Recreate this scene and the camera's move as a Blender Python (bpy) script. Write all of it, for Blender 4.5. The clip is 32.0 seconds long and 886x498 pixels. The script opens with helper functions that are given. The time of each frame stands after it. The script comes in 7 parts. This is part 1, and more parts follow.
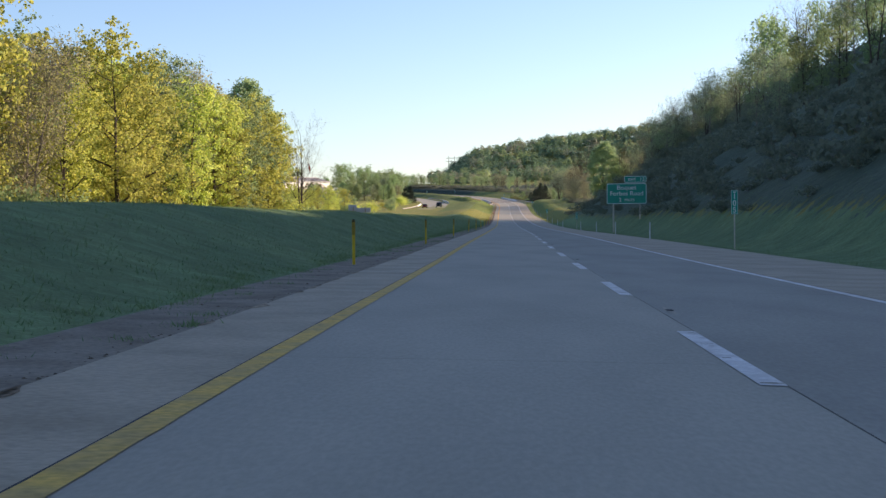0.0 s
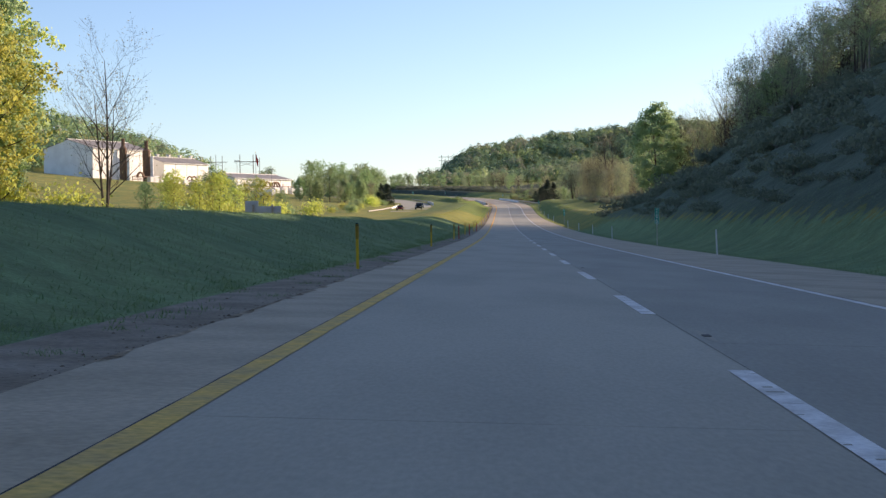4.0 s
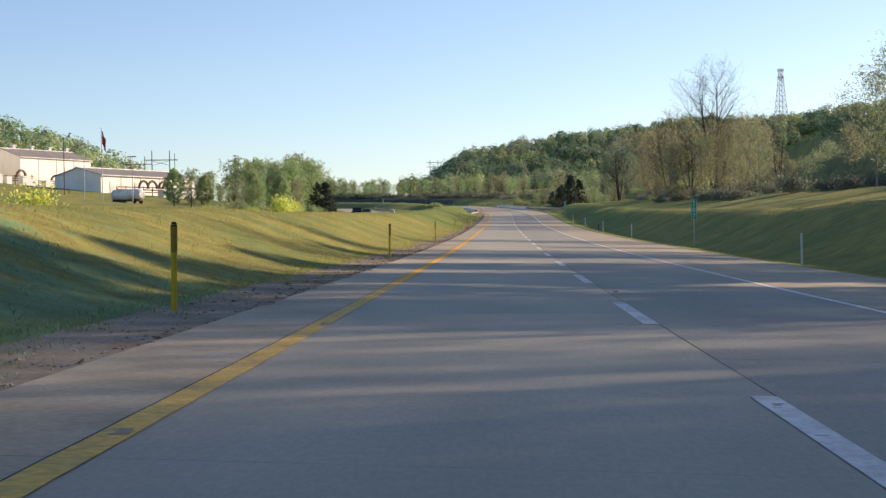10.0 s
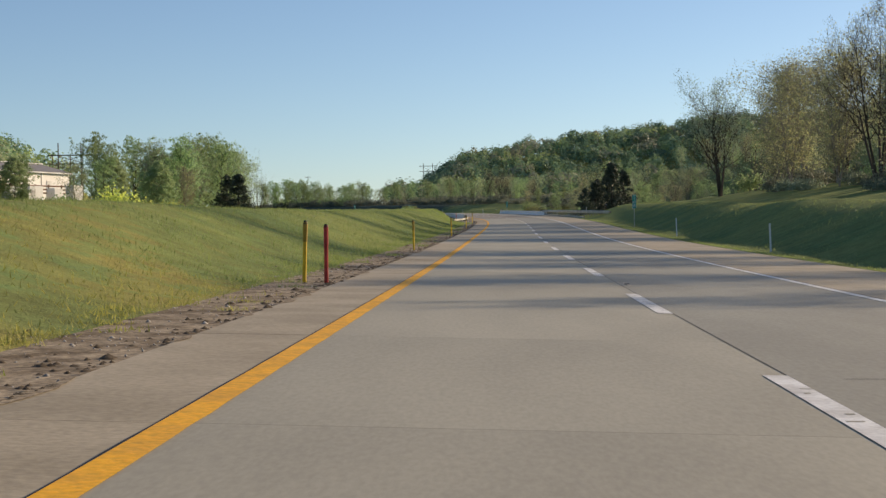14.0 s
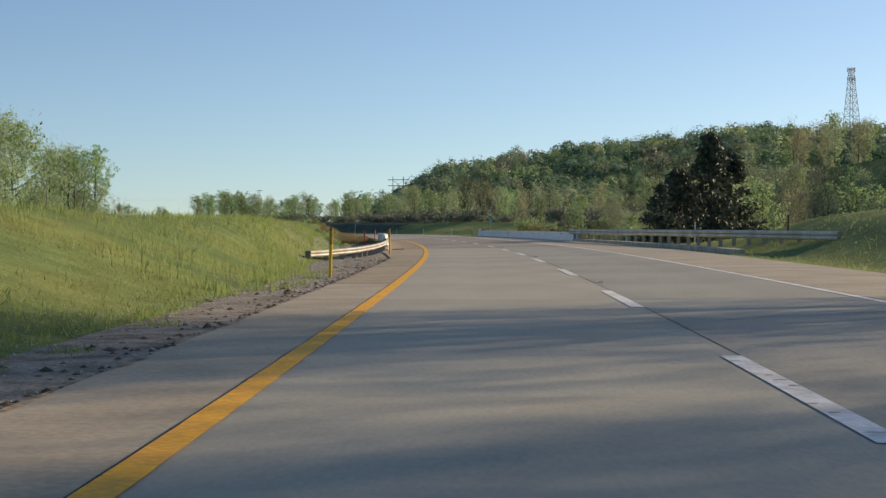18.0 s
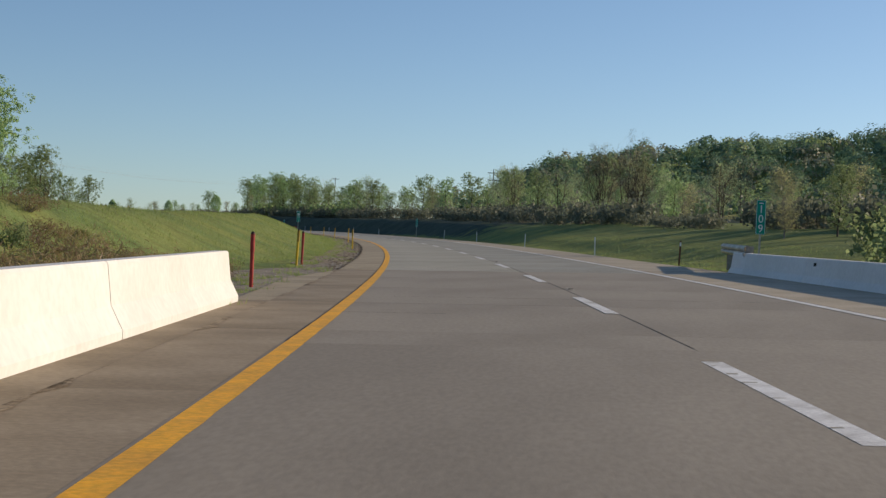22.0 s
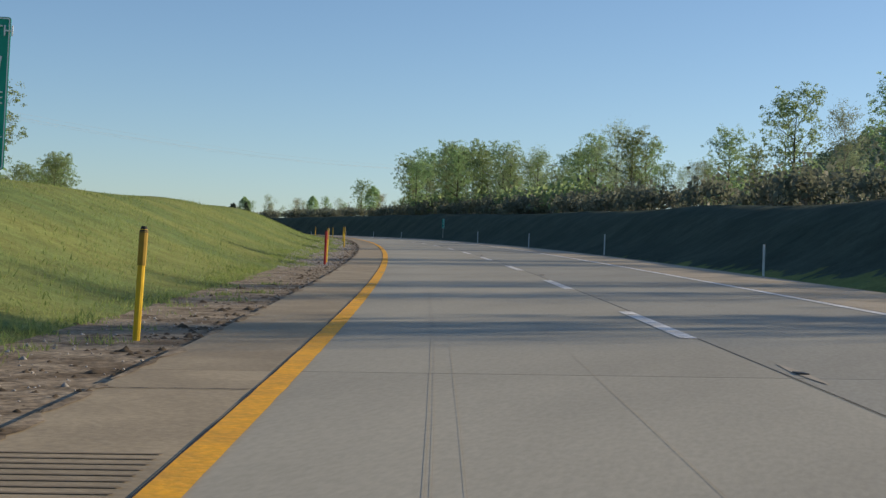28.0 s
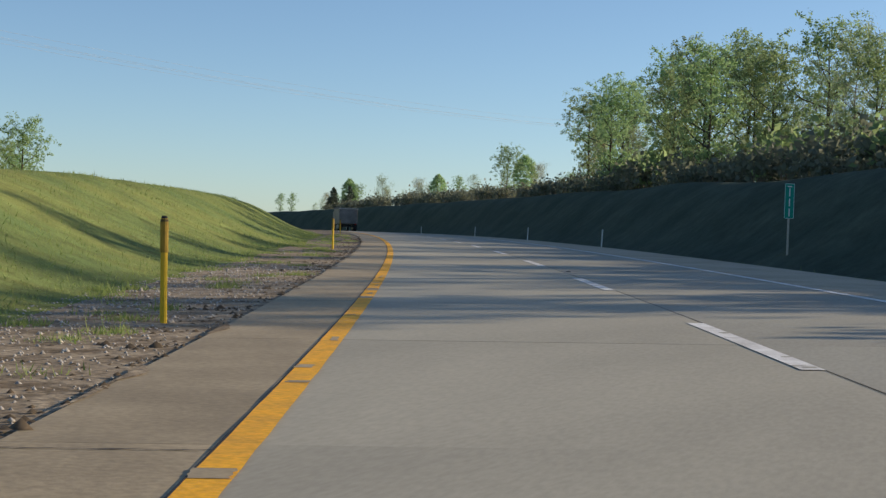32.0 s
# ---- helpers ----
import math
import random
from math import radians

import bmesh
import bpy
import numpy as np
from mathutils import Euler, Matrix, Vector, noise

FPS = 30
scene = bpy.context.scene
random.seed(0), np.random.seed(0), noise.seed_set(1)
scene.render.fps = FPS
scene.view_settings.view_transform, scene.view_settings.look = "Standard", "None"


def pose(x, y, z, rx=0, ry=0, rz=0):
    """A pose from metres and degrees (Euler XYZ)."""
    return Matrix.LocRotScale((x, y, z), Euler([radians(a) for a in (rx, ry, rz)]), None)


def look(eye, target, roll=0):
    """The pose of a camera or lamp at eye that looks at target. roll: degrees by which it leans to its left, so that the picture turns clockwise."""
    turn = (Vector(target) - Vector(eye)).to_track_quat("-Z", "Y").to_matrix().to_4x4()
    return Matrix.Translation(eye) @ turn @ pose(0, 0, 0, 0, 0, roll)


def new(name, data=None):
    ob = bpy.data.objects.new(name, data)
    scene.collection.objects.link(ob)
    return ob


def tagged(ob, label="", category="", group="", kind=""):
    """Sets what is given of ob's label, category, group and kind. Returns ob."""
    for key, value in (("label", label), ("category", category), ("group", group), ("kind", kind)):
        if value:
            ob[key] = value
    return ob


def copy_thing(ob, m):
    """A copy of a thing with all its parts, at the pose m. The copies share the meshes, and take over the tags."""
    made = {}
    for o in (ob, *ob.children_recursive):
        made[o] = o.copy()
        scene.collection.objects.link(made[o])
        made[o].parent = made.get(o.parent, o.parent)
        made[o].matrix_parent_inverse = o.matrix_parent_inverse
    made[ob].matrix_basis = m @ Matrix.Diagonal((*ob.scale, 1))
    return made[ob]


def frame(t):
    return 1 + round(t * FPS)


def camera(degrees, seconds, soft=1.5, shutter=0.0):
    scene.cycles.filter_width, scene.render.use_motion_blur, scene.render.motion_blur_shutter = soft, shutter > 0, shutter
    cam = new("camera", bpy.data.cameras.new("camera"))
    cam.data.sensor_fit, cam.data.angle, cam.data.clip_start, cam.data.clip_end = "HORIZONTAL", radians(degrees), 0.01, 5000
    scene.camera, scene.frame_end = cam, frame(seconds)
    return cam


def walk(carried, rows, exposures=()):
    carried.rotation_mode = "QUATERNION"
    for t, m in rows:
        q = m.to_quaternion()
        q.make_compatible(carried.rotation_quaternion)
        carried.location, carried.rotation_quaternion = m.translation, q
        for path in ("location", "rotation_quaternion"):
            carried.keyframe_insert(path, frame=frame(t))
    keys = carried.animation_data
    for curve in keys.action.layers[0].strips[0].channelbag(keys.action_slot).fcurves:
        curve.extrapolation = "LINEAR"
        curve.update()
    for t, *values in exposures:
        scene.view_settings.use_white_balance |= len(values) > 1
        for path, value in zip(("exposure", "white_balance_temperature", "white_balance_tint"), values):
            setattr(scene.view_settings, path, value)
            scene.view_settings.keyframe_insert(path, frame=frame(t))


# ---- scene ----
cam = camera(32.79, 32.0, soft=1.4)
# seconds, eye, yaw, pitch, roll
ROWS = [
    (0.0, -1.744, -14.892, 1.181, 2.435, -1.295, -0.655), (0.5, -1.749, 0.872, 1.099, 2.581, -1.578, -0.557), (1.0, -1.757, 16.628, 1.027, 2.551, -1.372, -0.500),
    (1.5, -1.756, 32.369, 0.967, 2.589, -1.286, -0.479), (2.0, -1.730, 48.087, 0.920, 2.581, -1.156, -0.495), (2.5, -1.674, 63.773, 0.876, 2.556, -1.158, -0.539),
    (3.0, -1.601, 79.416, 0.827, 2.550, -1.159, -0.505), (3.5, -1.532, 95.008, 0.771, 2.552, -1.067, -0.652), (4.0, -1.488, 110.554, 0.710, 2.433, -1.083, -0.807),
    (4.5, -1.465, 126.062, 0.647, 2.384, -1.078, -0.917), (5.0, -1.455, 141.538, 0.581, 2.387, -1.042, -1.010), (5.5, -1.446, 156.986, 0.515, 2.449, -0.918, -1.108),
    (6.0, -1.439, 172.410, 0.454, 2.445, -0.768, -1.116), (6.5, -1.432, 187.814, 0.401, 2.449, -0.917, -1.228), (7.0, -1.432, 203.197, 0.354, 2.309, -0.796, -1.320),
    (7.5, -1.440, 218.557, 0.321, 2.203, -0.659, -1.303), (8.0, -1.459, 233.893, 0.308, 2.196, -0.641, -1.189), (8.5, -1.493, 249.203, 0.314, 2.215, -0.659, -1.095),
    (9.0, -1.543, 264.485, 0.340, 2.207, -0.422, -1.041), (9.5, -1.609, 279.735, 0.389, 2.333, -0.442, -1.002), (10.0, -1.684, 294.957, 0.460, 2.446, -0.411, -0.949),
    (10.5, -1.761, 310.153, 0.553, 2.470, -0.456, -0.995), (11.0, -1.841, 325.323, 0.667, 2.579, -0.357, -0.969), (11.5, -1.929, 340.470, 0.804, 2.752, -0.411, -1.020),
    (12.0, -2.020, 355.592, 0.962, 2.755, -0.320, -1.064), (12.5, -2.110, 370.690, 1.143, 2.778, -0.257, -1.162), (13.0, -2.197, 385.765, 1.346, 2.785, -0.176, -0.937),
    (13.5, -2.274, 400.820, 1.571, 2.775, -0.125, -1.033), (14.0, -2.343, 415.859, 1.812, 2.560, 0.045, -0.961), (14.5, -2.408, 430.886, 2.070, 2.441, 0.168, -0.864),
    (15.0, -2.473, 445.908, 2.346, 2.403, 0.296, -0.759), (15.5, -2.540, 460.931, 2.644, 2.421, 0.528, -0.657), (16.0, -2.599, 475.960, 2.974, 2.330, 0.576, -0.404),
    (16.5, -2.644, 491.000, 3.337, 2.161, 0.716, -0.432), (17.0, -2.664, 506.053, 3.730, 2.136, 0.745, -0.416), (17.5, -2.674, 521.113, 4.144, 2.028, 0.782, -0.272),
    (18.0, -2.711, 536.186, 4.583, 1.855, 0.885, -0.010), (18.5, -2.810, 551.277, 5.045, 1.789, 0.925, 0.342), (19.0, -3.002, 566.387, 5.509, 1.899, 0.841, 0.643),
    (19.5, -3.305, 581.512, 5.960, 2.186, 0.892, 1.483), (20.0, -3.768, 596.651, 6.400, 2.530, 0.782, 2.052), (20.5, -4.460, 611.817, 6.835, 3.213, 0.602, 2.425),
    (21.0, -5.410, 627.022, 7.270, 4.148, 0.729, 2.591), (21.5, -6.621, 642.273, 7.704, 4.972, 0.879, 2.712), (22.0, -8.035, 657.570, 8.135, 5.793, 0.901, 2.905),
    (22.5, -9.616, 672.911, 8.561, 6.504, 0.684, 2.916), (23.0, -11.373, 688.286, 8.983, 7.117, 0.875, 2.955), (23.5, -13.313, 703.689, 9.402, 7.732, 0.674, 3.148),
    (24.0, -15.447, 719.108, 9.829, 8.445, 0.677, 3.231), (24.5, -17.779, 734.530, 10.262, 9.173, 0.678, 3.305), (25.0, -20.312, 749.945, 10.699, 10.134, 0.802, 3.102),
    (25.5, -23.036, 765.346, 11.131, 10.742, 0.849, 3.082), (26.0, -25.958, 780.728, 11.552, 11.604, 0.714, 3.105), (26.5, -29.084, 796.086, 11.962, 12.337, 0.640, 3.117),
    (27.0, -32.415, 811.416, 12.367, 12.936, 0.622, 3.070), (27.5, -35.948, 826.714, 12.768, 13.377, 0.635, 3.005), (28.0, -39.677, 841.980, 13.165, 14.118, 0.715, 2.859),
    (28.5, -43.589, 857.209, 13.561, 14.874, 0.628, 2.851), (29.0, -47.685, 872.396, 13.959, 15.819, 0.540, 2.804), (29.5, -51.965, 887.534, 14.361, 16.627, 0.415, 2.746),
    (30.0, -56.429, 902.619, 14.763, 17.171, 0.324, 2.695), (30.5, -61.079, 917.650, 15.154, 17.735, 0.309, 2.679), (31.0, -65.921, 932.622, 15.531, 18.464, 0.161, 2.592),
    (31.5, -70.955, 947.531, 15.895, 19.193, 0.104, 2.435), (32.0, -76.183, 962.374, 16.249, 19.888, 0.114, 2.264),
]
EXPOSURES = [(0.0, 0.58, 7100, 20), (4.0, 0.58, 7150, 20), (8.5, 0.57, 7300, 20), (10.5, 0.40, 7450, 17), (12.2, 0.05, 7350, 13), (15.5, 0.07, 7350, 12), (18.5, 0.1, 7350, 11), (20.0, 0.08, 7150, 11), (21.0, -0.18, 6950, 12), (21.6, -0.18, 6950, 11),
             (23.5, -0.05, 6900, 9), (26.0, 0.05, 6900, 9), (28.5, 0.02, 6850, 9), (30.0, 0.0, 6850, 9), (31.0, 0.14, 6900, 9), (32.0, 0.16, 6900, 9)]
walk(cam, [(t, pose(x, y, z, 90 + pitch, 0, yaw) @ pose(0, 0, 0, 0, 0, roll)) for t, x, y, z, yaw, pitch, roll in ROWS], EXPOSURES)

# ---- light: low sun ahead to the right, clear sky ----
SUN_TURN, SUN_HIGH = 55.0, 18.0
world = bpy.data.worlds.new("sky")
scene.world = world
world.use_nodes = True
wn = world.node_tree.nodes
sky = wn.new("ShaderNodeTexSky")
sky.sky_type, sky.sun_disc = "NISHITA", False
sky.sun_elevation, sky.sun_rotation = radians(SUN_HIGH), radians(SUN_TURN)
sky.altitude, sky.air_density, sky.dust_density, sky.ozone_density = 300, 0.85, 0.5, 3.7
wn["Background"].inputs["Strength"].default_value = 0.135
world.node_tree.links.new(sky.outputs["Color"], wn["Background"].inputs["Color"])
sun = new("sun", bpy.data.lights.new("sun", "SUN"))
sun.data.energy, sun.data.angle, sun.data.color = 5.0, radians(0.55), (1.0, 0.85, 0.66)
sa, se = radians(SUN_TURN), radians(SUN_HIGH)
sun.matrix_world = look((300 * math.sin(sa) * math.cos(se), 300 * math.cos(sa) * math.cos(se), 300 * math.sin(se)), (0, 0, 0))

# ---- the line of the road: bend (1/km), grade (%), cross fall (%) every 50, 50 and 100 m ----
BEND = [0.02311, -0.12248, 0.12596, -0.02312, 0.03461, 0.06012, -0.02443, 0.01206, -0.00051, 0.02440, -0.17924, 0.39666, 0.99765, 0.71389, 0.85014, 0.86238, 0.81842, 0.73070, 0.79819, 0.80347, 0.81544, 0.86667, 0.91777, 0.96877, 1.01970, 1.07058, 1.12142, 1.17225, 1.22307, 1.27389]
GRADE = [-0.52164, -0.26923, -0.39602, -0.44112, -0.30371, 0.09725, 0.57146, 1.04346, 1.55177, 1.95112, 2.66550, 3.19434, 2.91409, 2.87357, 2.73403, 2.80902, 2.57224, 2.49790, 2.55339, 2.28027, 2.07753, 1.79256, 1.46708, 1.13554, 0.81813, 0.52368, 0.25281, 0.00095, -0.23904, -0.47429]
TILT = [-2.60578, -3.26431, -3.71567, -3.76268, -3.75808, -2.13688, 1.52643, 3.66638, 3.78367, 3.28541, 2.37826, 1.39465, 0.44011, -0.49427, -1.42006]
RS = np.arange(-400.0, 2601.0, 2.0)
_bend = np.interp(RS, np.arange(30) * 50.0, BEND) * 1e-3
_bend[RS < -20] = 0.0
_bend[RS > 1500] = 0.0
_grade = np.interp(RS, np.arange(30) * 50.0, GRADE) * 1e-2
_psi = np.cumsum(_bend) * 2
_psi -= np.interp(0, RS, _psi)
_rx, _ry, _rz = np.cumsum(-np.sin(_psi)) * 2, np.cumsum(np.cos(_psi)) * 2, np.cumsum(_grade) * 2
_o = int(400 / 2)
_rx, _ry, _rz = _rx - _rx[_o], _ry - _ry[_o], _rz - _rz[_o]


def fall(s):
    return np.interp(s, np.arange(15) * 100.0, TILT) * 1e-2


def xyz(s, u, h=0.0):
    """World places of points s along the road, u to the right of the lane divider, h over the road's plane."""
    s, u, h = np.broadcast_arrays(np.asarray(s, float), np.asarray(u, float), np.asarray(h, float))
    p = np.interp(s, RS, _psi)
    return np.stack([np.interp(s, RS, _rx) + u * np.cos(p), np.interp(s, RS, _ry) + u * np.sin(p),
                     np.interp(s, RS, _rz) + fall(s) * np.clip(u, -16, 16) + h], -1)


def heading(s):
    return math.degrees(float(np.interp(s, RS, _psi)))


def su_of(x, y):
    """Road coordinates of a place."""
    i = int(np.argmin((_rx - x) ** 2 + (_ry - y) ** 2))
    s = float(RS[i])
    for _ in range(4):
        p = float(np.interp(s, RS, _psi))
        dx, dy = x - float(np.interp(s, RS, _rx)), y - float(np.interp(s, RS, _ry))
        s += -dx * math.sin(p) + dy * math.cos(p)
        u = dx * math.cos(p) + dy * math.sin(p)
    return s, u


def ramp(x, a, b):
    t = np.clip((x - a) / (b - a), 0, 1)
    return t * t * (3 - 2 * t)


def wave(s, u, size, seed):
    """Smooth rolling noise between -1 and 1."""
    a = s / size + seed * 3.7
    b = u / size - seed * 1.9
    return (np.sin(a * 2.1 + 1.3 * np.sin(b * 1.7)) + np.sin(b * 2.7 + 1.1 * np.sin(a * 1.3 + seed)) + np.sin((a + b) * 1.6 + seed)) / 3


EDGE_L = -4.75


def edge_r(s):
    return np.interp(s, [0, 380, 430, 640, 720, 2000], [7.7, 7.5, 6.9, 6.7, 6.0, 6.0])


def opp_shift(s):
    return np.interp(s, [0, 330, 440], [4.0, 4.0, 0.0])


def ground_h(s, u):
    """Height of the ground over the road's plane."""
    s, u = np.broadcast_arrays(np.asarray(s, float), np.asarray(u, float))
    # median bank
    crest = np.interp(s, [-100, 200, 240, 300, 360, 480, 600, 612, 619, 628, 644, 651, 657, 668, 720, 800, 1000, 1060, 1300],
                      [1.45, 1.4, 1.2, 1.35, 1.5, 1.5, 1.5, 1.4, 0.8, -1.2, -1.4, -0.2, 1.0, 1.45, 1.75, 2.1, 2.3, 2.5, 2.8])
    crest_u = np.interp(s, [0, 560, 582, 612, 640, 680, 800, 1000, 1300], [11, 11, 9.0, 9.4, 11, 11, 12.6, 13.4, 14])
    foot = np.interp(s, [0, 562, 580, 604, 616, 690, 720, 960, 1000], [6.2, 6.2, 7.5, 7.0, 8.6, 8.6, 6.6, 6.6, 7.6])
    v = -u
    left = crest * ramp(v, foot - 0.6, crest_u + 0.8) - 0.05 * ramp(v, 4.6, 5.2)
    left = left + wave(s, u, 9, 1) * 0.10 * ramp(v, foot, crest_u)
    back = np.interp(s, [0, 260, 330, 420, 700, 760, 1300], [1.0, 1.0, 0.9, 0.75, 0.8, 1.0, 1.0])
    fade = np.interp(s, [626, 642, 694, 712], [23.0, 15.5, 15.5, 23.0]) - opp_shift(s)
    left = np.where(v > crest_u + 1, left * (1 - back * ramp(v, np.minimum(crest_u + 2, fade - 3), fade)), left)
    mound = np.exp(-((s - 668) / 26) ** 2 - ((v - 13) / 4.0) ** 2)
    left = left + 0.4 * mound
    # gully down the median bank
    left = left - 0.55 * np.exp(-((s - 1025.5 - 0.25 * (v - 9)) / 1.5) ** 2) * ramp(v, 7.0, 8.6) * (1 - ramp(v, 15, 18))
    # land beyond the other carriageway
    rise = np.interp(s, [-200, 250, 420, 470, 560, 600, 680, 760, 800, 900, 1000, 2000], [0.12, 0.08, 0.02, 0.02, 0.07, 0.085, 0.10, 0.095, 0.09, 0.06, 0.02, 0.0])
    far = rise * np.clip(v - 38, 0, 170) + wave(s, u, 40, 2) * 0.8 * ramp(v, 40, 80)
    left = left + np.where(v > 36, far, 0)
    # right hand side
    er = edge_r(s)
    hill = 1 - ramp(s, 285, 352)
    steep = np.clip(u - 9.3, 0, 1e9)
    slope = 0.62 * np.minimum(steep, 48) + 0.10 * np.clip(steep - 48, 0, 300)
    slope = slope * ramp(u, 8.5, 14) + wave(s, u, 14, 3) * 0.9 * ramp(u, 13, 22) + wave(s, u, 5, 5) * 0.25 * ramp(u, 12, 18)
    bank = np.interp(s, [0, 300, 340, 420, 560, 600, 630, 690, 712, 760, 800, 900, 1000, 1080, 1200, 1400],
                     [2.6, 2.5, 2.35, 2.25, 1.75, 1.35, -1.5, -1.5, 0.9, 1.05, 1.5, 2.3, 2.8, 3.6, 4.4, 5.0])
    bank = bank * ramp(u, er + 1.2, er + np.interp(s, [690, 722, 785, 830], [7.6, 13.0, 13.0, 7.6])) + wave(s, u, 11, 4) * 0.18 * ramp(u, er + 3, er + 8)
    bank = bank + np.interp(s, [560, 610, 700, 740], [0.16, 0.0, 0.0, 0.10]) * np.clip(u - 16, 0, 9) + 0.03 * np.clip(u - 25, 0, 120)
    right = hill * slope + (1 - hill) * bank - 0.10 * ramp(u, er, er + 1.0) * (1 - ramp(u, er + 1.0, er + 3))
    # the outer shoulder falls away past the bridge
    right = right - 0.26 * ramp(s, 704, 730) * ramp(u, er, er + 1.6) * (1 - ramp(u, er + 3.0, er + 6.0))
    return np.where(u < 0, left, right)


def ridge_z(x):
    return np.interp(x, [-90, -60, -45, -27, 28, 78, 121, 174, 230, 300, 420, 600], [0, 18, 37, 49, 58, 62, 69, 67, 76, 84, 88, 60])


def ground_z(s, u):
    """World height of the ground."""
    p = xyz(s, u, ground_h(s, u))
    x, y, z = p[..., 0], p[..., 1], p[..., 2]
    # wooded hill behind the bend
    front = ramp(y, 1080 + 0.0 * x, 1290)
    zh = 20 + (ridge_z(x) - 20) * front
    z = np.where((u > 60) & (x > -90), np.maximum(z, zh + 0 * z), z)
    # hill behind the works
    knoll = np.interp(x, [-600, -420, -330, -276, -241, -219, -200, -165], [0, 40, 47, 41, 32, 24, 16, 0])
    z = z + np.where(u < -60, knoll * ramp(y, 850, 990) * (1 - ramp(y, 1080, 1280)), 0)
    return z


def place(s, u, h=0.0):
    """A place on the ground, h over it."""
    p = xyz(s, u)
    return Vector((float(p[0]), float(p[1]), float(ground_z(s, u)) + h))


def place_xy(x, y, h=0.0):
    s, u = su_of(x, y)
    return Vector((x, y, float(ground_z(s, u)) + h))


def on_road(s, u, h=0.0):
    return Vector([float(c) for c in xyz(s, u, h)])

# ---- materials ----
def material(name, colour, rough=0.8, metal=0.0, spots=0.25, size=2.0, fine=30.0, bump=0.2, second=None, stretch=(1, 1, 1), each=0.0, translucent=0.0, spec=0.3):
    """A surface with wide stains, fine grain and relief, in metres."""
    m = bpy.data.materials.new(name)
    m.use_nodes = True
    n, l = m.node_tree.nodes, m.node_tree.links
    b = n["Principled BSDF"]
    b.inputs["Roughness"].default_value, b.inputs["Metallic"].default_value = rough, metal
    b.inputs["Specular IOR Level"].default_value = spec
    co = n.new("ShaderNodeTexCoord")
    mp = n.new("ShaderNodeMapping")
    mp.inputs["Scale"].default_value = stretch
    l.new(co.outputs["Object"], mp.inputs["Vector"])
    wide, grain = n.new("ShaderNodeTexNoise"), n.new("ShaderNodeTexNoise")
    wide.inputs["Scale"].default_value, wide.inputs["Detail"].default_value = 1.0 / size, 5
    grain.inputs["Scale"].default_value, grain.inputs["Detail"].default_value = fine, 3
    for t in (wide, grain):
        l.new(mp.outputs["Vector"], t.inputs["Vector"])
    two = second or [c * 0.62 for c in colour]
    mix = n.new("ShaderNodeMix")
    mix.data_type = "RGBA"
    mix.inputs["A"].default_value, mix.inputs["B"].default_value = (*colour, 1), (*two, 1)
    cr = n.new("ShaderNodeMapRange")
    cr.inputs["From Min"].default_value, cr.inputs["From Max"].default_value = 0.38, 0.66
    l.new(wide.outputs["Fac"], cr.inputs["Value"])
    l.new(cr.outputs["Result"], mix.inputs["Factor"])
    hsv = n.new("ShaderNodeHueSaturation")
    gr = n.new("ShaderNodeMapRange")
    gr.inputs["From Min"].default_value, gr.inputs["From Max"].default_value = 0.3, 0.7
    gr.inputs["To Min"].default_value, gr.inputs["To Max"].default_value = 1 - spots, 1 + spots
    l.new(grain.outputs["Fac"], gr.inputs["Value"])
    val = gr.outputs["Result"]
    if each:
        oi = n.new("ShaderNodeObjectInfo")
        er = n.new("ShaderNodeMapRange")
        er.inputs["To Min"].default_value, er.inputs["To Max"].default_value = 1 - each, 1 + each
        l.new(oi.outputs["Random"], er.inputs["Value"])
        mu = n.new("ShaderNodeMath")
        mu.operation = "MULTIPLY"
        l.new(val, mu.inputs[0])
        l.new(er.outputs["Result"], mu.inputs[1])
        val = mu.outputs["Value"]
    l.new(mix.outputs["Result"], hsv.inputs["Color"])
    l.new(val, hsv.inputs["Value"])
    l.new(hsv.outputs["Color"], b.inputs["Base Color"])
    if bump:
        bp = n.new("ShaderNodeBump")
        bp.inputs["Strength"].default_value, bp.inputs["Distance"].default_value = bump, 0.02
        l.new(grain.outputs["Fac"], bp.inputs["Height"])
        l.new(bp.outputs["Normal"], b.inputs["Normal"])
    if translucent:
        tr, ms = n.new("ShaderNodeBsdfTranslucent"), n.new("ShaderNodeMixShader")
        ms.inputs["Fac"].default_value = translucent
        l.new(hsv.outputs["Color"], tr.inputs["Color"])
        l.new(b.outputs["BSDF"], ms.inputs[1])
        l.new(tr.outputs["BSDF"], ms.inputs[2])
        l.new(ms.outputs["Shader"], n["Material Output"].inputs["Surface"])
    return m


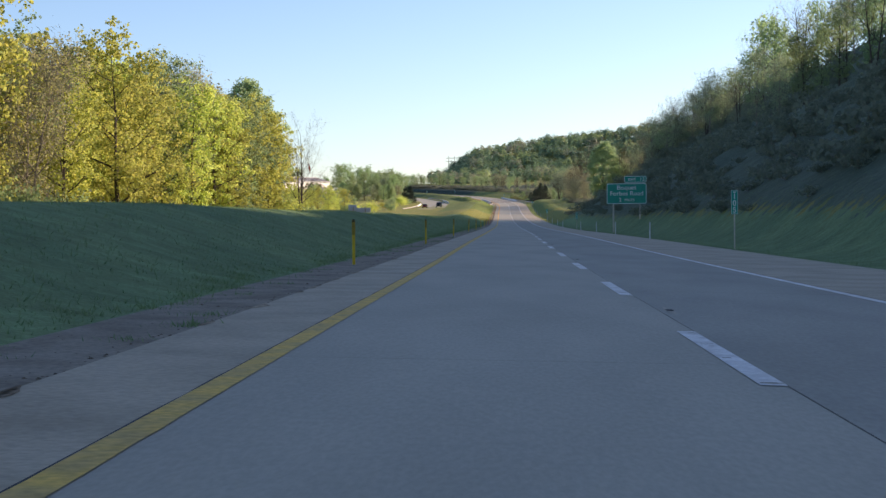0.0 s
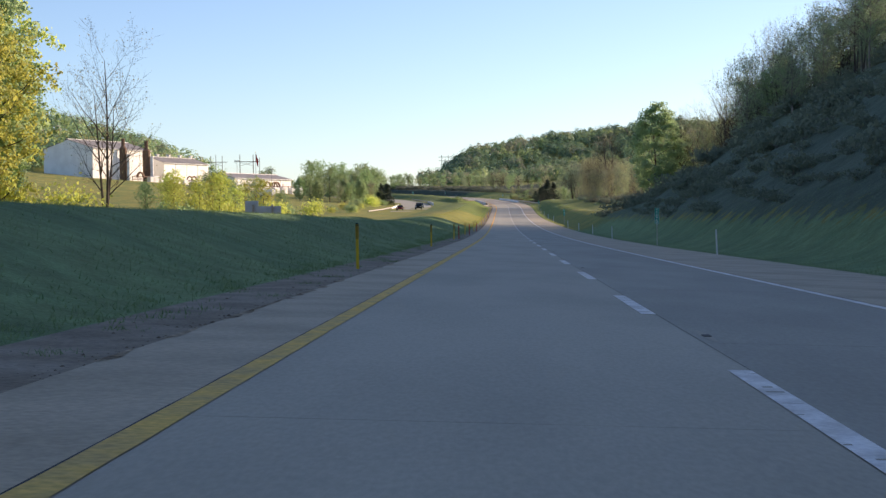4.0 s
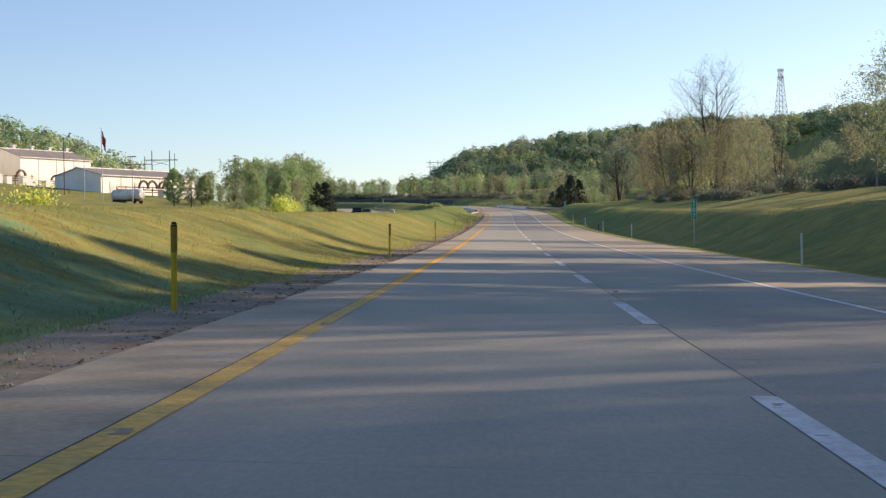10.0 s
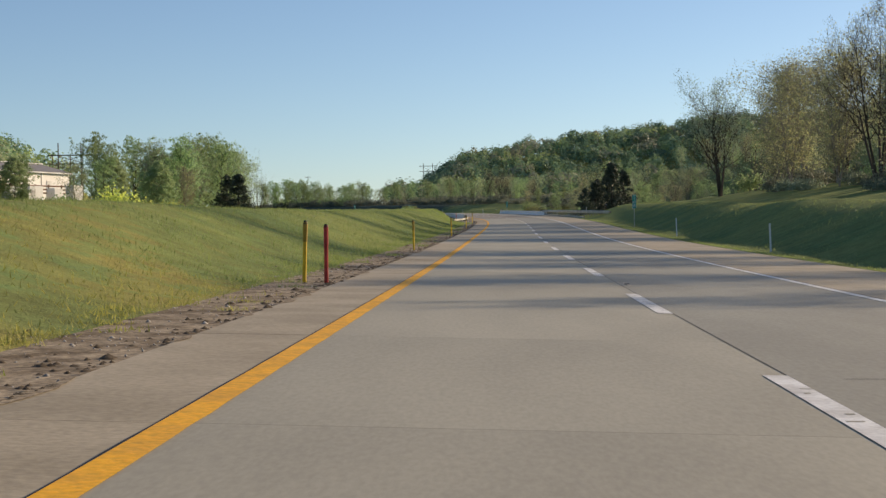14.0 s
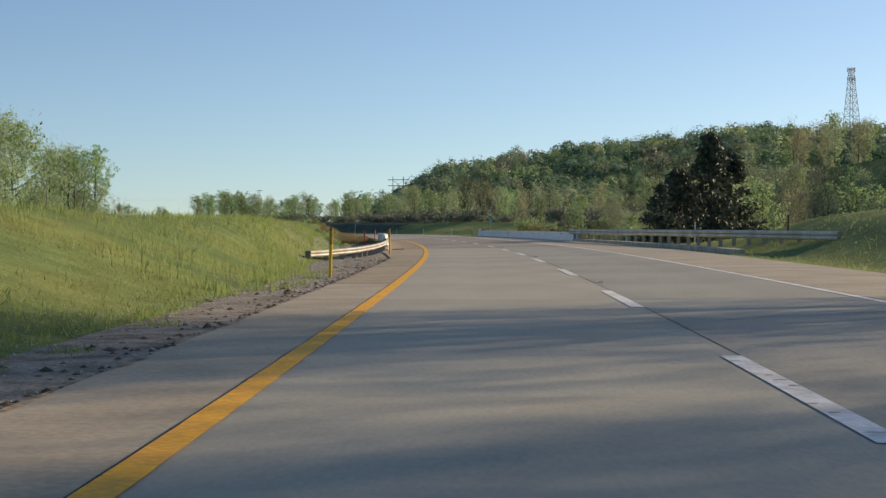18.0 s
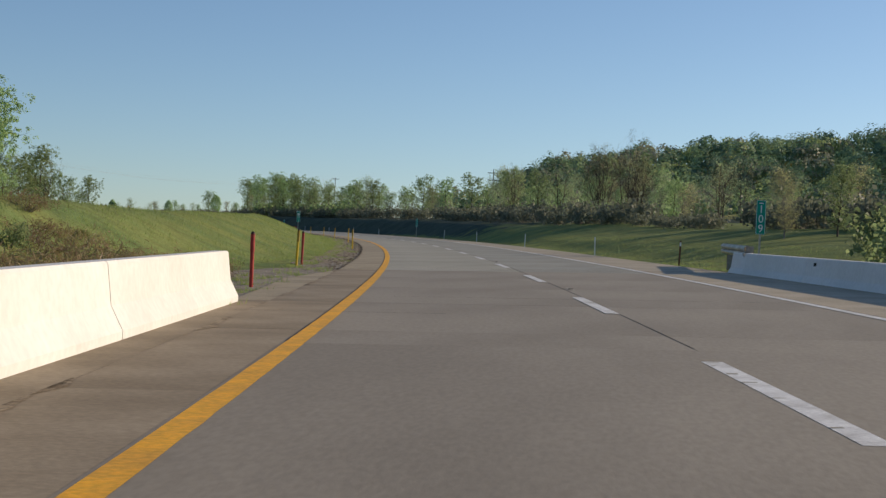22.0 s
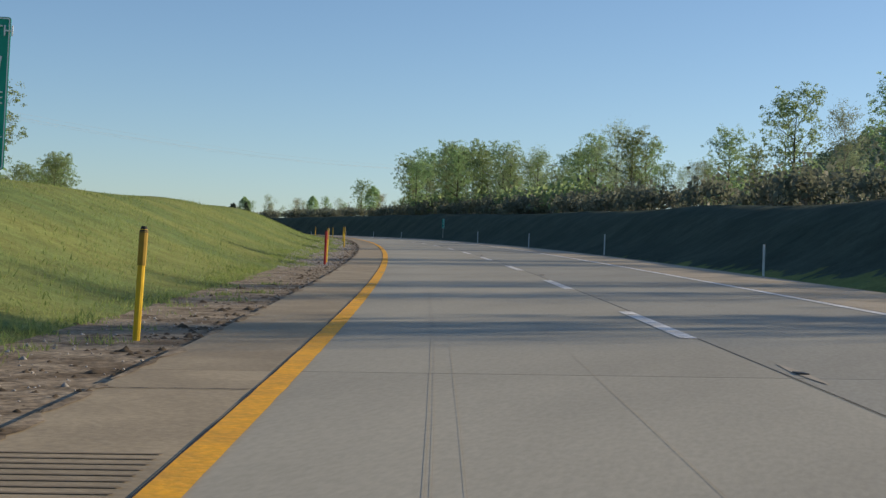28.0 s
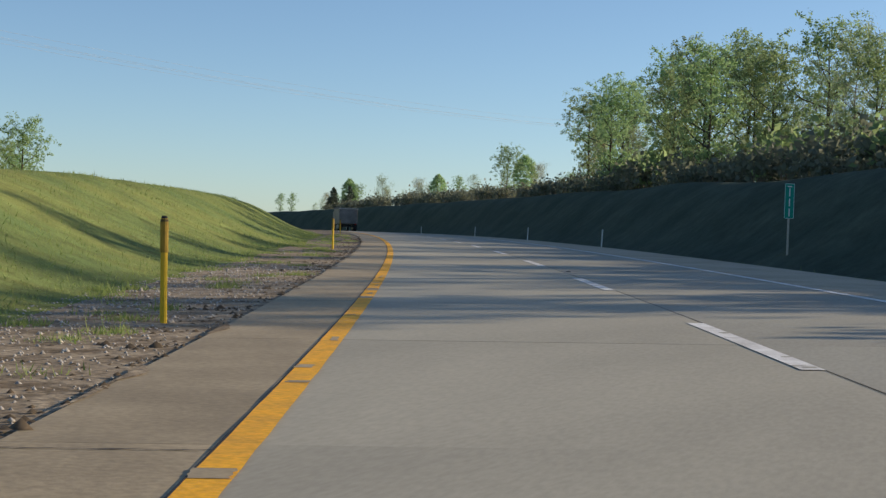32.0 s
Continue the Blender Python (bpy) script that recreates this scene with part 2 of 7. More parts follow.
def leaf_material(name, colour, second, each=0.25, translucent=0.45):
    """Leaves: each leaf and each tree a little different."""
    m = bpy.data.materials.new(name)
    m.use_nodes = True
    n, l = m.node_tree.nodes, m.node_tree.links
    b = n["Principled BSDF"]
    b.inputs["Roughness"].default_value, b.inputs["Specular IOR Level"].default_value = 0.6, 0.25
    geo, oi = n.new("ShaderNodeNewGeometry"), n.new("ShaderNodeObjectInfo")
    mix = n.new("ShaderNodeMix")
    mix.data_type = "RGBA"
    mix.inputs["A"].default_value, mix.inputs["B"].default_value = (*colour, 1), (*second, 1)
    l.new(geo.outputs["Random Per Island"], mix.inputs["Factor"])
    hsv = n.new("ShaderNodeHueSaturation")
    a, h = n.new("ShaderNodeMapRange"), n.new("ShaderNodeMapRange")
    a.inputs["To Min"].default_value, a.inputs["To Max"].default_value = 1 - each, 1 + each
    h.inputs["To Min"].default_value, h.inputs["To Max"].default_value = 0.485, 0.52
    l.new(oi.outputs["Random"], a.inputs["Value"])
    l.new(oi.outputs["Random"], h.inputs["Value"])
    l.new(a.outputs["Result"], hsv.inputs["Value"])
    l.new(h.outputs["Result"], hsv.inputs["Hue"])
    l.new(mix.outputs["Result"], hsv.inputs["Color"])
    l.new(hsv.outputs["Color"], b.inputs["Base Color"])
    tr, ms = n.new("ShaderNodeBsdfTranslucent"), n.new("ShaderNodeMixShader")
    ms.inputs["Fac"].default_value = translucent
    through_leaf = n.new("ShaderNodeHueSaturation")
    through_leaf.inputs["Value"].default_value = 1.45
    l.new(hsv.outputs["Color"], through_leaf.inputs["Color"])
    l.new(through_leaf.outputs["Color"], tr.inputs["Color"])
    l.new(b.outputs["BSDF"], ms.inputs[1])
    l.new(tr.outputs["BSDF"], ms.inputs[2])
    l.new(ms.outputs["Shader"], n["Material Output"].inputs["Surface"])
    return m


def cover_material(name):
    """Ground cover: mown and fresh grass, grass greened for the shaded stretch, leaf litter with scrub, and grass
    darkened for the shaded outer bank, blended by the cover map.
    """
    m = bpy.data.materials.new(name)
    m.use_nodes = True
    n, l = m.node_tree.nodes, m.node_tree.links
    b = n["Principled BSDF"]
    b.inputs["Roughness"].default_value, b.inputs["Specular IOR Level"].default_value = 0.95, 0.08
    co = n.new("ShaderNodeTexCoord")

    def noise(scale, detail, rough=0.55):
        t = n.new("ShaderNodeTexNoise")
        t.inputs["Scale"].default_value, t.inputs["Detail"].default_value, t.inputs["Roughness"].default_value = scale, detail, rough
        l.new(co.outputs["Object"], t.inputs["Vector"])
        return t.outputs["Fac"]

    def spread(v, f0, f1, t0, t1):
        r = n.new("ShaderNodeMapRange")
        for k, x in zip(("From Min", "From Max", "To Min", "To Max"), (f0, f1, t0, t1)):
            r.inputs[k].default_value = x
        l.new(v, r.inputs["Value"])
        return r.outputs["Result"]

    def blend(f, a, c):
        x = n.new("ShaderNodeMix")
        x.data_type = "RGBA"
        l.new(f, x.inputs["Factor"])
        for s, v in (("A", a), ("B", c)):
            if isinstance(v, tuple):
                x.inputs[s].default_value = (*v, 1)
            else:
                l.new(v, x.inputs[s])
        return x.outputs["Result"]

    def calc(op, a, c):
        x = n.new("ShaderNodeMath")
        x.operation = op
        for k, v in enumerate((a, c)):
            if isinstance(v, float):
                x.inputs[k].default_value = v
            else:
                l.new(v, x.inputs[k])
        return x.outputs["Value"]

    patch = spread(noise(0.22, 6), 0.40, 0.62, 0.0, 1.0)
    mid, fine = noise(1.4, 8, 0.65), noise(17.0, 4, 0.6)
    edge = spread(noise(0.7, 6, 0.65), 0.3, 0.7, -0.45, 0.45)
    at = n.new("ShaderNodeAttribute")
    at.attribute_name = "cover"
    sp = n.new("ShaderNodeSeparateColor")
    l.new(at.outputs["Color"], sp.inputs["Color"])
    # this attribute paints the outer bank's shade as a darker cover colour
    bank_shade = n.new("ShaderNodeAttribute")
    bank_shade.attribute_name = "weeds"

    def weight(v):
        return spread(calc("ADD", v, edge), 0.42, 0.58, 0.0, 1.0)

    col = blend(patch, (0.30, 0.275, 0.085), (0.18, 0.215, 0.075))
    col = blend(weight(sp.outputs["Red"]), col, blend(patch, (0.215, 0.245, 0.08), (0.14, 0.195, 0.07)))
    # greener grass colour put in for the cool shade of the first stretch
    col = blend(weight(sp.outputs["Green"]), col, blend(patch, (0.195, 0.285, 0.135), (0.15, 0.235, 0.115)))
    col = blend(weight(sp.outputs["Blue"]), col, blend(patch, (0.125, 0.16, 0.11), (0.095, 0.13, 0.088)))
    # near-black green stands in for shade on the outer bank
    col = blend(weight(bank_shade.outputs["Fac"]), col, blend(patch, (0.075, 0.098, 0.07), (0.05, 0.072, 0.052)))
    val = calc("MULTIPLY", spread(mid, 0.3, 0.7, 0.74, 1.26), spread(fine, 0.3, 0.7, 0.78, 1.22))
    hsv = n.new("ShaderNodeHueSaturation")
    l.new(col, hsv.inputs["Color"])
    l.new(val, hsv.inputs["Value"])
    l.new(spread(mid, 0.3, 0.7, 0.485, 0.512), hsv.inputs["Hue"])
    l.new(hsv.outputs["Color"], b.inputs["Base Color"])
    bp = n.new("ShaderNodeBump")
    bp.inputs["Strength"].default_value, bp.inputs["Distance"].default_value = 0.7, 0.05
    l.new(calc("ADD", fine, mid), bp.inputs["Height"])
    l.new(bp.outputs["Normal"], b.inputs["Normal"])
    return m


M_CONC = material("lane_concrete", (0.41, 0.38, 0.298), 0.75, spec=0.35, spots=0.08, size=1.6, fine=30, bump=0.05, second=(0.345, 0.32, 0.252), each=0.05, stretch=(1, 0.3, 1))
M_CONC_OUTER = material("outer_lane_concrete", (0.345, 0.328, 0.268), 0.75, spec=0.35, spots=0.09, size=1.8, fine=26, bump=0.05, second=(0.285, 0.27, 0.22), each=0.05, stretch=(1, 0.3, 1))
M_SHOULDER = material("shoulder_concrete", (0.455, 0.38, 0.27), 0.75, spec=0.4, spots=0.14, size=1.3, fine=18, bump=0.15, second=(0.345, 0.285, 0.195), each=0.06)
M_SHOULDER_OLD = material("stained_shoulder_concrete", (0.42, 0.335, 0.213), 0.75, spec=0.4, spots=0.14, size=1.1, fine=20, bump=0.12, second=(0.315, 0.25, 0.158), each=0.08)
M_DECK_EDGE = material("stained_deck_edge", (0.35, 0.28, 0.195), 0.9, spots=0.12, size=1.4, fine=20, bump=0.1, second=(0.25, 0.195, 0.13))
M_DECK = material("bridge_deck_concrete", (0.335, 0.288, 0.222), 0.75, spec=0.35, spots=0.09, size=2.0, fine=24, bump=0.08, second=(0.265, 0.226, 0.172), stretch=(1, 0.3, 1))
M_TAR = material("tar", (0.03, 0.03, 0.03), 0.7, spots=0.3)
M_YELLOW = material("yellow_paint", (0.94, 0.46, 0.022), 0.7, spots=0.16, size=0.35, fine=20, second=(0.76, 0.37, 0.035))
# duller copy of the yellow, with the shade put into its colour
M_YELLOW_SHADE = material("shade_toned_yellow_paint", (0.74, 0.47, 0.10), 0.75, spots=0.2, size=0.4, fine=16, second=(0.55, 0.37, 0.12))
M_WHITE = material("white_paint", (0.84, 0.83, 0.80), 0.7, spots=0.12, size=0.4, fine=25, second=(0.60, 0.58, 0.54))
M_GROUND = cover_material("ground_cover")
# blade colour greened to carry the cool shade before the sunlit banks
M_BLADE_SHADE = leaf_material("shade_toned_grass_blades", (0.14, 0.23, 0.10), (0.22, 0.29, 0.13), each=0.0, translucent=0.45)
M_BLADE_FRESH = leaf_material("fresh_grass_blades", (0.18, 0.25, 0.075), (0.30, 0.325, 0.115), each=0.0, translucent=0.45)
M_BLADE = leaf_material("grass_blades", (0.24, 0.27, 0.075), (0.39, 0.35, 0.105), each=0.0, translucent=0.45)
M_GRAVEL = material("gravel", (0.36, 0.285, 0.195), 0.95, spots=0.5, size=0.45, fine=15, bump=0.5, second=(0.15, 0.105, 0.06))
# greyer than M_GRAVEL, with less contrast and relief
M_VERGE_EVEN = material("even_verge_dirt", (0.30, 0.255, 0.195), 0.95, spots=0.22, size=0.8, fine=18, bump=0.3, second=(0.20, 0.165, 0.12))
M_GRAVEL_GREY = material("grey_gravel", (0.34, 0.29, 0.225), 0.95, spots=0.4, size=0.4, fine=24, bump=0.6, second=(0.165, 0.135, 0.10))
M_CLOD = material("dirt_clods", (0.13, 0.095, 0.06), 0.95, spots=0.4, size=0.2, fine=20)
M_STONE = material("stones", (0.50, 0.465, 0.42), 0.9, spots=0.3, size=0.3, fine=20)
M_BARK = material("bark", (0.10, 0.082, 0.066), 0.95, spots=0.4, size=0.5, fine=9, bump=0.8, stretch=(1, 1, 0.25))
M_TWIG = material("pale_twigs", (0.32, 0.28, 0.235), 0.95, spots=0.3, size=0.5, fine=9)
L_YELLOW = leaf_material("yellow_green_leaves", (0.50, 0.48, 0.11), (0.37, 0.43, 0.115), translucent=0.5)
L_GREEN = leaf_material("green_leaves", (0.18, 0.265, 0.125), (0.28, 0.355, 0.165), translucent=0.5)
L_FRESH = leaf_material("fresh_green_leaves", (0.27, 0.37, 0.19), (0.36, 0.45, 0.23), translucent=0.5)
L_PALE = leaf_material("pale_green_leaves", (0.235, 0.30, 0.17), (0.335, 0.395, 0.22), translucent=0.45)
L_OLIVE = leaf_material("budding_leaves", (0.36, 0.345, 0.18), (0.29, 0.305, 0.16), translucent=0.5)
L_DARK = leaf_material("conifer_needles", (0.06, 0.078, 0.058), (0.09, 0.11, 0.072), translucent=0.1)
L_HEDGE = leaf_material("hedge_leaves", (0.145, 0.165, 0.115), (0.19, 0.20, 0.145), translucent=0.3)
L_SLOPE = leaf_material("bramble_leaves", (0.185, 0.235, 0.165), (0.255, 0.30, 0.205), translucent=0.4)
L_DRY = leaf_material("dry_stalks", (0.30, 0.20, 0.13), (0.17, 0.16, 0.06), translucent=0.3)
L_BUSH = leaf_material("bush_leaves", (0.13, 0.17, 0.05), (0.24, 0.20, 0.08), translucent=0.4)
L_FAR = leaf_material("far_leaves", (0.235, 0.36, 0.19), (0.32, 0.43, 0.23), translucent=0.28)
L_FAR_DEEP = leaf_material("far_deep_green_leaves", (0.14, 0.24, 0.15), (0.205, 0.305, 0.185), translucent=0.25)
L_FAR_LIGHT = leaf_material("far_light_green_leaves", (0.36, 0.47, 0.20), (0.43, 0.52, 0.24), translucent=0.3)
L_FAR_DUN = leaf_material("far_budding_leaves", (0.34, 0.35, 0.24), (0.40, 0.41, 0.28), translucent=0.28)

# ---- mesh helpers ----
def mesh_of(name, verts, faces, mat, smooth=False):
    me = bpy.data.meshes.new(name)
    me.from_pydata([tuple(map(float, v)) for v in verts], [], faces)
    me.materials.append(mat)
    if smooth:
        me.polygons.foreach_set("use_smooth", [True] * len(me.polygons))
    me.update()
    return me


def fast_mesh(name, verts, faces, mat):
    """A mesh of quads from arrays."""
    me = bpy.data.meshes.new(name)
    k = faces.shape[1]
    me.vertices.add(len(verts))
    me.vertices.foreach_set("co", np.asarray(verts, np.float32).ravel())
    me.loops.add(faces.size)
    me.loops.foreach_set("vertex_index", faces.astype(np.int32).ravel())
    me.polygons.add(len(faces))
    me.polygons.foreach_set("loop_start", np.arange(0, faces.size, k, dtype=np.int32))
    me.materials.append(mat)
    me.update(calc_edges=True)
    me.validate()
    return me


def thing(name, label, category, m=Matrix(), group="", kind=""):
    ob = new(name)
    ob.matrix_world = m
    ob.empty_display_size = 0.2
    return tagged(ob, label, category, group, kind)


def child(name, me, parent, label="", m=None):
    ob = new(name, me)
    ob.parent = parent
    if m is not None:
        ob.matrix_basis = m
    if label:
        ob["label"] = label
    return ob


def part(name, bm, mat, parent, label="", m=None):
    me = bpy.data.meshes.new(name)
    bm.to_mesh(me)
    bm.free()
    me.materials.append(mat)
    return child(name, me, parent, label, m)


def box(bm, x0, x1, y0, y1, z0, z1, bevel=0.0):
    r = bmesh.ops.create_cube(bm, size=1.0)
    for v in r["verts"]:
        v.co = Vector((x0 + (v.co.x + 0.5) * (x1 - x0), y0 + (v.co.y + 0.5) * (y1 - y0), z0 + (v.co.z + 0.5) * (z1 - z0)))
    if bevel:
        ed = list({e for v in r["verts"] for e in v.link_edges})
        bmesh.ops.bevel(bm, geom=ed, offset=bevel, segments=2, affect="EDGES", profile=0.5)
    return bm


def boxed(*a, bevel=0.0):
    return box(bmesh.new(), *a, bevel=bevel)


def tube(verts, faces, a, b, ra, rb, n=5):
    """A tapered tube from a to b, added to lists."""
    a, b = Vector(a), Vector(b)
    q = (b - a).to_track_quat("Z", "Y")
    i = len(verts)
    for c, r in ((a, ra), (b, rb)):
        for k in range(n):
            w = 2 * math.pi * k / n
            verts.append(tuple(c + q @ Vector((math.cos(w) * r, math.sin(w) * r, 0))))
    for k in range(n):
        faces.append((i + k, i + (k + 1) % n, i + n + (k + 1) % n, i + n + k))


def rod(name, a, b, ra, rb, mat, parent, label="", n=8):
    v, f = [], []
    tube(v, f, a, b, ra, rb, n)
    f.append(tuple(range(n - 1, -1, -1)))
    f.append(tuple(range(n, 2 * n)))
    return child(name, mesh_of(name, v, f, mat, False), parent, label)


def strip(name, s0, s1, ua, ub, mat, h=0.0, step=4.0, lift=0.0):
    """A ribbon of the road surface between two offsets."""
    n = max(1, int(round((s1 - s0) / step)))
    s = np.linspace(s0, s1, n + 1)
    ua_, ub_ = (np.full(n + 1, ua) if np.isscalar(ua) else ua(s)), (np.full(n + 1, ub) if np.isscalar(ub) else ub(s))
    a, b = xyz(s, ua_, h), xyz(s, ub_, h)
    v = np.empty((2 * (n + 1), 3))
    v[0::2], v[1::2] = a, b
    i = np.arange(n) * 2
    f = np.stack([i, i + 1, i + 3, i + 2], -1)
    return fast_mesh(name, v, f, mat)


# ---- ground: one sheet to the horizon ----
def make_ground():
    u = np.concatenate([[-3500, -1500, -800, -600], np.arange(-450, -150, 25), np.arange(-150, -60, 8), np.arange(-60, -30, 3), np.arange(-30, -14, 1.5),
                        np.arange(-14, -4.5, 0.55), [EDGE_L + 0.35, -2.0, 2.0, 5.5], np.arange(6.2, 20, 0.6), np.arange(20, 50, 2.5), np.arange(50, 150, 8),
                        np.arange(150, 480, 20), [520, 650, 900, 1600, 3500]])
    s = np.concatenate([[-3000, -900, -390], np.arange(-200, -40, 20), np.arange(-40, 1120, 2.5), np.arange(1120, 1700, 12), np.arange(1700, 2500, 60), [2590]])
    S_, U_ = np.meshgrid(s, u, indexing="ij")
    base = xyz(S_, U_)
    base[..., 2] = ground_z(S_, U_)
    sunk = (U_ > EDGE_L + 0.1) & (U_ < edge_r(S_) - 0.3)
    base[..., 2] -= np.where(sunk, 0.35, 0.0)
    opp = (U_ - opp_shift(S_) < -23.6) & (U_ - opp_shift(S_) > -34.4)
    base[..., 2] -= np.where(opp, 0.3, 0.0)
    base[0, :, 1] -= 2600
    base[-1, :, 0] -= 900
    base[-1, :, 1] += 2000
    v = base.reshape(-1, 3)
    ns, nu = len(s), len(u)
    i = (np.arange(ns - 1)[:, None] * nu + np.arange(nu - 1)[None, :]).ravel()
    f = np.stack([i, i + 1, i + nu + 1, i + nu], -1)
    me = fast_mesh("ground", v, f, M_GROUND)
    me.polygons.foreach_set("use_smooth", [True] * len(me.polygons))
    cover = np.zeros((ns * nu, 4), np.float32)
    cover[:, 3] = 1
    cover[:, 0] = (ramp(S_, 415, 465) * (U_ > -24) * (U_ < 42)).ravel()
    scrub = ramp(U_, 11.4, 14.4) * (1 - ramp(S_, 332, 352)) * (S_ > -60) * (U_ < 150)
    # green channel: the shade-toned grass, fading out where the sun begins
    cover[:, 1] = ((1 - ramp(S_, 296, 340)) * (U_ > -15) * (1 - scrub)).ravel()
    cover[:, 2] = scrub.ravel()
    # mask of the darkened cover, laid where the outer bank is in shade
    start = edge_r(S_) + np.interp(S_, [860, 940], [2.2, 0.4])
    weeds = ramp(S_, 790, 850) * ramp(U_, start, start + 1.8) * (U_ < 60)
    me.attributes.new("cover", "FLOAT_COLOR", "POINT").data.foreach_set("color", cover.ravel())
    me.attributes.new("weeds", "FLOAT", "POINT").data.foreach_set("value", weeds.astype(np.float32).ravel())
    return tagged(new("ground", me), "mown grass verges and banks beside the highway", "grass", kind="structure")


make_ground()

# ---- roadway ----
road = tagged(new("road", strip("road", -40, 1500, EDGE_L + 0.02, lambda s: edge_r(s) - 0.02, M_TAR, h=-0.05)), "concrete slab highway with sealed joints", "road", kind="structure")


def opposite():
    me = strip("opposite_road", -60, 1400, lambda s: opp_shift(s) - 34.0, lambda s: opp_shift(s) - 24.0, M_CONC, h=0.02, step=6)
    return tagged(new("opposite_road", me), "concrete carriageway of the opposite direction", "road", kind="structure")


opposite()
def verge_edge(s):
    return -6.1 - 0.3 * wave(s, 0 * s, 3, 2) - 0.16 * wave(s, 0 * s, 0.7, 5) - np.interp(s, [570, 600, 612, 690, 700, 900, 960, 990], [0.2, 2.4, 2.4, 2.4, 0.3, 0.35, 0.9, 1.2])


for g0, g1, dirt, words in ((-40, 322, M_VERGE_EVEN, "even grey-brown dirt strip along the inner shoulder"), (322, 540, M_GRAVEL, "dirt and gravel strip along the inner shoulder"), (540, 706, M_GRAVEL_GREY, "grey gravel strip along the inner shoulder"), (706, 1200, M_GRAVEL, "dirt and gravel strip with pale stones along the inner shoulder")):
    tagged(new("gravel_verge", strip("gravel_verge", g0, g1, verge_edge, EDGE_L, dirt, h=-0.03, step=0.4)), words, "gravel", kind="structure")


def slab(s0, s1, ua, ub, mat, h=0.0, gap=0.003):
    """One concrete slab with a sunken edge all round."""
    n = 4
    g = gap
    s = np.linspace(s0 + g, s1 - g, n)
    ua_ = np.full(n, ua) if np.isscalar(ua) else ua(s)
    ub_ = np.full(n, ub) if np.isscalar(ub) else ub(s)
    top_a, top_b = xyz(s, ua_ + g, h), xyz(s, ub_ - g, h)
    lo_a, lo_b = xyz(s, ua_ + g, h - 0.06), xyz(s, ub_ - g, h - 0.06)
    o = on_road((s0 + s1) / 2, 0.0)
    v = np.concatenate([lo_a, top_a, top_b, lo_b]) - np.array(o)
    f = []
    for k in range(n - 1):
        for r in range(3):
            f.append((r * n + k, (r + 1) * n + k, (r + 1) * n + k + 1, r * n + k + 1))
    f.append((0, 3 * n, 2 * n, n))
    f.append((n - 1, 2 * n - 1, 3 * n - 1, 4 * n - 1))
    me = mesh_of("slab", v, f, mat)
    return me, o


def lay_slabs():
    columns = (("left", joint_u, 0.10, M_CONC), ("right", 0.10, 3.70, M_CONC_OUTER), ("shoulder", EDGE_L, joint_u, M_SHOULDER), ("outer", 3.70, edge_r, M_SHOULDER))
    rest = {M_CONC.name: ([], []), M_CONC_OUTER.name: ([], []), M_SHOULDER.name: ([], []), M_SHOULDER_OLD.name: ([], [])}
    rnd = random.Random(4)
    for name, ua, ub, mat in columns:
        s = -40.0
        while s < 1180:
            e = s + 6.1
            deck = 615 < (s + e) / 2 < 700
            old = M_SHOULDER_OLD if name == "shoulder" and 560 < s else mat
            me, o = slab(s, e, ua, ub, (M_DECK_EDGE if name == "shoulder" else M_DECK) if deck else old, rnd.uniform(-0.001, 0.001), 0.0008 if s < 560 and mat in (M_CONC, M_CONC_OUTER) else 0.003)
            if name != "outer" and 520 < s < 1040 or name == "left" and 320 < s <= 520:
                ob = new("slab", me)
                ob.parent = road
                ob.location = o
            else:
                vs, fs = rest[old.name]
                i = len(vs)
                vs.extend([(v.co.x + o.x, v.co.y + o.y, v.co.z + o.z) for v in me.vertices])
                fs.extend([tuple(i + k for k in p.vertices) for p in me.polygons])
                bpy.data.meshes.remove(me)
            s = e
    for mat, nm in ((M_CONC, "lane_slabs"), (M_CONC_OUTER, "outer_lane_slabs"), (M_SHOULDER, "shoulder_slabs"), (M_SHOULDER_OLD, "stained_shoulder_slabs")):
        vs, fs = rest[mat.name]
        ob = child(nm, mesh_of(nm, vs, fs, mat), road)
        ob["kind"] = "stuff"


def stripe(s0, s1, u, w, mat, name, parent, label="", step=3.0):
    return child(name, strip(name, s0, s1, u - w / 2, u + w / 2, mat, h=0.006, step=step), parent, label)


def yellow_u(s):
    return np.interp(s, [0, 25, 60, 210, 361, 400, 482, 542, 602, 725], [-3.57, -3.52, -3.545, -3.55, -3.62, -3.63, -3.55, -3.525, -3.6, -3.615])


def joint_u(s):
    return yellow_u(s) - 0.098


# shade-toned yellow up to 322 m, the sunlit yellow beyond
for y0, y1, paint in ((-40, 322, M_YELLOW_SHADE), (322, 1400, M_YELLOW)):
    child("yellow_edge_line", strip("yellow_edge_line", y0, y1, lambda s: yellow_u(s) - 0.091 - 0.004 * wave(s, 0 * s, 0.6, 2), lambda s: yellow_u(s) + 0.093 + 0.006 * wave(s, 0 * s, 0.35, 6), paint, h=0.006, step=0.5), road, "worn yellow edge line")
stripe(-40, 1400, 3.58, 0.16, M_WHITE, "white_edge_line", road, "white edge line")
DASH0 = 9.77 - 12.19 * 3


def dash_at(k):
    """Middle of a lane dash, shifted near the bridge to fit the camera's view."""
    c = DASH0 + 12.19 * k
    return c + float(np.interp(c, [582, 595, 607, 620, 631, 643, 656, 668], [0, -1.6, -2.1, -2.0, 0.8, 1.5, 1.0, 0.1]))


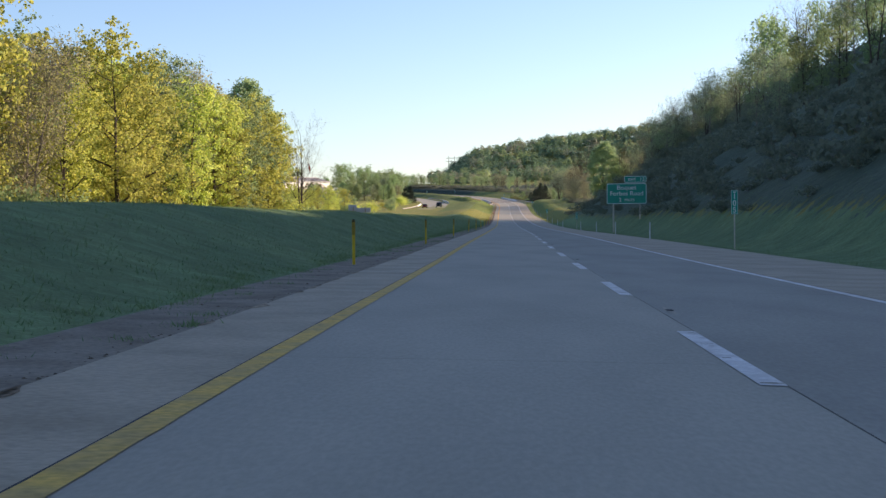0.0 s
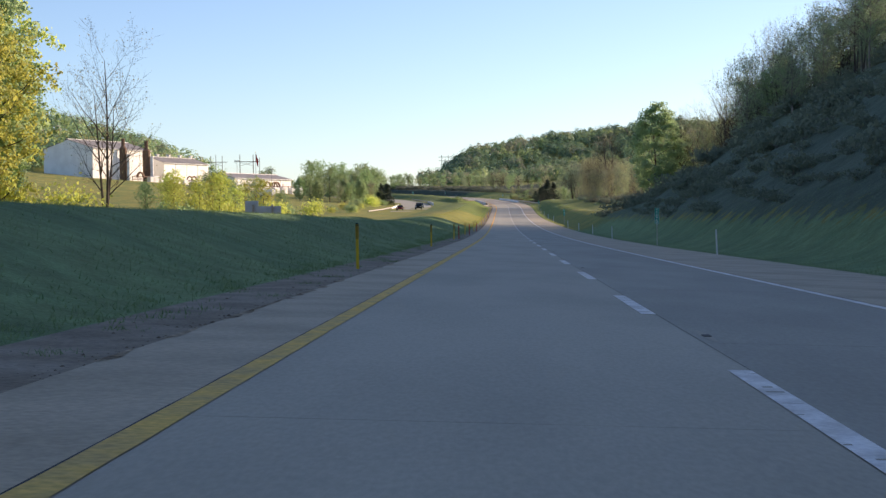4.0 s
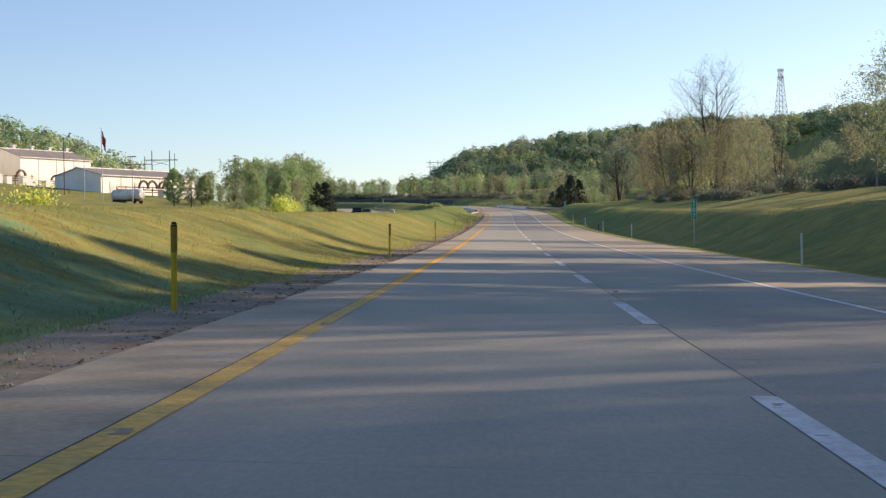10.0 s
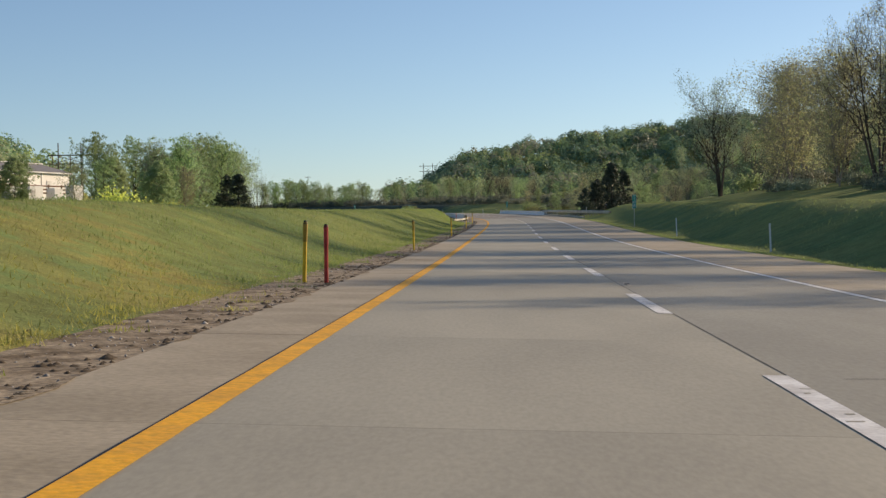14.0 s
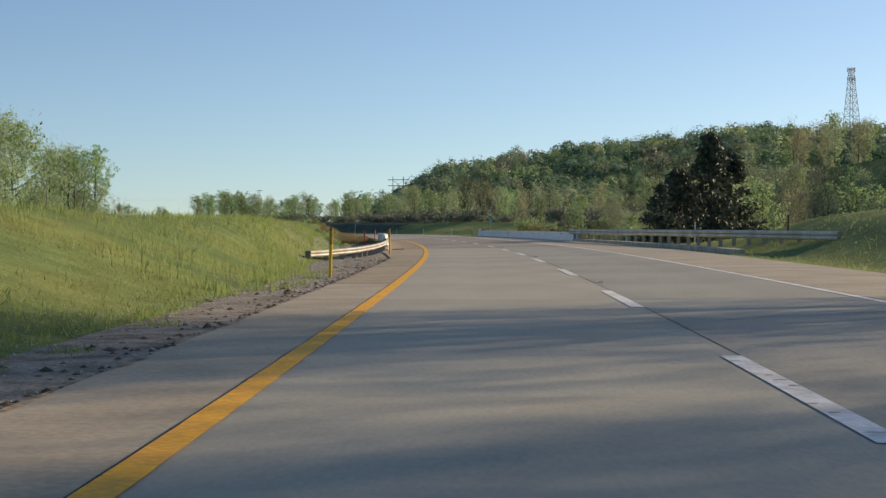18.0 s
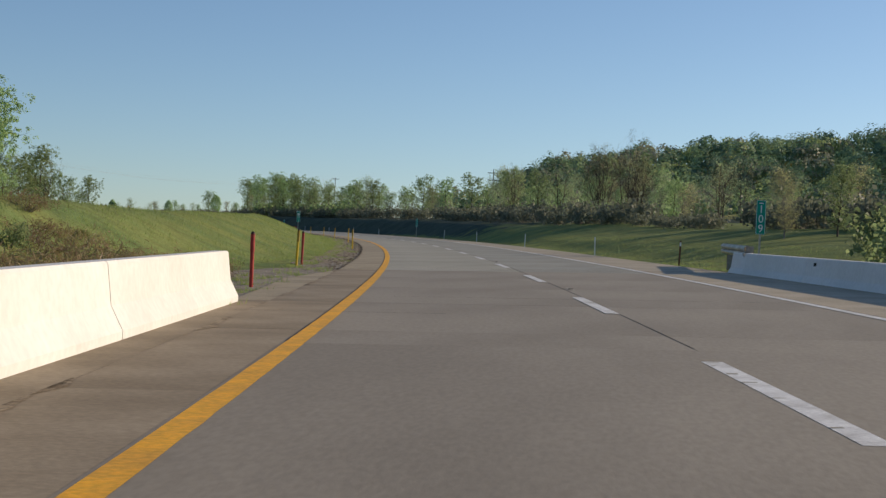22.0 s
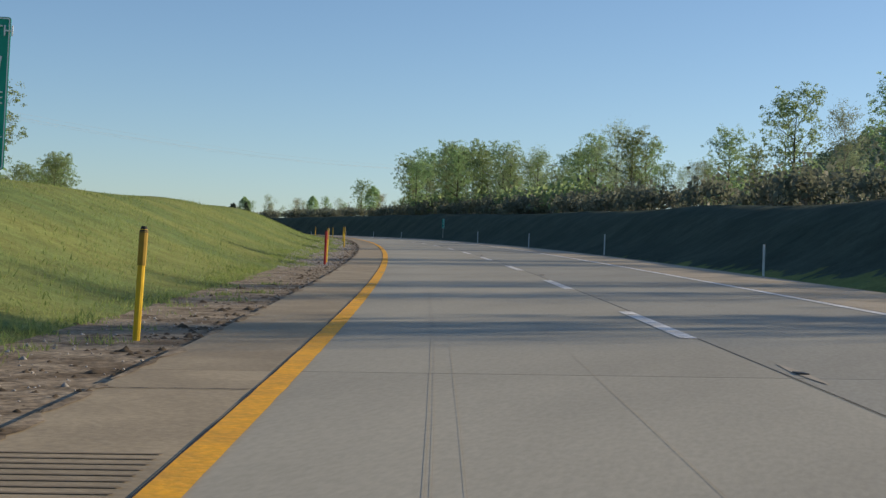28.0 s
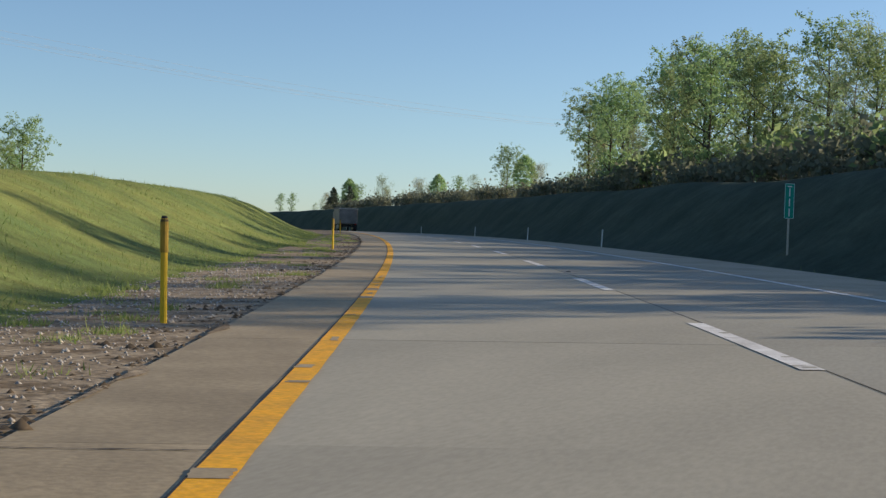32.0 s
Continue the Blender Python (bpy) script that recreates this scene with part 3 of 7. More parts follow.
for k in range(105):
    c = dash_at(k)
    stripe(c - 2.47, c + 2.47, 0.01, 0.18, M_WHITE, "lane_dash", road, step=1.6)
# ---- trees ----
def leaves(centres, size, rng, slim=0.38, out=None, lean=0.0):
    """Small bent leaf sprays, one quad each, at the given places; lean turns them towards the outward directions."""
    n = len(centres)
    q = rng.normal(size=(n, 3))
    q /= np.linalg.norm(q, axis=1)[:, None] + 1e-9
    if out is not None:
        q = q * (1 - lean) + out * lean
        q /= np.linalg.norm(q, axis=1)[:, None] + 1e-9
    d = rng.normal(size=(n, 3))
    d -= (d * q).sum(1)[:, None] * q
    d /= np.linalg.norm(d, axis=1)[:, None] + 1e-9
    e = np.cross(q, d)
    w = size * rng.uniform(0.6, 1.3, n)[:, None]
    a, b = d * w * 0.5, e * w * slim
    k = q * w * 0.12
    v = np.stack([centres - a, centres + b + k, centres + a, centres - b + k], 1).reshape(-1, 3)
    f = np.arange(4 * n).reshape(n, 4)
    return v, f


def skeleton_tree(seed, height, radius, base, limbs, forks, trunk_r, up=0.55, split=1):
    """Trunk and limbs as lists, and the places of the twig ends."""
    r = random.Random(seed)
    v, f, ends = [], [], []
    for stem in range(split):
        p = Vector((r.uniform(-0.3, 0.3) * (split > 1), r.uniform(-0.3, 0.3) * (split > 1), -0.3))
        lean = Vector((r.uniform(-1, 1), r.uniform(-1, 1), 0)) * (0.05 if split == 1 else 0.16)
        pts = [p]
        for k in range(6):
            p = p + Vector((r.uniform(-1, 1) * 0.04 * height * 0.3, r.uniform(-1, 1) * 0.04 * height * 0.3, (height * 0.93 + 0.3) / 6)) + lean * height / 6
            pts.append(p)
        tr = trunk_r * (1 if split == 1 else 0.65)
        for k in range(6):
            tube(v, f, pts[k], pts[k + 1], tr * (1 - k / 6.6), tr * (1 - (k + 1) / 6.6), 6)
        for j in range(limbs):
            t = base + (1 - base) * (j + r.random()) / limbs
            q = t * 6
            k = min(5, int(q))
            a = pts[k].lerp(pts[k + 1], q - k)
            ang = j * 2.4 + r.uniform(-0.5, 0.5)
            prof = math.sin(math.pi * min(1, max(0.12, (t - base * 0.6) / (1.08 - base * 0.6)))) ** 0.7
            ln = radius * prof * r.uniform(0.75, 1.15)
            d = Vector((math.cos(ang), math.sin(ang), up * r.uniform(0.4, 1.4))).normalized()
            m = a + d * ln * 0.55
            b = m + (d + Vector((0, 0, 0.35))).normalized() * ln * 0.5
            lr = tr * 0.42 * (1.1 - t)+0.012
            tube(v, f, a, m, lr, lr * 0.65, 4)
            tube(v, f, m, b, lr * 0.65, lr * 0.2, 4)
            ends.append(b)
            ends.append(m)
            ends.append(a.lerp(m, 0.55))
            for i in range(forks):
                s0 = a.lerp(m, r.uniform(0.35, 1)) if i % 2 else m.lerp(b, r.uniform(0, 0.8))
                dd = (d + Vector((r.uniform(-1, 1), r.uniform(-1, 1), r.uniform(-0.3, 0.9)))).normalized()
                e = s0 + dd * ln * r.uniform(0.25, 0.5)
                tube(v, f, s0, e, lr * 0.4, lr * 0.1, 3)
                ends.append(e)
        ends.append(pts[-1])
    return v, f, ends


def tree_proto(name, label, seed, height, radius, base, limbs, forks, trunk_r, leaf, count, size, spread, bark=None, up=0.55, split=1, twigs=0, cat="tree", sprays=0):
    """A tree: tapered trunk with limbs, and a crown of small leaves with gaps."""
    rng = np.random.default_rng(seed)
    v, f, ends = skeleton_tree(seed, height, radius, base, limbs, forks, trunk_r, up, split)
    if twigs:
        r = random.Random(seed + 9)
        for e in list(ends):
            for _ in range(twigs):
                d = Vector((r.uniform(-1, 1), r.uniform(-1, 1), r.uniform(-0.1, 1.3))).normalized()
                m = e + d * spread * r.uniform(0.4, 0.9)
                tube(v, f, e, m, 0.014, 0.005, 3)
                ends.append(m)
    t = thing(name, label, cat)
    child("trunk", mesh_of("trunk", v, f, bark or M_BARK), t)
    E = np.array([tuple(e) for e in ends])
    if sprays:
        # fine twigs all over the crown
        pick = rng.integers(0, len(E), sprays)
        c = E[pick] + np.clip(rng.normal(size=(sprays, 3)), -1.8, 1.8) * spread * 0.8
        c[:, 2] = np.maximum(c[:, 2], 0.5)
        tv, tf = leaves(c, 0.62, rng, 0.02)
        child("brushwood", fast_mesh("brushwood", tv, tf, M_TWIG), t, "fine bare twigs")
    # clumps of leaves round the twig ends
    clumps = np.repeat(np.arange(len(E)), 4)
    C = E[clumps] + np.clip(rng.normal(size=(len(clumps), 3)), -1.5, 1.5) * spread * np.array([0.72, 0.72, 0.6])
    C[:, 2] = np.maximum(C[:, 2], 0.5)
    pick = rng.integers(0, len(C), count)
    off = rng.normal(size=(count, 3))
    off /= np.linalg.norm(off, axis=1)[:, None] + 1e-9
    c = C[pick] + off * (rng.random((count, 1)) ** 0.6) * spread * 0.5 * rng.uniform(0.6, 1.25, (len(C), 1))[pick] * np.array([1, 1, 0.75])
    axis = np.stack([0 * c[:, 0], 0 * c[:, 1], c[:, 2] * 0.75], -1)
    far = c - axis
    far /= np.linalg.norm(far, axis=1)[:, None] + 1e-9
    lv, lf = leaves(c, size, rng, out=off * 0.6 + far * 0.6, lean=0.5)
    child("crown", fast_mesh("crown", lv, lf, leaf), t)
    return t


def grown_tree(label, seed, stems, height, trunk_r, leaf, count, size, bark=None, wide=0.42, rise=0.05, leaf_spread=0.22, rich=1.0):
    """A tree with true branching: stems (lean x, lean y, share of height), boughs, branches and twigs."""
    r = random.Random(seed)
    rng = np.random.default_rng(seed)
    v, f, ends = [], [], []
    shape = ((9, 1.5 * rich, 0.16), (5, 1.6 * rich, 0.2), (4, 1.5 * rich, 0.25), (2, 0.0, 0.4))

    def grow(p, d, length, rad, depth):
        n, kids, tip = shape[depth]
        turn = r.uniform(0, 6.283)
        for k in range(n):
            w = (0.045, 0.13, 0.2, 0.25)[depth]
            d = (d + Vector((r.uniform(-w, w), r.uniform(-w, w), r.uniform(-w, w) * 0.6 + rise * (1 + depth * 0.6)))).normalized()
            q = p + d * (length / n)
            a, b = rad * (1 - (1 - tip) * k / n), rad * (1 - (1 - tip) * (k + 1) / n)
            tube(v, f, p, q, a, b, 6 if depth == 0 else 4 if depth == 1 else 3)
            p = q
            frac = (k + 1) / n
            if depth == 3 or frac < (0.3 if depth == 0 else 0.2):
                continue
            for _ in range(int(kids) + (r.random() < kids % 1)):
                turn += 2.4 + r.uniform(-0.5, 0.5)
                side = d.orthogonal().normalized()
                side = side * math.cos(turn) + d.cross(side) * math.sin(turn)
                ang = r.uniform(0.55, 0.95)
                share = (0.45 + 0.6 * math.sin(math.pi * min(1, frac * 0.95))) if depth == 0 else (0.95 - 0.3 * frac)
                grow(p, d * math.cos(ang) + side * math.sin(ang), length * (wide if depth == 0 else 0.5) * share * r.uniform(0.75, 1.2), max(0.007, b * 0.55), depth + 1)
        ends.append(tuple(p))

    for lx, ly, part_h in stems:
        d = Vector((lx, ly, 1)).normalized()
        grow(Vector((lx * 0.5, ly * 0.5, -0.3)), d, height * part_h + 0.3, trunk_r * (0.5 + 0.5 * part_h), 0)
    t = thing("tree", label, "tree")
    child("trunk", mesh_of("trunk", v, f, bark or M_BARK), t)
    E = np.array(ends)
    c = E[rng.integers(0, len(E), count)] + np.clip(rng.normal(size=(count, 3)), -2, 2) * leaf_spread
    lv, lf = leaves(c, size, rng)
    child("crown", fast_mesh("crown", lv, lf, leaf), t)
    return t


def oval_tree(label, seed, height, radius, low, leaf, count, size):
    """A dense tree with an egg-shaped crown of many leaf clumps, over a forked trunk."""
    rng = np.random.default_rng(seed)
    v, f, _ = skeleton_tree(seed, height * 0.95, radius * 0.8, 0.2, 16, 4, 0.2, 1.1, 1)
    t = thing("tree", label, "tree")
    child("trunk", mesh_of("trunk", v, f, M_BARK), t)
    n = 420
    q = rng.normal(size=(n, 3))
    q /= np.linalg.norm(q, axis=1)[:, None]
    q *= rng.uniform(0.45, 1.0, (n, 1)) ** 0.5
    z = (q[:, 2] + 1) / 2
    girth = radius * (1.05 - 0.35 * z) * rng.uniform(0.85, 1.1, n)
    C = np.stack([q[:, 0] * girth, q[:, 1] * girth, low + z * (height - low)], -1)
    pick = rng.integers(0, n, count)
    off = rng.normal(size=(count, 3))
    off /= np.linalg.norm(off, axis=1)[:, None] + 1e-9
    c = C[pick] + off * rng.random((count, 1)) ** 0.5 * rng.uniform(0.45, 0.85, (n, 1))[pick] * np.array([1, 1, 0.7])
    lv, lf = leaves(c, size, rng, out=off, lean=0.4)
    child("crown", fast_mesh("crown", lv, lf, leaf), t)
    return t


def conifer_proto(seed, height, radius, label):
    rng = np.random.default_rng(seed)
    t = thing("conifer", label, "tree")
    v, f = [], []
    tube(v, f, (0, 0, -0.3), (0, 0, height), 0.22, 0.03, 6)
    cs = []
    r = random.Random(seed)
    for k in range(int(height * 15)):
        z = 0.4 + (height - 0.5) * r.random() ** 1.25
        ln = radius * (1 - (z / height)) ** 0.75 * r.uniform(0.7, 1.15) + 0.15
        a = r.uniform(0, 6.283)
        d = Vector((math.cos(a), math.sin(a), r.uniform(-0.05, 0.4)))
        e = Vector((0, 0, z)) + d * ln
        tube(v, f, (0, 0, z), e, 0.03, 0.008, 3)
        for _ in range(22):
            w = r.uniform(0.25, 1.05)
            cs.append(tuple(Vector((0, 0, z)).lerp(e, w) + Vector((r.gauss(0, 0.16), r.gauss(0, 0.16), r.gauss(0, 0.13)))))
            cs.append(tuple(Vector((0, 0, z)).lerp(e, w) + Vector((r.gauss(0, 0.2), r.gauss(0, 0.2), r.gauss(0, 0.16)))))
    child("trunk", mesh_of("trunk", v, f, M_BARK), t)
    lv, lf = leaves(np.array(cs), 0.34, rng, 0.34)
    child("crown", fast_mesh("crown", lv, lf, L_DARK), t)
    return t


def shrub_proto(seed, radius, height, leaf, count, size, label, slim=0.38):
    rng = np.random.default_rng(seed)
    t = thing("shrub", label, "bush")
    v, f = [], []
    r = random.Random(seed)
    ends = []
    for k in range(14):
        a = r.uniform(0, 6.283)
        q = r.uniform(0.1, 1) ** 0.5
        e = Vector((math.cos(a) * radius * q, math.sin(a) * radius * q, height * r.uniform(0.35, 1) * (1.1 - 0.5 * q)))
        tube(v, f, (e.x * 0.2, e.y * 0.2, -0.2), e, 0.03, 0.008, 3)
        ends.append(e)
    child("stem", mesh_of("stem", v, f, M_TWIG), t)
    E = np.array([tuple(e) for e in ends])
    c = E[rng.integers(0, len(E), count)] + rng.normal(size=(count, 3)) * np.array([0.3 * radius, 0.3 * radius, 0.2 * height])
    c[:, 2] = np.abs(c[:, 2])
    lv, lf = leaves(c, size, rng, slim)
    child("foliage", fast_mesh("foliage", lv, lf, leaf), t)
    return t


T_GREEN = [tree_proto("tree", "leafy green broadleaf tree in spring leaf", 10 + i, 12.5, 3.9, 0.14, 17, 4, 0.2, L_GREEN, 9000, 0.2, 0.95, up=0.8) for i in range(3)]
T_YELLOW = [tree_proto("tree", "tree with fresh yellow-green leaves", 20 + i, 12.5, 3.8, 0.12, 16, 4, 0.18, L_YELLOW, 8000, 0.22, 0.95, up=0.7) for i in range(3)]
T_OLIVE = [tree_proto("tree", "tree with sparse brownish buds and catkins", 30 + i, 12, 3.8, 0.12, 15, 6, 0.15, L_OLIVE, 5200, 0.17, 0.9, M_TWIG, up=1.0, twigs=3, split=2, sprays=3000) for i in range(2)]
T_BARE = [grown_tree("tall thin tree, nearly bare with small pale leaves", 40 + i, st, 13, 0.15, L_OLIVE, 900, 0.12, wide=0.36) for i, st in enumerate((((0.1, 0.02, 1.0), (-0.12, 0.1, 0.85)), ((0.02, -0.05, 1.0), (0.2, 0.1, 0.75), (-0.18, -0.05, 0.8))))]
T_TALL = [grown_tree("tall bare tree with two dark stems and a side bough", 44, ((0.12, 0.02, 1.0), (-0.13, 0.03, 0.95), (0.45, -0.1, 0.6)), 13.6, 0.24, L_OLIVE, 1500, 0.11, wide=0.4, rich=1.4)]
T_VASE = [grown_tree("bare tree with many stems fanning up from the base", 46 + i, ((0.05, 0.1, 1.0), (-0.2, 0.1, 0.95), (0.26, -0.08, 0.92), (0.12, -0.25, 0.9), (-0.32, -0.1, 0.8), (0.36, 0.2, 0.75)), 11.0, 0.12, L_OLIVE, 2600, 0.12, wide=0.34, rich=1.2) for i in range(2)]
T_WIDE = [grown_tree("wide old tree with spreading boughs and small dark leaf clusters", 49, ((0.02, 0.0, 1.0), (-0.5, 0.1, 0.8), (0.4, -0.1, 0.8)), 9.2, 0.17, L_SLOPE, 7000, 0.13, wide=0.5, leaf_spread=0.3, rich=1.3)]
T_LIGHT = [tree_proto("tree", "airy tree with thin light green leaves", 50 + i, 11, 3.5, 0.18, 14, 5, 0.15, L_PALE, 5200, 0.17, 0.85, M_TWIG, up=0.9, twigs=2, sprays=900) for i in range(2)]
T_FULL = [oval_tree("tall full broadleaf tree in fresh green leaf", 15, 13.5, 4.3, 1.2, L_FRESH, 26000, 0.23)]
T_CON = [conifer_proto(60 + i, 9.0, 3.2, "dark green spruce with dense branches") for i in range(2)]
S_HEDGE = [shrub_proto(70 + i, 1.9, 2.2, L_HEDGE, 1100, 0.30, "dense dull green thicket shrub") for i in range(3)]
S_SLOPE = [shrub_proto(75 + i, 2.1, 1.7, L_SLOPE, 900, 0.30, "low grey-green bramble bush") for i in range(3)]
S_GREEN = [shrub_proto(80 + i, 2.2, 3.0, L_GREEN, 1200, 0.32, "leafy green bush in spring leaf") for i in range(2)]
S_DRY = [shrub_proto(90 + i, 1.3, 0.9, L_DRY, 1000, 0.30, "clump of dry brown stalks and weeds", 0.05) for i in range(2)]
S_BUSH = [shrub_proto(93 + i, 2.0, 2.6, L_BUSH, 1200, 0.28, "mixed green and brown bush") for i in range(2)]
S_YELLOW = [shrub_proto(85 + i, 2.4, 3.4, L_YELLOW, 1300, 0.32, "bush with fresh yellow-green leaves") for i in range(2)]
used_protos = set()
rt = random.Random(11)


def plant(proto, where, scale=1.0, turn=None, group="", stretch=1.0):
    """Sets a copy of a plant; the first one is used itself."""
    m = pose(where[0], where[1], where[2], 0, 0, rt.uniform(0, 360) if turn is None else turn)
    if proto.name in used_protos:
        ob = copy_thing(proto, m)
    else:
        used_protos.add(proto.name)
        ob = proto
        ob.matrix_basis = m
    ob.scale = (scale, scale, scale * stretch)
    if group:
        ob["group"] = group
    return ob


JOINED = {}


def plant_joined(proto, where, scale, turn, stretch, into):
    """Adds a plant to a wood or thicket that is one object."""
    c, s = math.cos(turn), math.sin(turn)
    rot = np.array([[c, -s, 0], [s, c, 0], [0, 0, 1]])
    for o in proto.children:
        me = o.data
        v = np.empty(len(me.vertices) * 3, np.float32)
        me.vertices.foreach_get("co", v)
        f = np.empty(len(me.loops), np.int32)
        me.loops.foreach_get("vertex_index", f)
        if o.name.startswith(("crown", "foliage", "brushwood")):
            # fewer, larger sprays in the joined woods
            w = v.reshape(-1, 4, 3)[::6 if len(v) > 70000 else 3]
            mid = w.mean(1, keepdims=True)
            v = (mid + (w - mid) * (2.15 if len(v) > 70000 else 1.55)).ravel()
            f = np.arange(len(v) // 3, dtype=np.int32)
        v = (v.reshape(-1, 3) * (scale, scale, scale * stretch)) @ rot.T + np.array(where)
        JOINED.setdefault(into, []).append((v, f.reshape(-1, 4), me.materials[0]))


def finish_joined(into, label, category):
    vs, fs, mi, mats, n = [], [], [], [], 0
    for v, f, m in JOINED[into]:
        if m not in mats:
            mats.append(m)
        vs.append(v)
        fs.append(f + n)
        mi.append(np.full(len(f), mats.index(m), np.int32))
        n += len(v)
    me = fast_mesh(into, np.concatenate(vs), np.concatenate(fs), mats[0])
    for m in mats[1:]:
        me.materials.append(m)
    me.polygons.foreach_set("material_index", np.concatenate(mi))
    return tagged(new(into, me), label, category, kind="stuff")


def scatter(protos, s0, s1, u0, u1, count, lo, hi, group, gap=2.5, seed=1, squeeze=1.0, into=""):
    r = random.Random(seed)
    got = []
    tries = 0
    while len(got) < count and tries < count * 30:
        tries += 1
        s, u = r.uniform(s0, s1), u0 + (u1 - u0) * r.random() ** squeeze
        if any((s - a) ** 2 + (u - b) ** 2 < gap * gap for a, b in got):
            continue
        got.append((s, u))
        if into:
            plant_joined(r.choice(protos), place(s, u), r.uniform(lo, hi), r.uniform(0, 6.283), r.uniform(0.9, 1.15), into)
        else:
            plant(r.choice(protos), place(s, u), r.uniform(lo, hi), group=group, stretch=r.uniform(0.9, 1.15))


# wood on the left beyond the other carriageway
WOOD = "wood beside the opposite carriageway"
scatter(T_YELLOW + T_YELLOW + T_YELLOW + T_GREEN + T_OLIVE, 15, 228, -47, -37, 74, 1.05, 1.42, WOOD, 3.0, 1)
scatter(T_YELLOW + T_GREEN + T_OLIVE, 5, 222, -75, -47, 60, 1.2, 1.6, WOOD, 4.5, 2, into="deep_wood")
scatter(S_YELLOW + S_GREEN + S_HEDGE, 20, 236, -39, -36.5, 40, 0.7, 1.1, "bushes at the wood's edge", 2.5, 3)
plant(T_BARE[1], place(244, -37.5), 1.2, group=WOOD)
plant(T_FULL[0], place(220, -42.5), 1.66, group=WOOD)
for s, u, k in ((222, -40, 1.05), (230, -43, 0.95), (214, -44, 1.3), (205, -40, 1.2)):
    plant(rt.choice(T_BARE + T_GREEN), place(s, u), k, group=WOOD)
# wooded slope on the right
SLOPE = "trees on the cut slope"
scatter(S_SLOPE, 20, 338, 14.5, 52, 260, 0.5, 1.0, "bushes on the cut slope", 2.2, 4, 0.9, into="slope_thicket")
scatter(S_SLOPE, 40, 345, 12.8, 42, 560, 0.25, 0.5, "bushes on the cut slope", 1.4, 34, 1.0, into="slope_thicket")
scatter(T_BARE + T_LIGHT + T_GREEN + T_LIGHT, 60, 330, 44, 66, 66, 0.75, 1.1, SLOPE, 3.5, 5, into="slope_wood")
scatter(T_BARE + T_LIGHT + T_GREEN, 40, 300, 30, 46, 26, 0.5, 0.8, SLOPE, 4.0, 15)
scatter(T_BARE + T_LIGHT, 262, 338, 24, 46, 20, 0.75, 0.95, SLOPE, 3.5, 6)
scatter(T_BARE + T_LIGHT, 286, 312, 31, 45, 14, 0.6, 0.85, SLOPE, 3.0, 36, into="slope_wood")
scatter(T_BARE + T_BARE + T_LIGHT, 300, 344, 30, 52, 26, 0.7, 0.98, SLOPE, 3.2, 31, into="slope_wood")
scatter(S_SLOPE + S_SLOPE + S_HEDGE, 335, 352, 17, 29, 20, 0.5, 0.85, SLOPE, 2.2, 33, into="slope_thicket")
scatter(T_BARE, 312, 336, 30, 44, 26, 0.75, 1.0, SLOPE, 2.4, 35, into="slope_wood")
plant(T_FULL[0], place(334, 21), 1.08, group=SLOPE)
scatter(T_GREEN + T_OLIVE, 306, 330, 44, 64, 24, 0.85, 1.12, SLOPE, 3.2, 48, into="slope_wood")
plant(T_BARE[0], place(340, 27), 0.95, group=SLOPE)
# row on the right bank
ROW = "trees on the grass bank"
for proto, s, u, k in ((T_TALL[0], 485, 25, 1.02), (T_OLIVE[0], 463, 25.5, 0.7), (T_LIGHT[0], 454, 25.5, 0.6), (T_OLIVE[1], 470, 24, 0.68), (T_LIGHT[1], 477, 27, 0.7), (T_OLIVE[0], 481, 23, 0.6),
                       (T_VASE[0], 517, 23, 1.0), (T_VASE[1], 509, 25, 0.85), (T_OLIVE[1], 508, 22.5, 0.66), (T_GREEN[0], 507, 28.5, 0.68), (T_OLIVE[0], 512, 27, 0.72), 
                       (T_OLIVE[0], 527, 22.5, 0.72), (T_OLIVE[1], 535, 24, 0.82), (T_BARE[1], 541, 26, 0.85), (T_OLIVE[0], 543, 22, 0.88), (T_OLIVE[1], 549, 24.5, 0.82), (T_BARE[0], 553, 28, 0.9), (T_OLIVE[0], 532, 28, 0.8), (T_BARE[0], 462, 29, 0.6),
                       (T_WIDE[0], 566, 19.5, 1.0), (T_OLIVE[1], 560, 24, 0.85), (T_OLIVE[0], 569, 26, 0.85), (T_LIGHT[1], 420, 36, 0.55), (T_LIGHT[0], 400, 32, 0.62), (T_OLIVE[0], 385, 28, 0.58), (T_BARE[0], 372, 28, 0.6), (T_BARE[1], 610, 32, 0.72), (T_GREEN[2], 540, 33, 0.7)):
    plant(proto, place(s, u), k, group=ROW)
scatter(S_SLOPE + S_HEDGE + S_HEDGE, 444, 556, 20.5, 27, 54, 0.35, 0.62, "scrub under the trees on the bank", 1.6, 61)
scatter(T_LIGHT + T_OLIVE, 375, 600, 32, 50, 34, 0.35, 0.5, ROW, 4.5, 8, into="bank_wood")
scatter(S_HEDGE + S_GREEN + S_HEDGE, 350, 590, 24, 40, 46, 0.4, 0.8, "bushes on the grass bank", 3.0, 9)
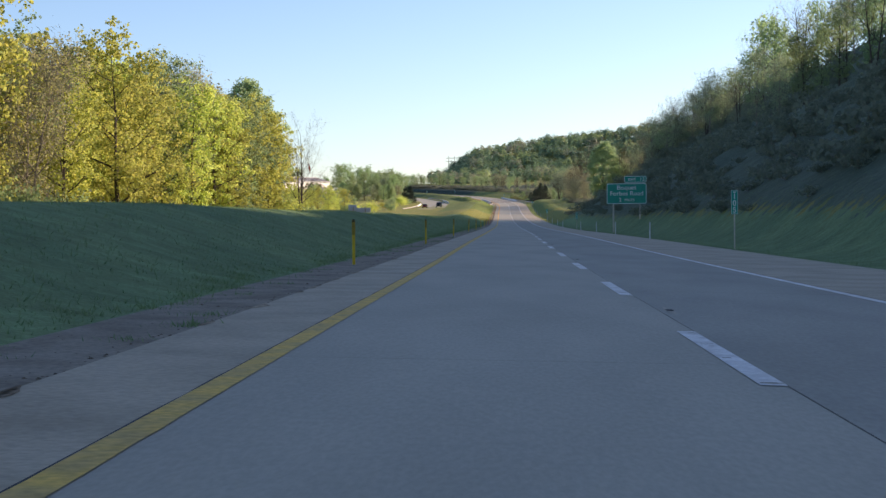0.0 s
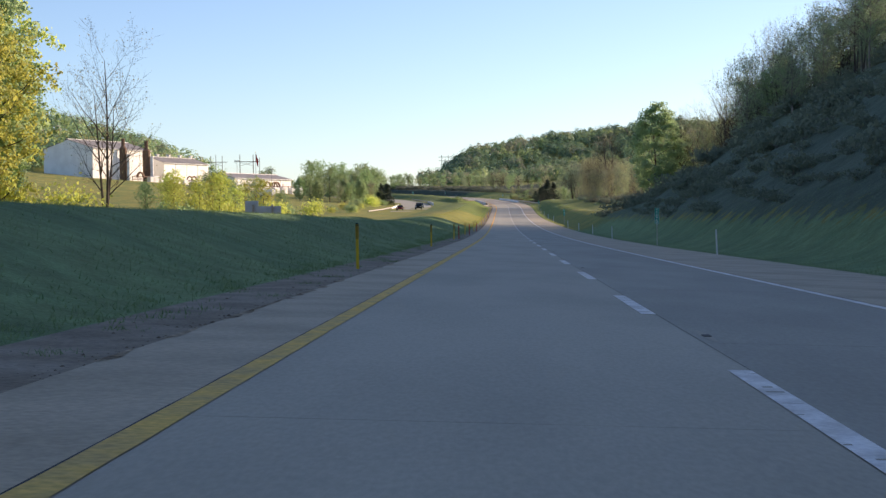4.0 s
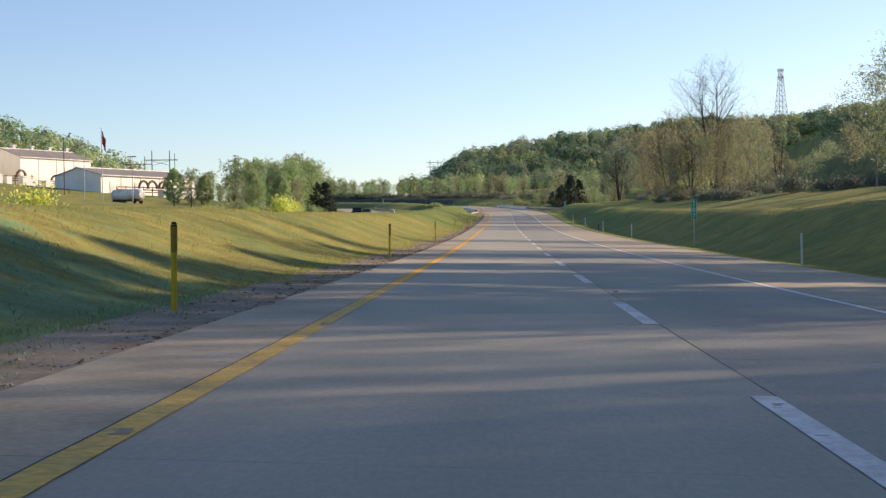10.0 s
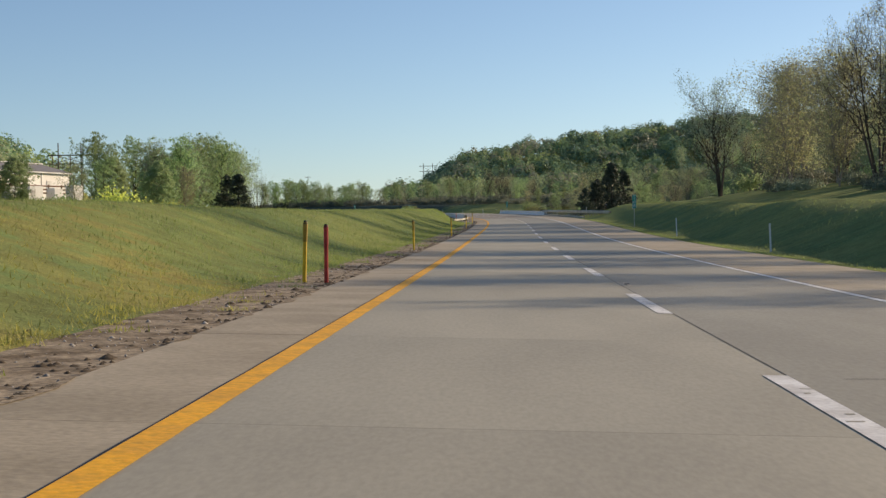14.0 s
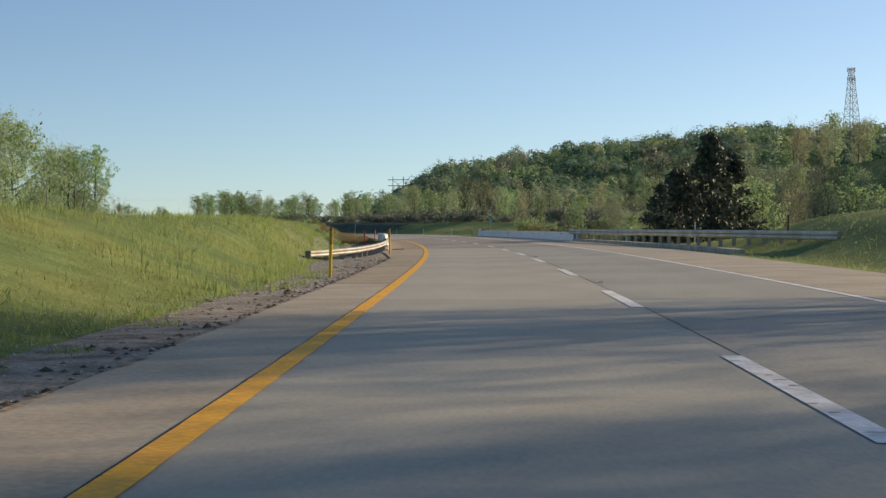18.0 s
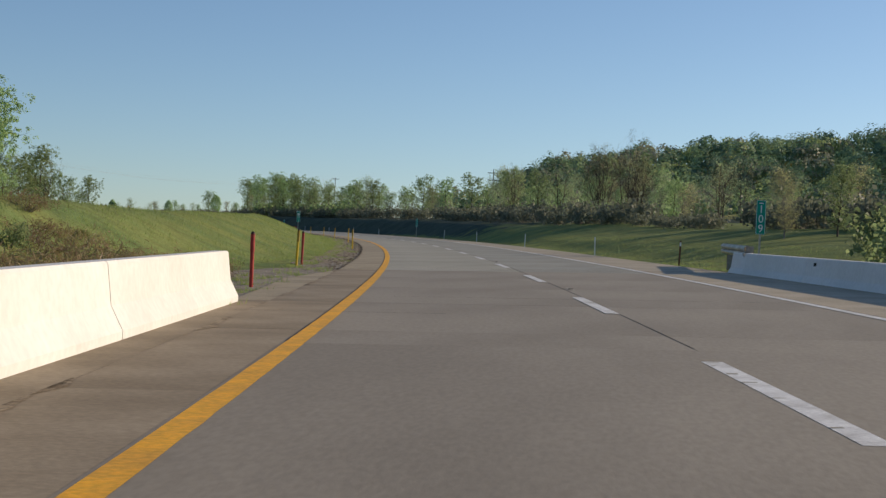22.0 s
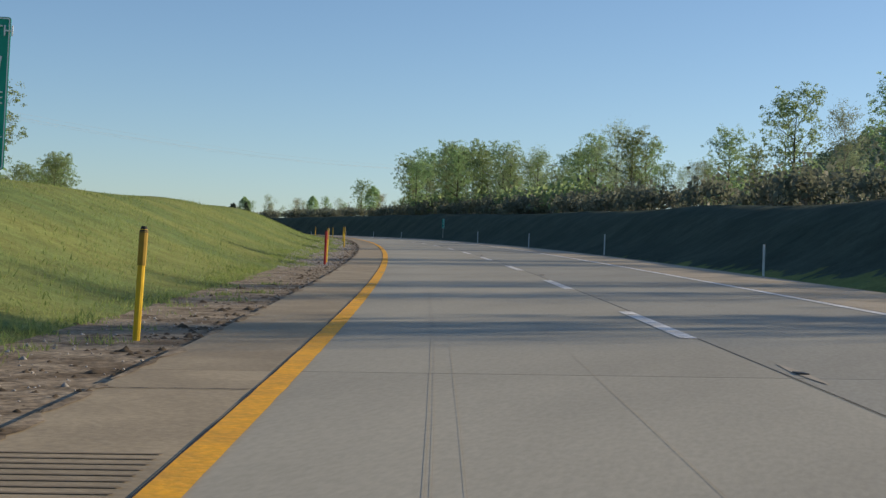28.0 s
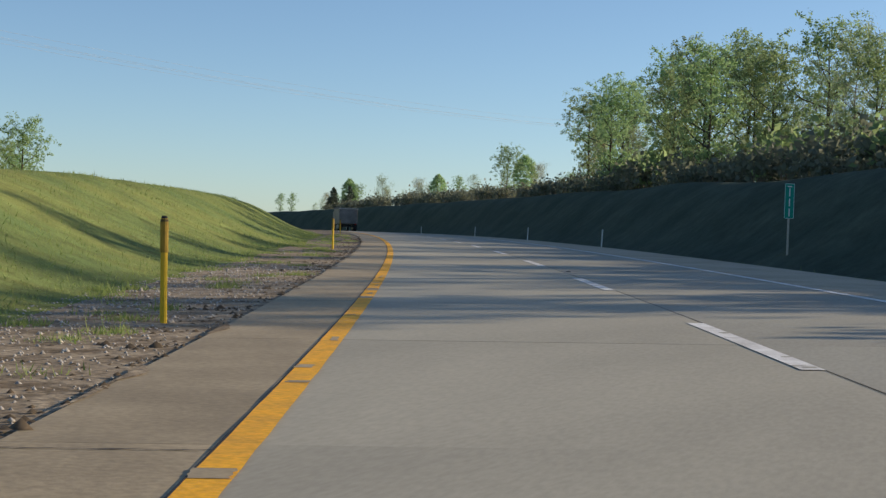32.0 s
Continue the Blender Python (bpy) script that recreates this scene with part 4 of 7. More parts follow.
# spruces and trees by the bridge
for s, u, k, wd in ((645, 18, 1.02, 0.95), (649, 20.5, 0.9, 1.0), (650, 16.5, 0.75, 1.1), (638, 13, 0.58, 1.1), (641, 15, 0.7, 1.1)):
    q = plant(T_CON[rt.randrange(2)], place(s, u, -0.2), k, group="spruces beside the bridge")
    q.scale.x *= wd
    q.scale.y *= wd
scatter(T_LIGHT + T_OLIVE + T_GREEN + T_BARE, 652, 706, 22, 75, 50, 0.3, 0.48, "trees in the hollow by the bridge", 3.2, 13, into="hollow_wood")
scatter(T_LIGHT + T_OLIVE + T_GREEN + T_BARE, 706, 775, 40, 80, 60, 0.4, 0.55, "trees in the hollow by the bridge", 3.4, 43, into="hollow_wood")
scatter(T_LIGHT + T_OLIVE + T_GREEN, 655, 735, 16, 24, 14, 0.24, 0.36, "trees in the hollow by the bridge", 3.0, 23)
for proto, s, u, k in ((T_BARE[0], 657, 17.5, 0.6), (T_BARE[1], 661, 20, 0.66), (T_LIGHT[0], 664, 23, 0.62), (T_BARE[0], 669, 19, 0.55)):
    plant(proto, place(s, u), k, group="trees in the hollow by the bridge")
for s, u, k in ((840, -45, 1.25), (834, -50, 1.2), (882, -50, 1.42), (887, -54, 1.38), (876, -55, 1.3), (893, -49, 0.7), (1102, -42, 0.85), (1106, -46, 0.7), (1130, -42, 0.95), (1184, -42, 1.05), (1178, -45, 0.8), (1192, -44, 0.7), (1047, -47, 1.35), (1053, -49, 1.2), (1040, -52, 1.1)):
    plant(rt.choice(T_GREEN), place(s, u), k, group="trees past the opposite carriageway")
# tall row whose shadows cross the road
for proto, s, u, k in ((T_FULL[0], 354, 26, 0.79), (T_FULL[0], 345, 25.5, 0.81), (T_OLIVE[0], 349, 29, 0.9), (T_LIGHT[0], 363, 25.5, 0.95), (T_FULL[0], 368, 27, 0.8), (T_OLIVE[1], 375, 28, 0.95), (T_LIGHT[1], 400, 27, 0.86), (T_LIGHT[0], 403, 25, 0.7)):
    plant(proto, place(s, u), k, group=ROW)
for s, u, k in ((354, 40, 1.08), (361, 43, 1.1), (366, 40, 0.8)):
    plant(rt.choice(T_GREEN + T_LIGHT + T_OLIVE), place(s, u), k, group=ROW)
for s, u, k in ((562, 27, 0.8), (559, 35, 0.85), (600, 36, 0.6), (616, 36, 0.6)):
    plant(rt.choice(T_BARE + T_LIGHT), place(s, u), k, group=ROW)
scatter(S_DRY, 651, 690, -8.9, -7.1, 60, 0.35, 0.6, "dry weeds behind the parapet", 0.9, 24)
scatter(S_DRY, 654, 690, -11, -9, 16, 0.3, 0.42, "dry weeds behind the parapet", 1.3, 44)
scatter(S_BUSH + S_BUSH + S_GREEN, 644, 653, -12.5, -9.3, 14, 0.2, 0.3, "bushes between the bridges", 1.2, 45)
scatter(S_BUSH + S_GREEN + S_DRY, 655, 690, -14, -9.5, 60, 0.08, 0.17, "low brush behind the parapet", 1.0, 49)
scatter(S_BUSH + S_HEDGE + S_GREEN, 640, 708, 10.5, 24, 60, 0.35, 0.65, "bushes in the hollow by the bridge", 2.2, 14)
# clump left of the median
for proto, s, u, k in ((T_GREEN[0], 640, -46, 0.96), (T_LIGHT[1], 636, -50, 0.95), (T_GREEN[2], 644, -54, 0.92), (T_GREEN[1], 640, -59, 0.9), (T_OLIVE[0], 632, -45, 0.6), (T_GREEN[0], 628, -55, 0.8),
                       (T_FULL[0], 594, -66, 0.56), (T_GREEN[0], 596, -63, 0.6), (T_FULL[0], 598, -60.5, 0.5), (T_GREEN[1], 600, -50, 0.55), (T_LIGHT[1], 602, -54, 0.55), (T_GREEN[2], 604, -61, 0.55), (T_FULL[0], 650, -48, 0.8), (T_FULL[0], 640, -50, 0.78), (T_FULL[0], 628, -48, 0.62), (T_FULL[0], 620, -53, 0.6), (T_GREEN[0], 661, -43, 0.95), (T_GREEN[2], 668, -47, 1.0), (T_LIGHT[0], 656, -47, 0.95), (T_GREEN[1], 676, -44, 0.95), (T_LIGHT[1], 684, -42, 1.0), (T_GREEN[0], 690, -47, 1.1), (T_GREEN[1], 702, -44, 0.95), (T_LIGHT[0], 712, -42, 0.85), (T_BARE[1], 722, -40, 0.7), (T_GREEN[2], 716, -47, 0.95)):
    plant(proto, place(s, u), k, group="clump beside the opposite carriageway")
plant(T_CON[0], place(649, -39), 0.92, group="clump beside the opposite carriageway", stretch=0.9).scale.x *= 1.25
plant(T_CON[1], place(652, -41), 0.8, group="clump beside the opposite carriageway")
scatter(S_GREEN + S_YELLOW, 480, 640, -46, -38, 16, 0.4, 0.9, "bushes below the works", 4.0, 16)
scatter(S_YELLOW + S_GREEN, 300, 420, -52, -40, 22, 0.7, 1.1, "bushes behind the sign", 3.0, 17)
scatter(T_YELLOW + T_YELLOW + T_GREEN, 318, 400, -58, -41, 20, 0.42, 0.62, "small trees behind the sign", 3.4, 18)
for s, u, k in ((775, -44, 0.3), (782, -46, 0.32), (800, -43, 0.38), (812, -45, 0.45), (865, -38, 0.5), (872, -41, 0.55), (930, -38, 0.6), (936, -42, 0.5), (1020, -39, 0.5), (1030, -42, 0.45), (1110, -42, 0.4)):
    plant(rt.choice(T_GREEN + T_LIGHT + T_BARE), place(s, u), k, group="trees past the opposite carriageway")
scatter(T_GREEN + T_LIGHT, 690, 1000, -70, -44, 26, 0.4, 0.7, "trees past the opposite carriageway", 5.0, 19, into="far_trees")
# beyond the bridge, outer bank
BELT = "trees behind the thicket"
scatter(S_HEDGE, 708, 762, 21.5, 26, 30, 0.5, 0.75, "thicket along the outer bank", 1.8, 47, into="outer_thicket")
scatter(S_HEDGE, 764, 790, 20, 23, 14, 0.3, 0.45, "thicket along the outer bank", 1.6, 62, into="outer_thicket")
scatter(S_HEDGE, 790, 1300, 17.2, 23, 178, 0.55, 0.95, "thicket along the outer bank", 2.0, 10, into="outer_thicket")
for proto, s, u, k in ((T_VASE[0], 830, 26.5, 0.68), (T_BARE[1], 816, 26, 0.62), (T_VASE[1], 808, 25, 0.55), (T_BARE[0], 845, 25, 0.5), (T_BARE[1], 870, 24, 0.5)):
    plant(proto, place(s, u), k, group=BELT)
scatter(T_GREEN + T_LIGHT + T_OLIVE + T_BARE, 796, 960, 28, 52, 42, 0.35, 0.6, BELT, 4.0, 11, into="outer_wood")
scatter(T_GREEN + T_LIGHT + T_LIGHT, 996, 1060, 30, 44, 12, 0.42, 0.55, BELT, 4.0, 12)
scatter(T_GREEN + T_LIGHT + T_LIGHT, 1060, 1130, 24, 44, 16, 0.5, 0.75, BELT, 4.0, 42)
for s, u, k in ((905, 25, 0.55), (927.3, 25, 0.54), (934, 24, 0.48), (947, 25, 0.62), (963, 25, 0.49), (999, 27, 0.56), (996, 25, 0.64), (1003, 25, 0.74), (1012, 25, 0.68), (1020, 26, 0.62), (1066, 25, 0.8), (1084, 25, 0.9), (1107, 25, 0.98), (1112, 28, 0.9), (1125, 25, 0.92), (1140, 25, 0.9), (1146, 28, 0.86), (1078, 20.5, 0.82), (1085, 22, 0.85), (1082, 25, 0.76), (1100, 18, 0.72), (1060, 24.5, 0.72), (1056, 28, 0.75), (1200, 29, 0.68), (1204, 33, 0.55), (1250, 30, 0.45), (1300, 32, 0.6), (1302, 25, 0.5), (1306, 28, 0.45)):
    plant(rt.choice(T_GREEN + T_FULL + T_GREEN + T_LIGHT), place(s, u), k, group=BELT)
for s, u, k in ((1046, 25.5, 0.6), (1070, 22.5, 0.72), (1092, 21.5, 0.7), (1036, 27.5, 0.6), (1028, 27, 0.58), (1052, 23, 0.62)):
    plant(rt.choice(T_GREEN), place(s, u), k, group=BELT)
for s, u, k in ((858, 25, 0.5), (872, 24, 0.56), (879, 24, 0.6), (884, 25, 0.62)):
    plant(rt.choice(T_GREEN + T_LIGHT), place(s, u), k, group=BELT)
scatter(S_HEDGE + S_GREEN, 1000, 1110, 19.5, 25, 36, 0.8, 1.25, BELT, 2.0, 46, into="outer_thicket")
for s, u in ((1290, 22), (1296, 20), (1312, 24)):
    plant(T_CON[1], place(s, u), 0.55, group=BELT)
scatter(T_LIGHT + T_GREEN + T_OLIVE, 1130, 1420, 24, 70, 40, 0.3, 0.5, BELT, 5.0, 20, into="outer_wood")
scatter(T_GREEN + T_LIGHT, 1120, 1500, -80, -40, 26, 0.3, 0.5, "far trees past the bend", 6.0, 21, into="far_trees")
finish_joined("hollow_wood", "mixed spring trees in the hollow beside the bridge", "forest")
finish_joined("deep_wood", "yellow-green spring wood behind the front row", "forest")
finish_joined("slope_thicket", "dull green scrub on the shaded cut slope", "bushes")
finish_joined("slope_wood", "thin trees along the top of the slope", "forest")
finish_joined("bank_wood", "mixed spring trees behind the grass bank", "forest")
finish_joined("outer_thicket", "dense grey-green thicket along the outer bank", "bushes")
finish_joined("outer_wood", "light green trees behind the thicket", "forest")
finish_joined("far_trees", "scattered green trees in the distance", "forest")
for t in T_GREEN + T_FULL + T_YELLOW + T_OLIVE + T_BARE + T_TALL + T_VASE + T_WIDE + T_LIGHT + T_CON + S_HEDGE + S_GREEN + S_YELLOW + S_DRY + S_BUSH + S_SLOPE:
    if t.name not in used_protos:
        for o in (*t.children_recursive, t):
            bpy.data.objects.remove(o)


def wooded(name, label, spots, size, seed, n=60):
    """A far wood: many rounded crowns of leaf sprays, in several greens, joined into one."""
    rng = np.random.default_rng(seed)
    r = random.Random(seed)
    cs, outs, mi = [], [], []
    for x, y in spots(r):
        s, u = su_of(x, y)
        z = float(ground_z(s, u)) - 1.8
        hgt, wd = r.uniform(7.5, 13), r.uniform(0.38, 0.54)
        d = rng.normal(size=(n, 3))
        d /= np.linalg.norm(d, axis=1)[:, None]
        d[:, 2] = np.where(d[:, 2] < -0.35, -d[:, 2], d[:, 2])
        lump = 1 + 0.16 * np.sin(d[:, 0] * 5 + seed + x) + 0.16 * np.sin(d[:, 1] * 6 + y)
        cs.append(np.array([x, y, z + hgt * 0.5]) + d * np.array([hgt * wd, hgt * wd, hgt * 0.5]) * (lump * rng.uniform(0.86, 1.04, n))[:, None])
        outs.append(d)
        mi.append(np.full(n, r.choice((0, 0, 0, 1, 1, 2, 3)), np.int32))
    v, f = leaves(np.concatenate(cs), size, rng, 0.5, np.concatenate(outs), 0.78)
    me = fast_mesh(name, v, f, L_FAR)
    for m in (L_FAR_DEEP, L_FAR_LIGHT, L_FAR_DUN):
        me.materials.append(m)
    me.polygons.foreach_set("material_index", np.concatenate(mi))
    return tagged(new(name, me), label, "forest", kind="stuff")


def hill_spots(r):
    k = 0
    while k < 1250:
        x, y = r.uniform(-62, 330), r.uniform(1090, 1345)
        if su_of(x, y)[1] < 42:
            continue
        k += 1
        yield x, y


def works_spots(r):
    for k in range(760):
        yield r.uniform(-440, -185), r.uniform(890, 1090)


wooded("hill_wood", "wooded hill in light spring green behind the bend", hill_spots, 1.0, 5, 210)
wooded("works_wood", "green wood on the hill behind the works", works_spots, 1.3, 6, 70)


def lawn_blades(s0, s1, mat, seed):
    """Long grass on the banks near the road."""
    rng = np.random.default_rng(seed)
    n = int(720 * (s1 - s0))
    s = rng.uniform(s0, s1, n)
    left = rng.random(n) < 0.72
    v_ = rng.random(n) ** 1.5
    er = edge_r(s)
    foot = np.interp(s, [0, 570, 600, 690, 720, 960, 1000], [6.0, 6.0, 8.4, 8.4, 6.4, 6.4, 7.6])
    u = np.where(left, -(foot + v_ * 6.5), er + 0.5 + v_ * 7)
    # tufts that creep into the gravel strip
    tuft = left & (rng.random(n) < np.interp(s, [860, 940], [0.24, 0.5])) & ~((s > 574) & (s < 640))
    ks = np.floor(s / 0.9)
    near = 5.0 + np.interp(s, [860, 900], [1.5, 2.4]) * np.modf(np.abs(np.sin(ks * 12.9898) * 43758.5))[0] ** 0.6
    s = np.where(tuft, ks * 0.9 + rng.normal(size=n) * 0.16, s)
    u = np.where(tuft, -near + rng.normal(size=n) * 0.14, u)
    keep = (np.sin(s * 0.9) + np.sin(u * 2.3 + s * 0.37) + rng.normal(size=n) * 0.9) > -0.9
    keep &= ~((s > 815) & (u > edge_r(s) + np.interp(s, [860, 940], [2.4, 0.9])))
    s, u = s[keep], u[keep]
    n = len(s)
    p = xyz(s, u)
    p[:, 2] = ground_z(s, u) - 0.02
    h = rng.uniform(0.03, 0.095, n) * np.interp(s, [420, 460], [1.0, 1.35]) * np.where(left[keep] & (s > 560) & (s < 615), 1.7, 1.0) * np.where(rng.random(n) < 0.03, 1.9, 1.0)
    a = rng.uniform(0, 6.283, n)
    w = rng.uniform(0.006, 0.014, n)
    lean = rng.normal(size=(n, 2)) * 0.05
    side = np.stack([np.cos(a) * w, np.sin(a) * w, 0 * a], -1)
    tip = p + np.stack([lean[:, 0], lean[:, 1], h], -1)
    v = np.stack([p - side, p + side, tip], 1).reshape(-1, 3)
    return tagged(new("grass", fast_mesh("grass", v, np.arange(3 * n).reshape(n, 3), mat)), "long yellow-green grass blades on the banks", "grass", kind="stuff")


lawn_blades(-20, 318, M_BLADE_SHADE, 9)
lawn_blades(318, 440, M_BLADE, 11)
lawn_blades(440, 1075, M_BLADE_FRESH, 10)


def stones():
    """Loose stones and dirt clods on the inner verge."""
    rng = np.random.default_rng(12)
    n = 52000
    s = np.concatenate([rng.uniform(300, 1060, 20000), rng.uniform(560, 616, 14000), rng.uniform(480, 600, 4000), rng.uniform(886, 1008, 14000)])
    wide = np.interp(s, [-10, 565, 590, 616, 640, 880, 900, 1010, 1060], [1.3, 1.4, 3.2, 3.2, 1.3, 1.4, 2.3, 2.6, 1.4])
    u = EDGE_L - 0.05 - wide * rng.random(n) ** 0.8
    u = np.where((s > 588) & (s < 697), u - 1.9 * rng.random(n), u)
    # a band of paler, larger stones along the foot of the grass
    band = np.arange(n) // 2000 % 19 >= 17
    u = np.where(band & (s > 480) & (s < 600), verge_edge(s) + rng.normal(size=n) * 0.22 + 0.15, u)
    r = rng.uniform(0.006, 0.02, n) * np.where(rng.random(n) < 0.05, 1.8, 1) * np.where((s > 884) & (s < 1006) & (u < -5.1), 1.35, 1)
    c = xyz(s, u, 0.0)
    c[:, 2] = np.maximum(ground_z(s, u), c[:, 2] - 0.035) + r * 0.2
    base = np.array([(1, 0, 0), (-1, 0, 0), (0, 1, 0), (0, -1, 0), (0, 0, 0.8), (0, 0, -0.8)], float)
    v = c[:, None] + base[None] * r[:, None, None] * rng.uniform(0.6, 1.3, (n, 6, 1))
    tri = np.array([(0, 2, 4), (2, 1, 4), (1, 3, 4), (3, 0, 4), (2, 0, 5), (1, 2, 5), (3, 1, 5), (0, 3, 5)])
    f = (np.arange(n)[:, None, None] * 6 + tri[None]).reshape(-1, 3)
    return tagged(new("loose_stones", fast_mesh("loose_stones", v.reshape(-1, 3), f, M_STONE)), "loose pale stones on the dirt verge", "stones", kind="stuff")


stones()


def clods():
    """Dark crumbs of soil along the edge of the inner shoulder."""
    rng = np.random.default_rng(13)
    n = 15000
    s = rng.uniform(-5, 1060, n) + 0.25 * rng.normal(size=n)
    s = np.where(rng.random(n) < 0.6, np.floor(s / 1.7) * 1.7 + rng.normal(size=n) * 0.22, s)
    u = EDGE_L + 0.02 - np.abs(rng.normal(size=n)) * 0.55
    keep = (s < 588) | (s > 697)
    s, u = s[keep], u[keep]
    n = len(s)
    r = rng.uniform(0.01, 0.035, n) * np.where(rng.random(n) < 0.08, 1.8, 1) * np.interp(s, [290, 340], [0.4, 1.0])
    c = xyz(s, u, 0.0)
    c[:, 2] = np.maximum(ground_z(s, u), c[:, 2] - 0.035) + r * 0.15
    base = np.array([(1.3, 0, 0), (-1.3, 0, 0), (0, 1.3, 0), (0, -1.3, 0), (0, 0, 0.7), (0, 0, -0.7)], float)
    v = c[:, None] + base[None] * r[:, None, None] * rng.uniform(0.6, 1.4, (n, 6, 1))
    tri = np.array([(0, 2, 4), (2, 1, 4), (1, 3, 4), (3, 0, 4)])
    f = (np.arange(n)[:, None, None] * 6 + tri[None]).reshape(-1, 3)
    return tagged(new("dirt_clods", fast_mesh("dirt_clods", v.reshape(-1, 3), f, M_CLOD)), "dark soil crumbs along the shoulder edge", "soil", kind="stuff")


clods()
# ---- roadside things ----
M_STEEL = material("galvanised_steel", (0.60, 0.55, 0.455), 0.55, metal=0.2, spots=0.22, size=1.1, fine=12, second=(0.40, 0.36, 0.29))
M_RAILPOST = material("rail_post_steel", (0.34, 0.32, 0.29), 0.7, metal=0.2, spots=0.2, size=0.5, fine=12)
M_SIGN = material("green_sign_sheeting", (0.0, 0.33, 0.23), 0.45, spots=0.05, size=1.5, fine=6, bump=0, second=(0.0, 0.29, 0.20))
M_LETTER = material("white_sign_letters", (0.85, 0.87, 0.85), 0.45, spots=0.03, size=1, fine=5, bump=0, second=(0.78, 0.80, 0.78))
M_BLACK = material("black_plastic", (0.02, 0.02, 0.02), 0.6, spots=0.1, size=0.5)
M_ALU = material("bare_aluminium", (0.42, 0.46, 0.50), 0.45, metal=0.3, spots=0.08, size=1.0, fine=8, second=(0.34, 0.38, 0.43))
M_POSTY = material("yellow_marker_post", (0.80, 0.52, 0.03), 0.5, spots=0.08, size=0.3, fine=15, second=(0.68, 0.42, 0.03))
M_SLEEVE = material("weathered_post_sleeve", (0.46, 0.29, 0.03), 0.6, spots=0.15, size=0.3, fine=12, second=(0.30, 0.19, 0.03))
M_POSTR = material("red_marker_post", (0.55, 0.055, 0.045), 0.5, spots=0.08, size=0.3, fine=15)
M_POSTW = material("white_marker_post", (0.75, 0.75, 0.72), 0.5, spots=0.08, size=0.3, fine=15, second=(0.6, 0.6, 0.57))
M_REFLECT = material("reflector", (0.85, 0.85, 0.82), 0.2, spots=0.02, bump=0)
M_BARRIER = material("whitewashed_concrete", (0.80, 0.79, 0.765), 0.85, spots=0.05, size=1.8, fine=10, bump=0.15, second=(0.72, 0.71, 0.68))
M_SCRAPE = material("scrape_marks", (0.46, 0.45, 0.43), 0.9, spots=0.3, size=0.4, fine=9)
M_KERB = material("kerb_concrete", (0.50, 0.45, 0.37), 0.9, spots=0.12, size=0.6, fine=14)
M_RUST = material("rusty_steel", (0.16, 0.085, 0.05), 0.85, metal=0.1, spots=0.25, size=0.8, fine=9)


def text_mesh(text, size, mat, name="lettering"):
    cu = bpy.data.curves.new(name, "FONT")
    cu.body, cu.size, cu.align_x, cu.align_y = text, size, "CENTER", "CENTER"
    cu.extrude = 0.004
    tmp = bpy.data.objects.new(name, cu)
    scene.collection.objects.link(tmp)
    me = bpy.data.meshes.new_from_object(tmp.evaluated_get(bpy.context.evaluated_depsgraph_get()))
    me.name = name
    me.materials.clear()
    me.materials.append(mat)
    bpy.data.objects.remove(tmp)
    bpy.data.curves.remove(cu)
    return me


def lettering(text, x, z, size, parent, y=-0.012, mat=None, wide=1.0, name="lettering"):
    """Upright letters on a plate that faces -y."""
    return child(name, text_mesh(text, size, mat or M_LETTER, name), parent, m=pose(x, y, z, 90, 0, 0) @ Matrix.Diagonal((wide, 1, 1, 1)))


def rounded_plate(w, h, r, t, z0=0.0, x0=0.0):
    """A sign plate with rounded corners, in the x-z plane."""
    bm = bmesh.new()
    pts = []
    for cx, cz, a0 in ((w / 2 - r, h - r, 0), (-w / 2 + r, h - r, 90), (-w / 2 + r, r, 180), (w / 2 - r, r, 270)):
        for k in range(5):
            a = radians(a0 + 22.5 * k)
            pts.append((x0 + cx + r * math.cos(a), z0 + cz + r * math.sin(a)))
    f = bm.faces.new([bm.verts.new((x, 0, z)) for x, z in pts])
    e = bmesh.ops.extrude_face_region(bm, geom=[f])
    for v in e["geom"]:
        if isinstance(v, bmesh.types.BMVert):
            v.co.y += t
    bmesh.ops.recalc_face_normals(bm, faces=bm.faces)
    return bm


def rounded_rim(w, h, r, rim, z0=0.0, x0=0.0, y=-0.006):
    """The white border line of a sign."""
    bm = bmesh.new()
    rings = []
    for k_in in (0, rim):
        ring = []
        for sx, sz, a0 in ((1, 1, 0), (-1, 1, 90), (-1, 0, 180), (1, 0, 270)):
            rr = max(r - k_in, 0.004)
            cx = sx * (w / 2 - r)
            cz = (h - r) if sz else r
            for k in range(5):
                a = radians(a0 + 22.5 * k)
                ring.append(bm.verts.new((x0 + cx + rr * math.cos(a), y, z0 + cz + rr * math.sin(a))))
        rings.append(ring)
    n = len(rings[0])
    for k in range(n):
        bm.faces.new((rings[0][k], rings[0][(k + 1) % n], rings[1][(k + 1) % n], rings[1][k]))
    return bm


def ibeam(x, z0, z1, w=0.16, d=0.2, y0=0.03):
    bm = bmesh.new()
    box(bm, x - w / 2, x + w / 2, y0, y0 + 0.014, z0, z1)
    box(bm, x - w / 2, x + w / 2, y0 + d - 0.014, y0 + d, z0, z1)
    box(bm, x - 0.007, x + 0.007, y0 + 0.014, y0 + d - 0.014, z0, z1)
    return bm


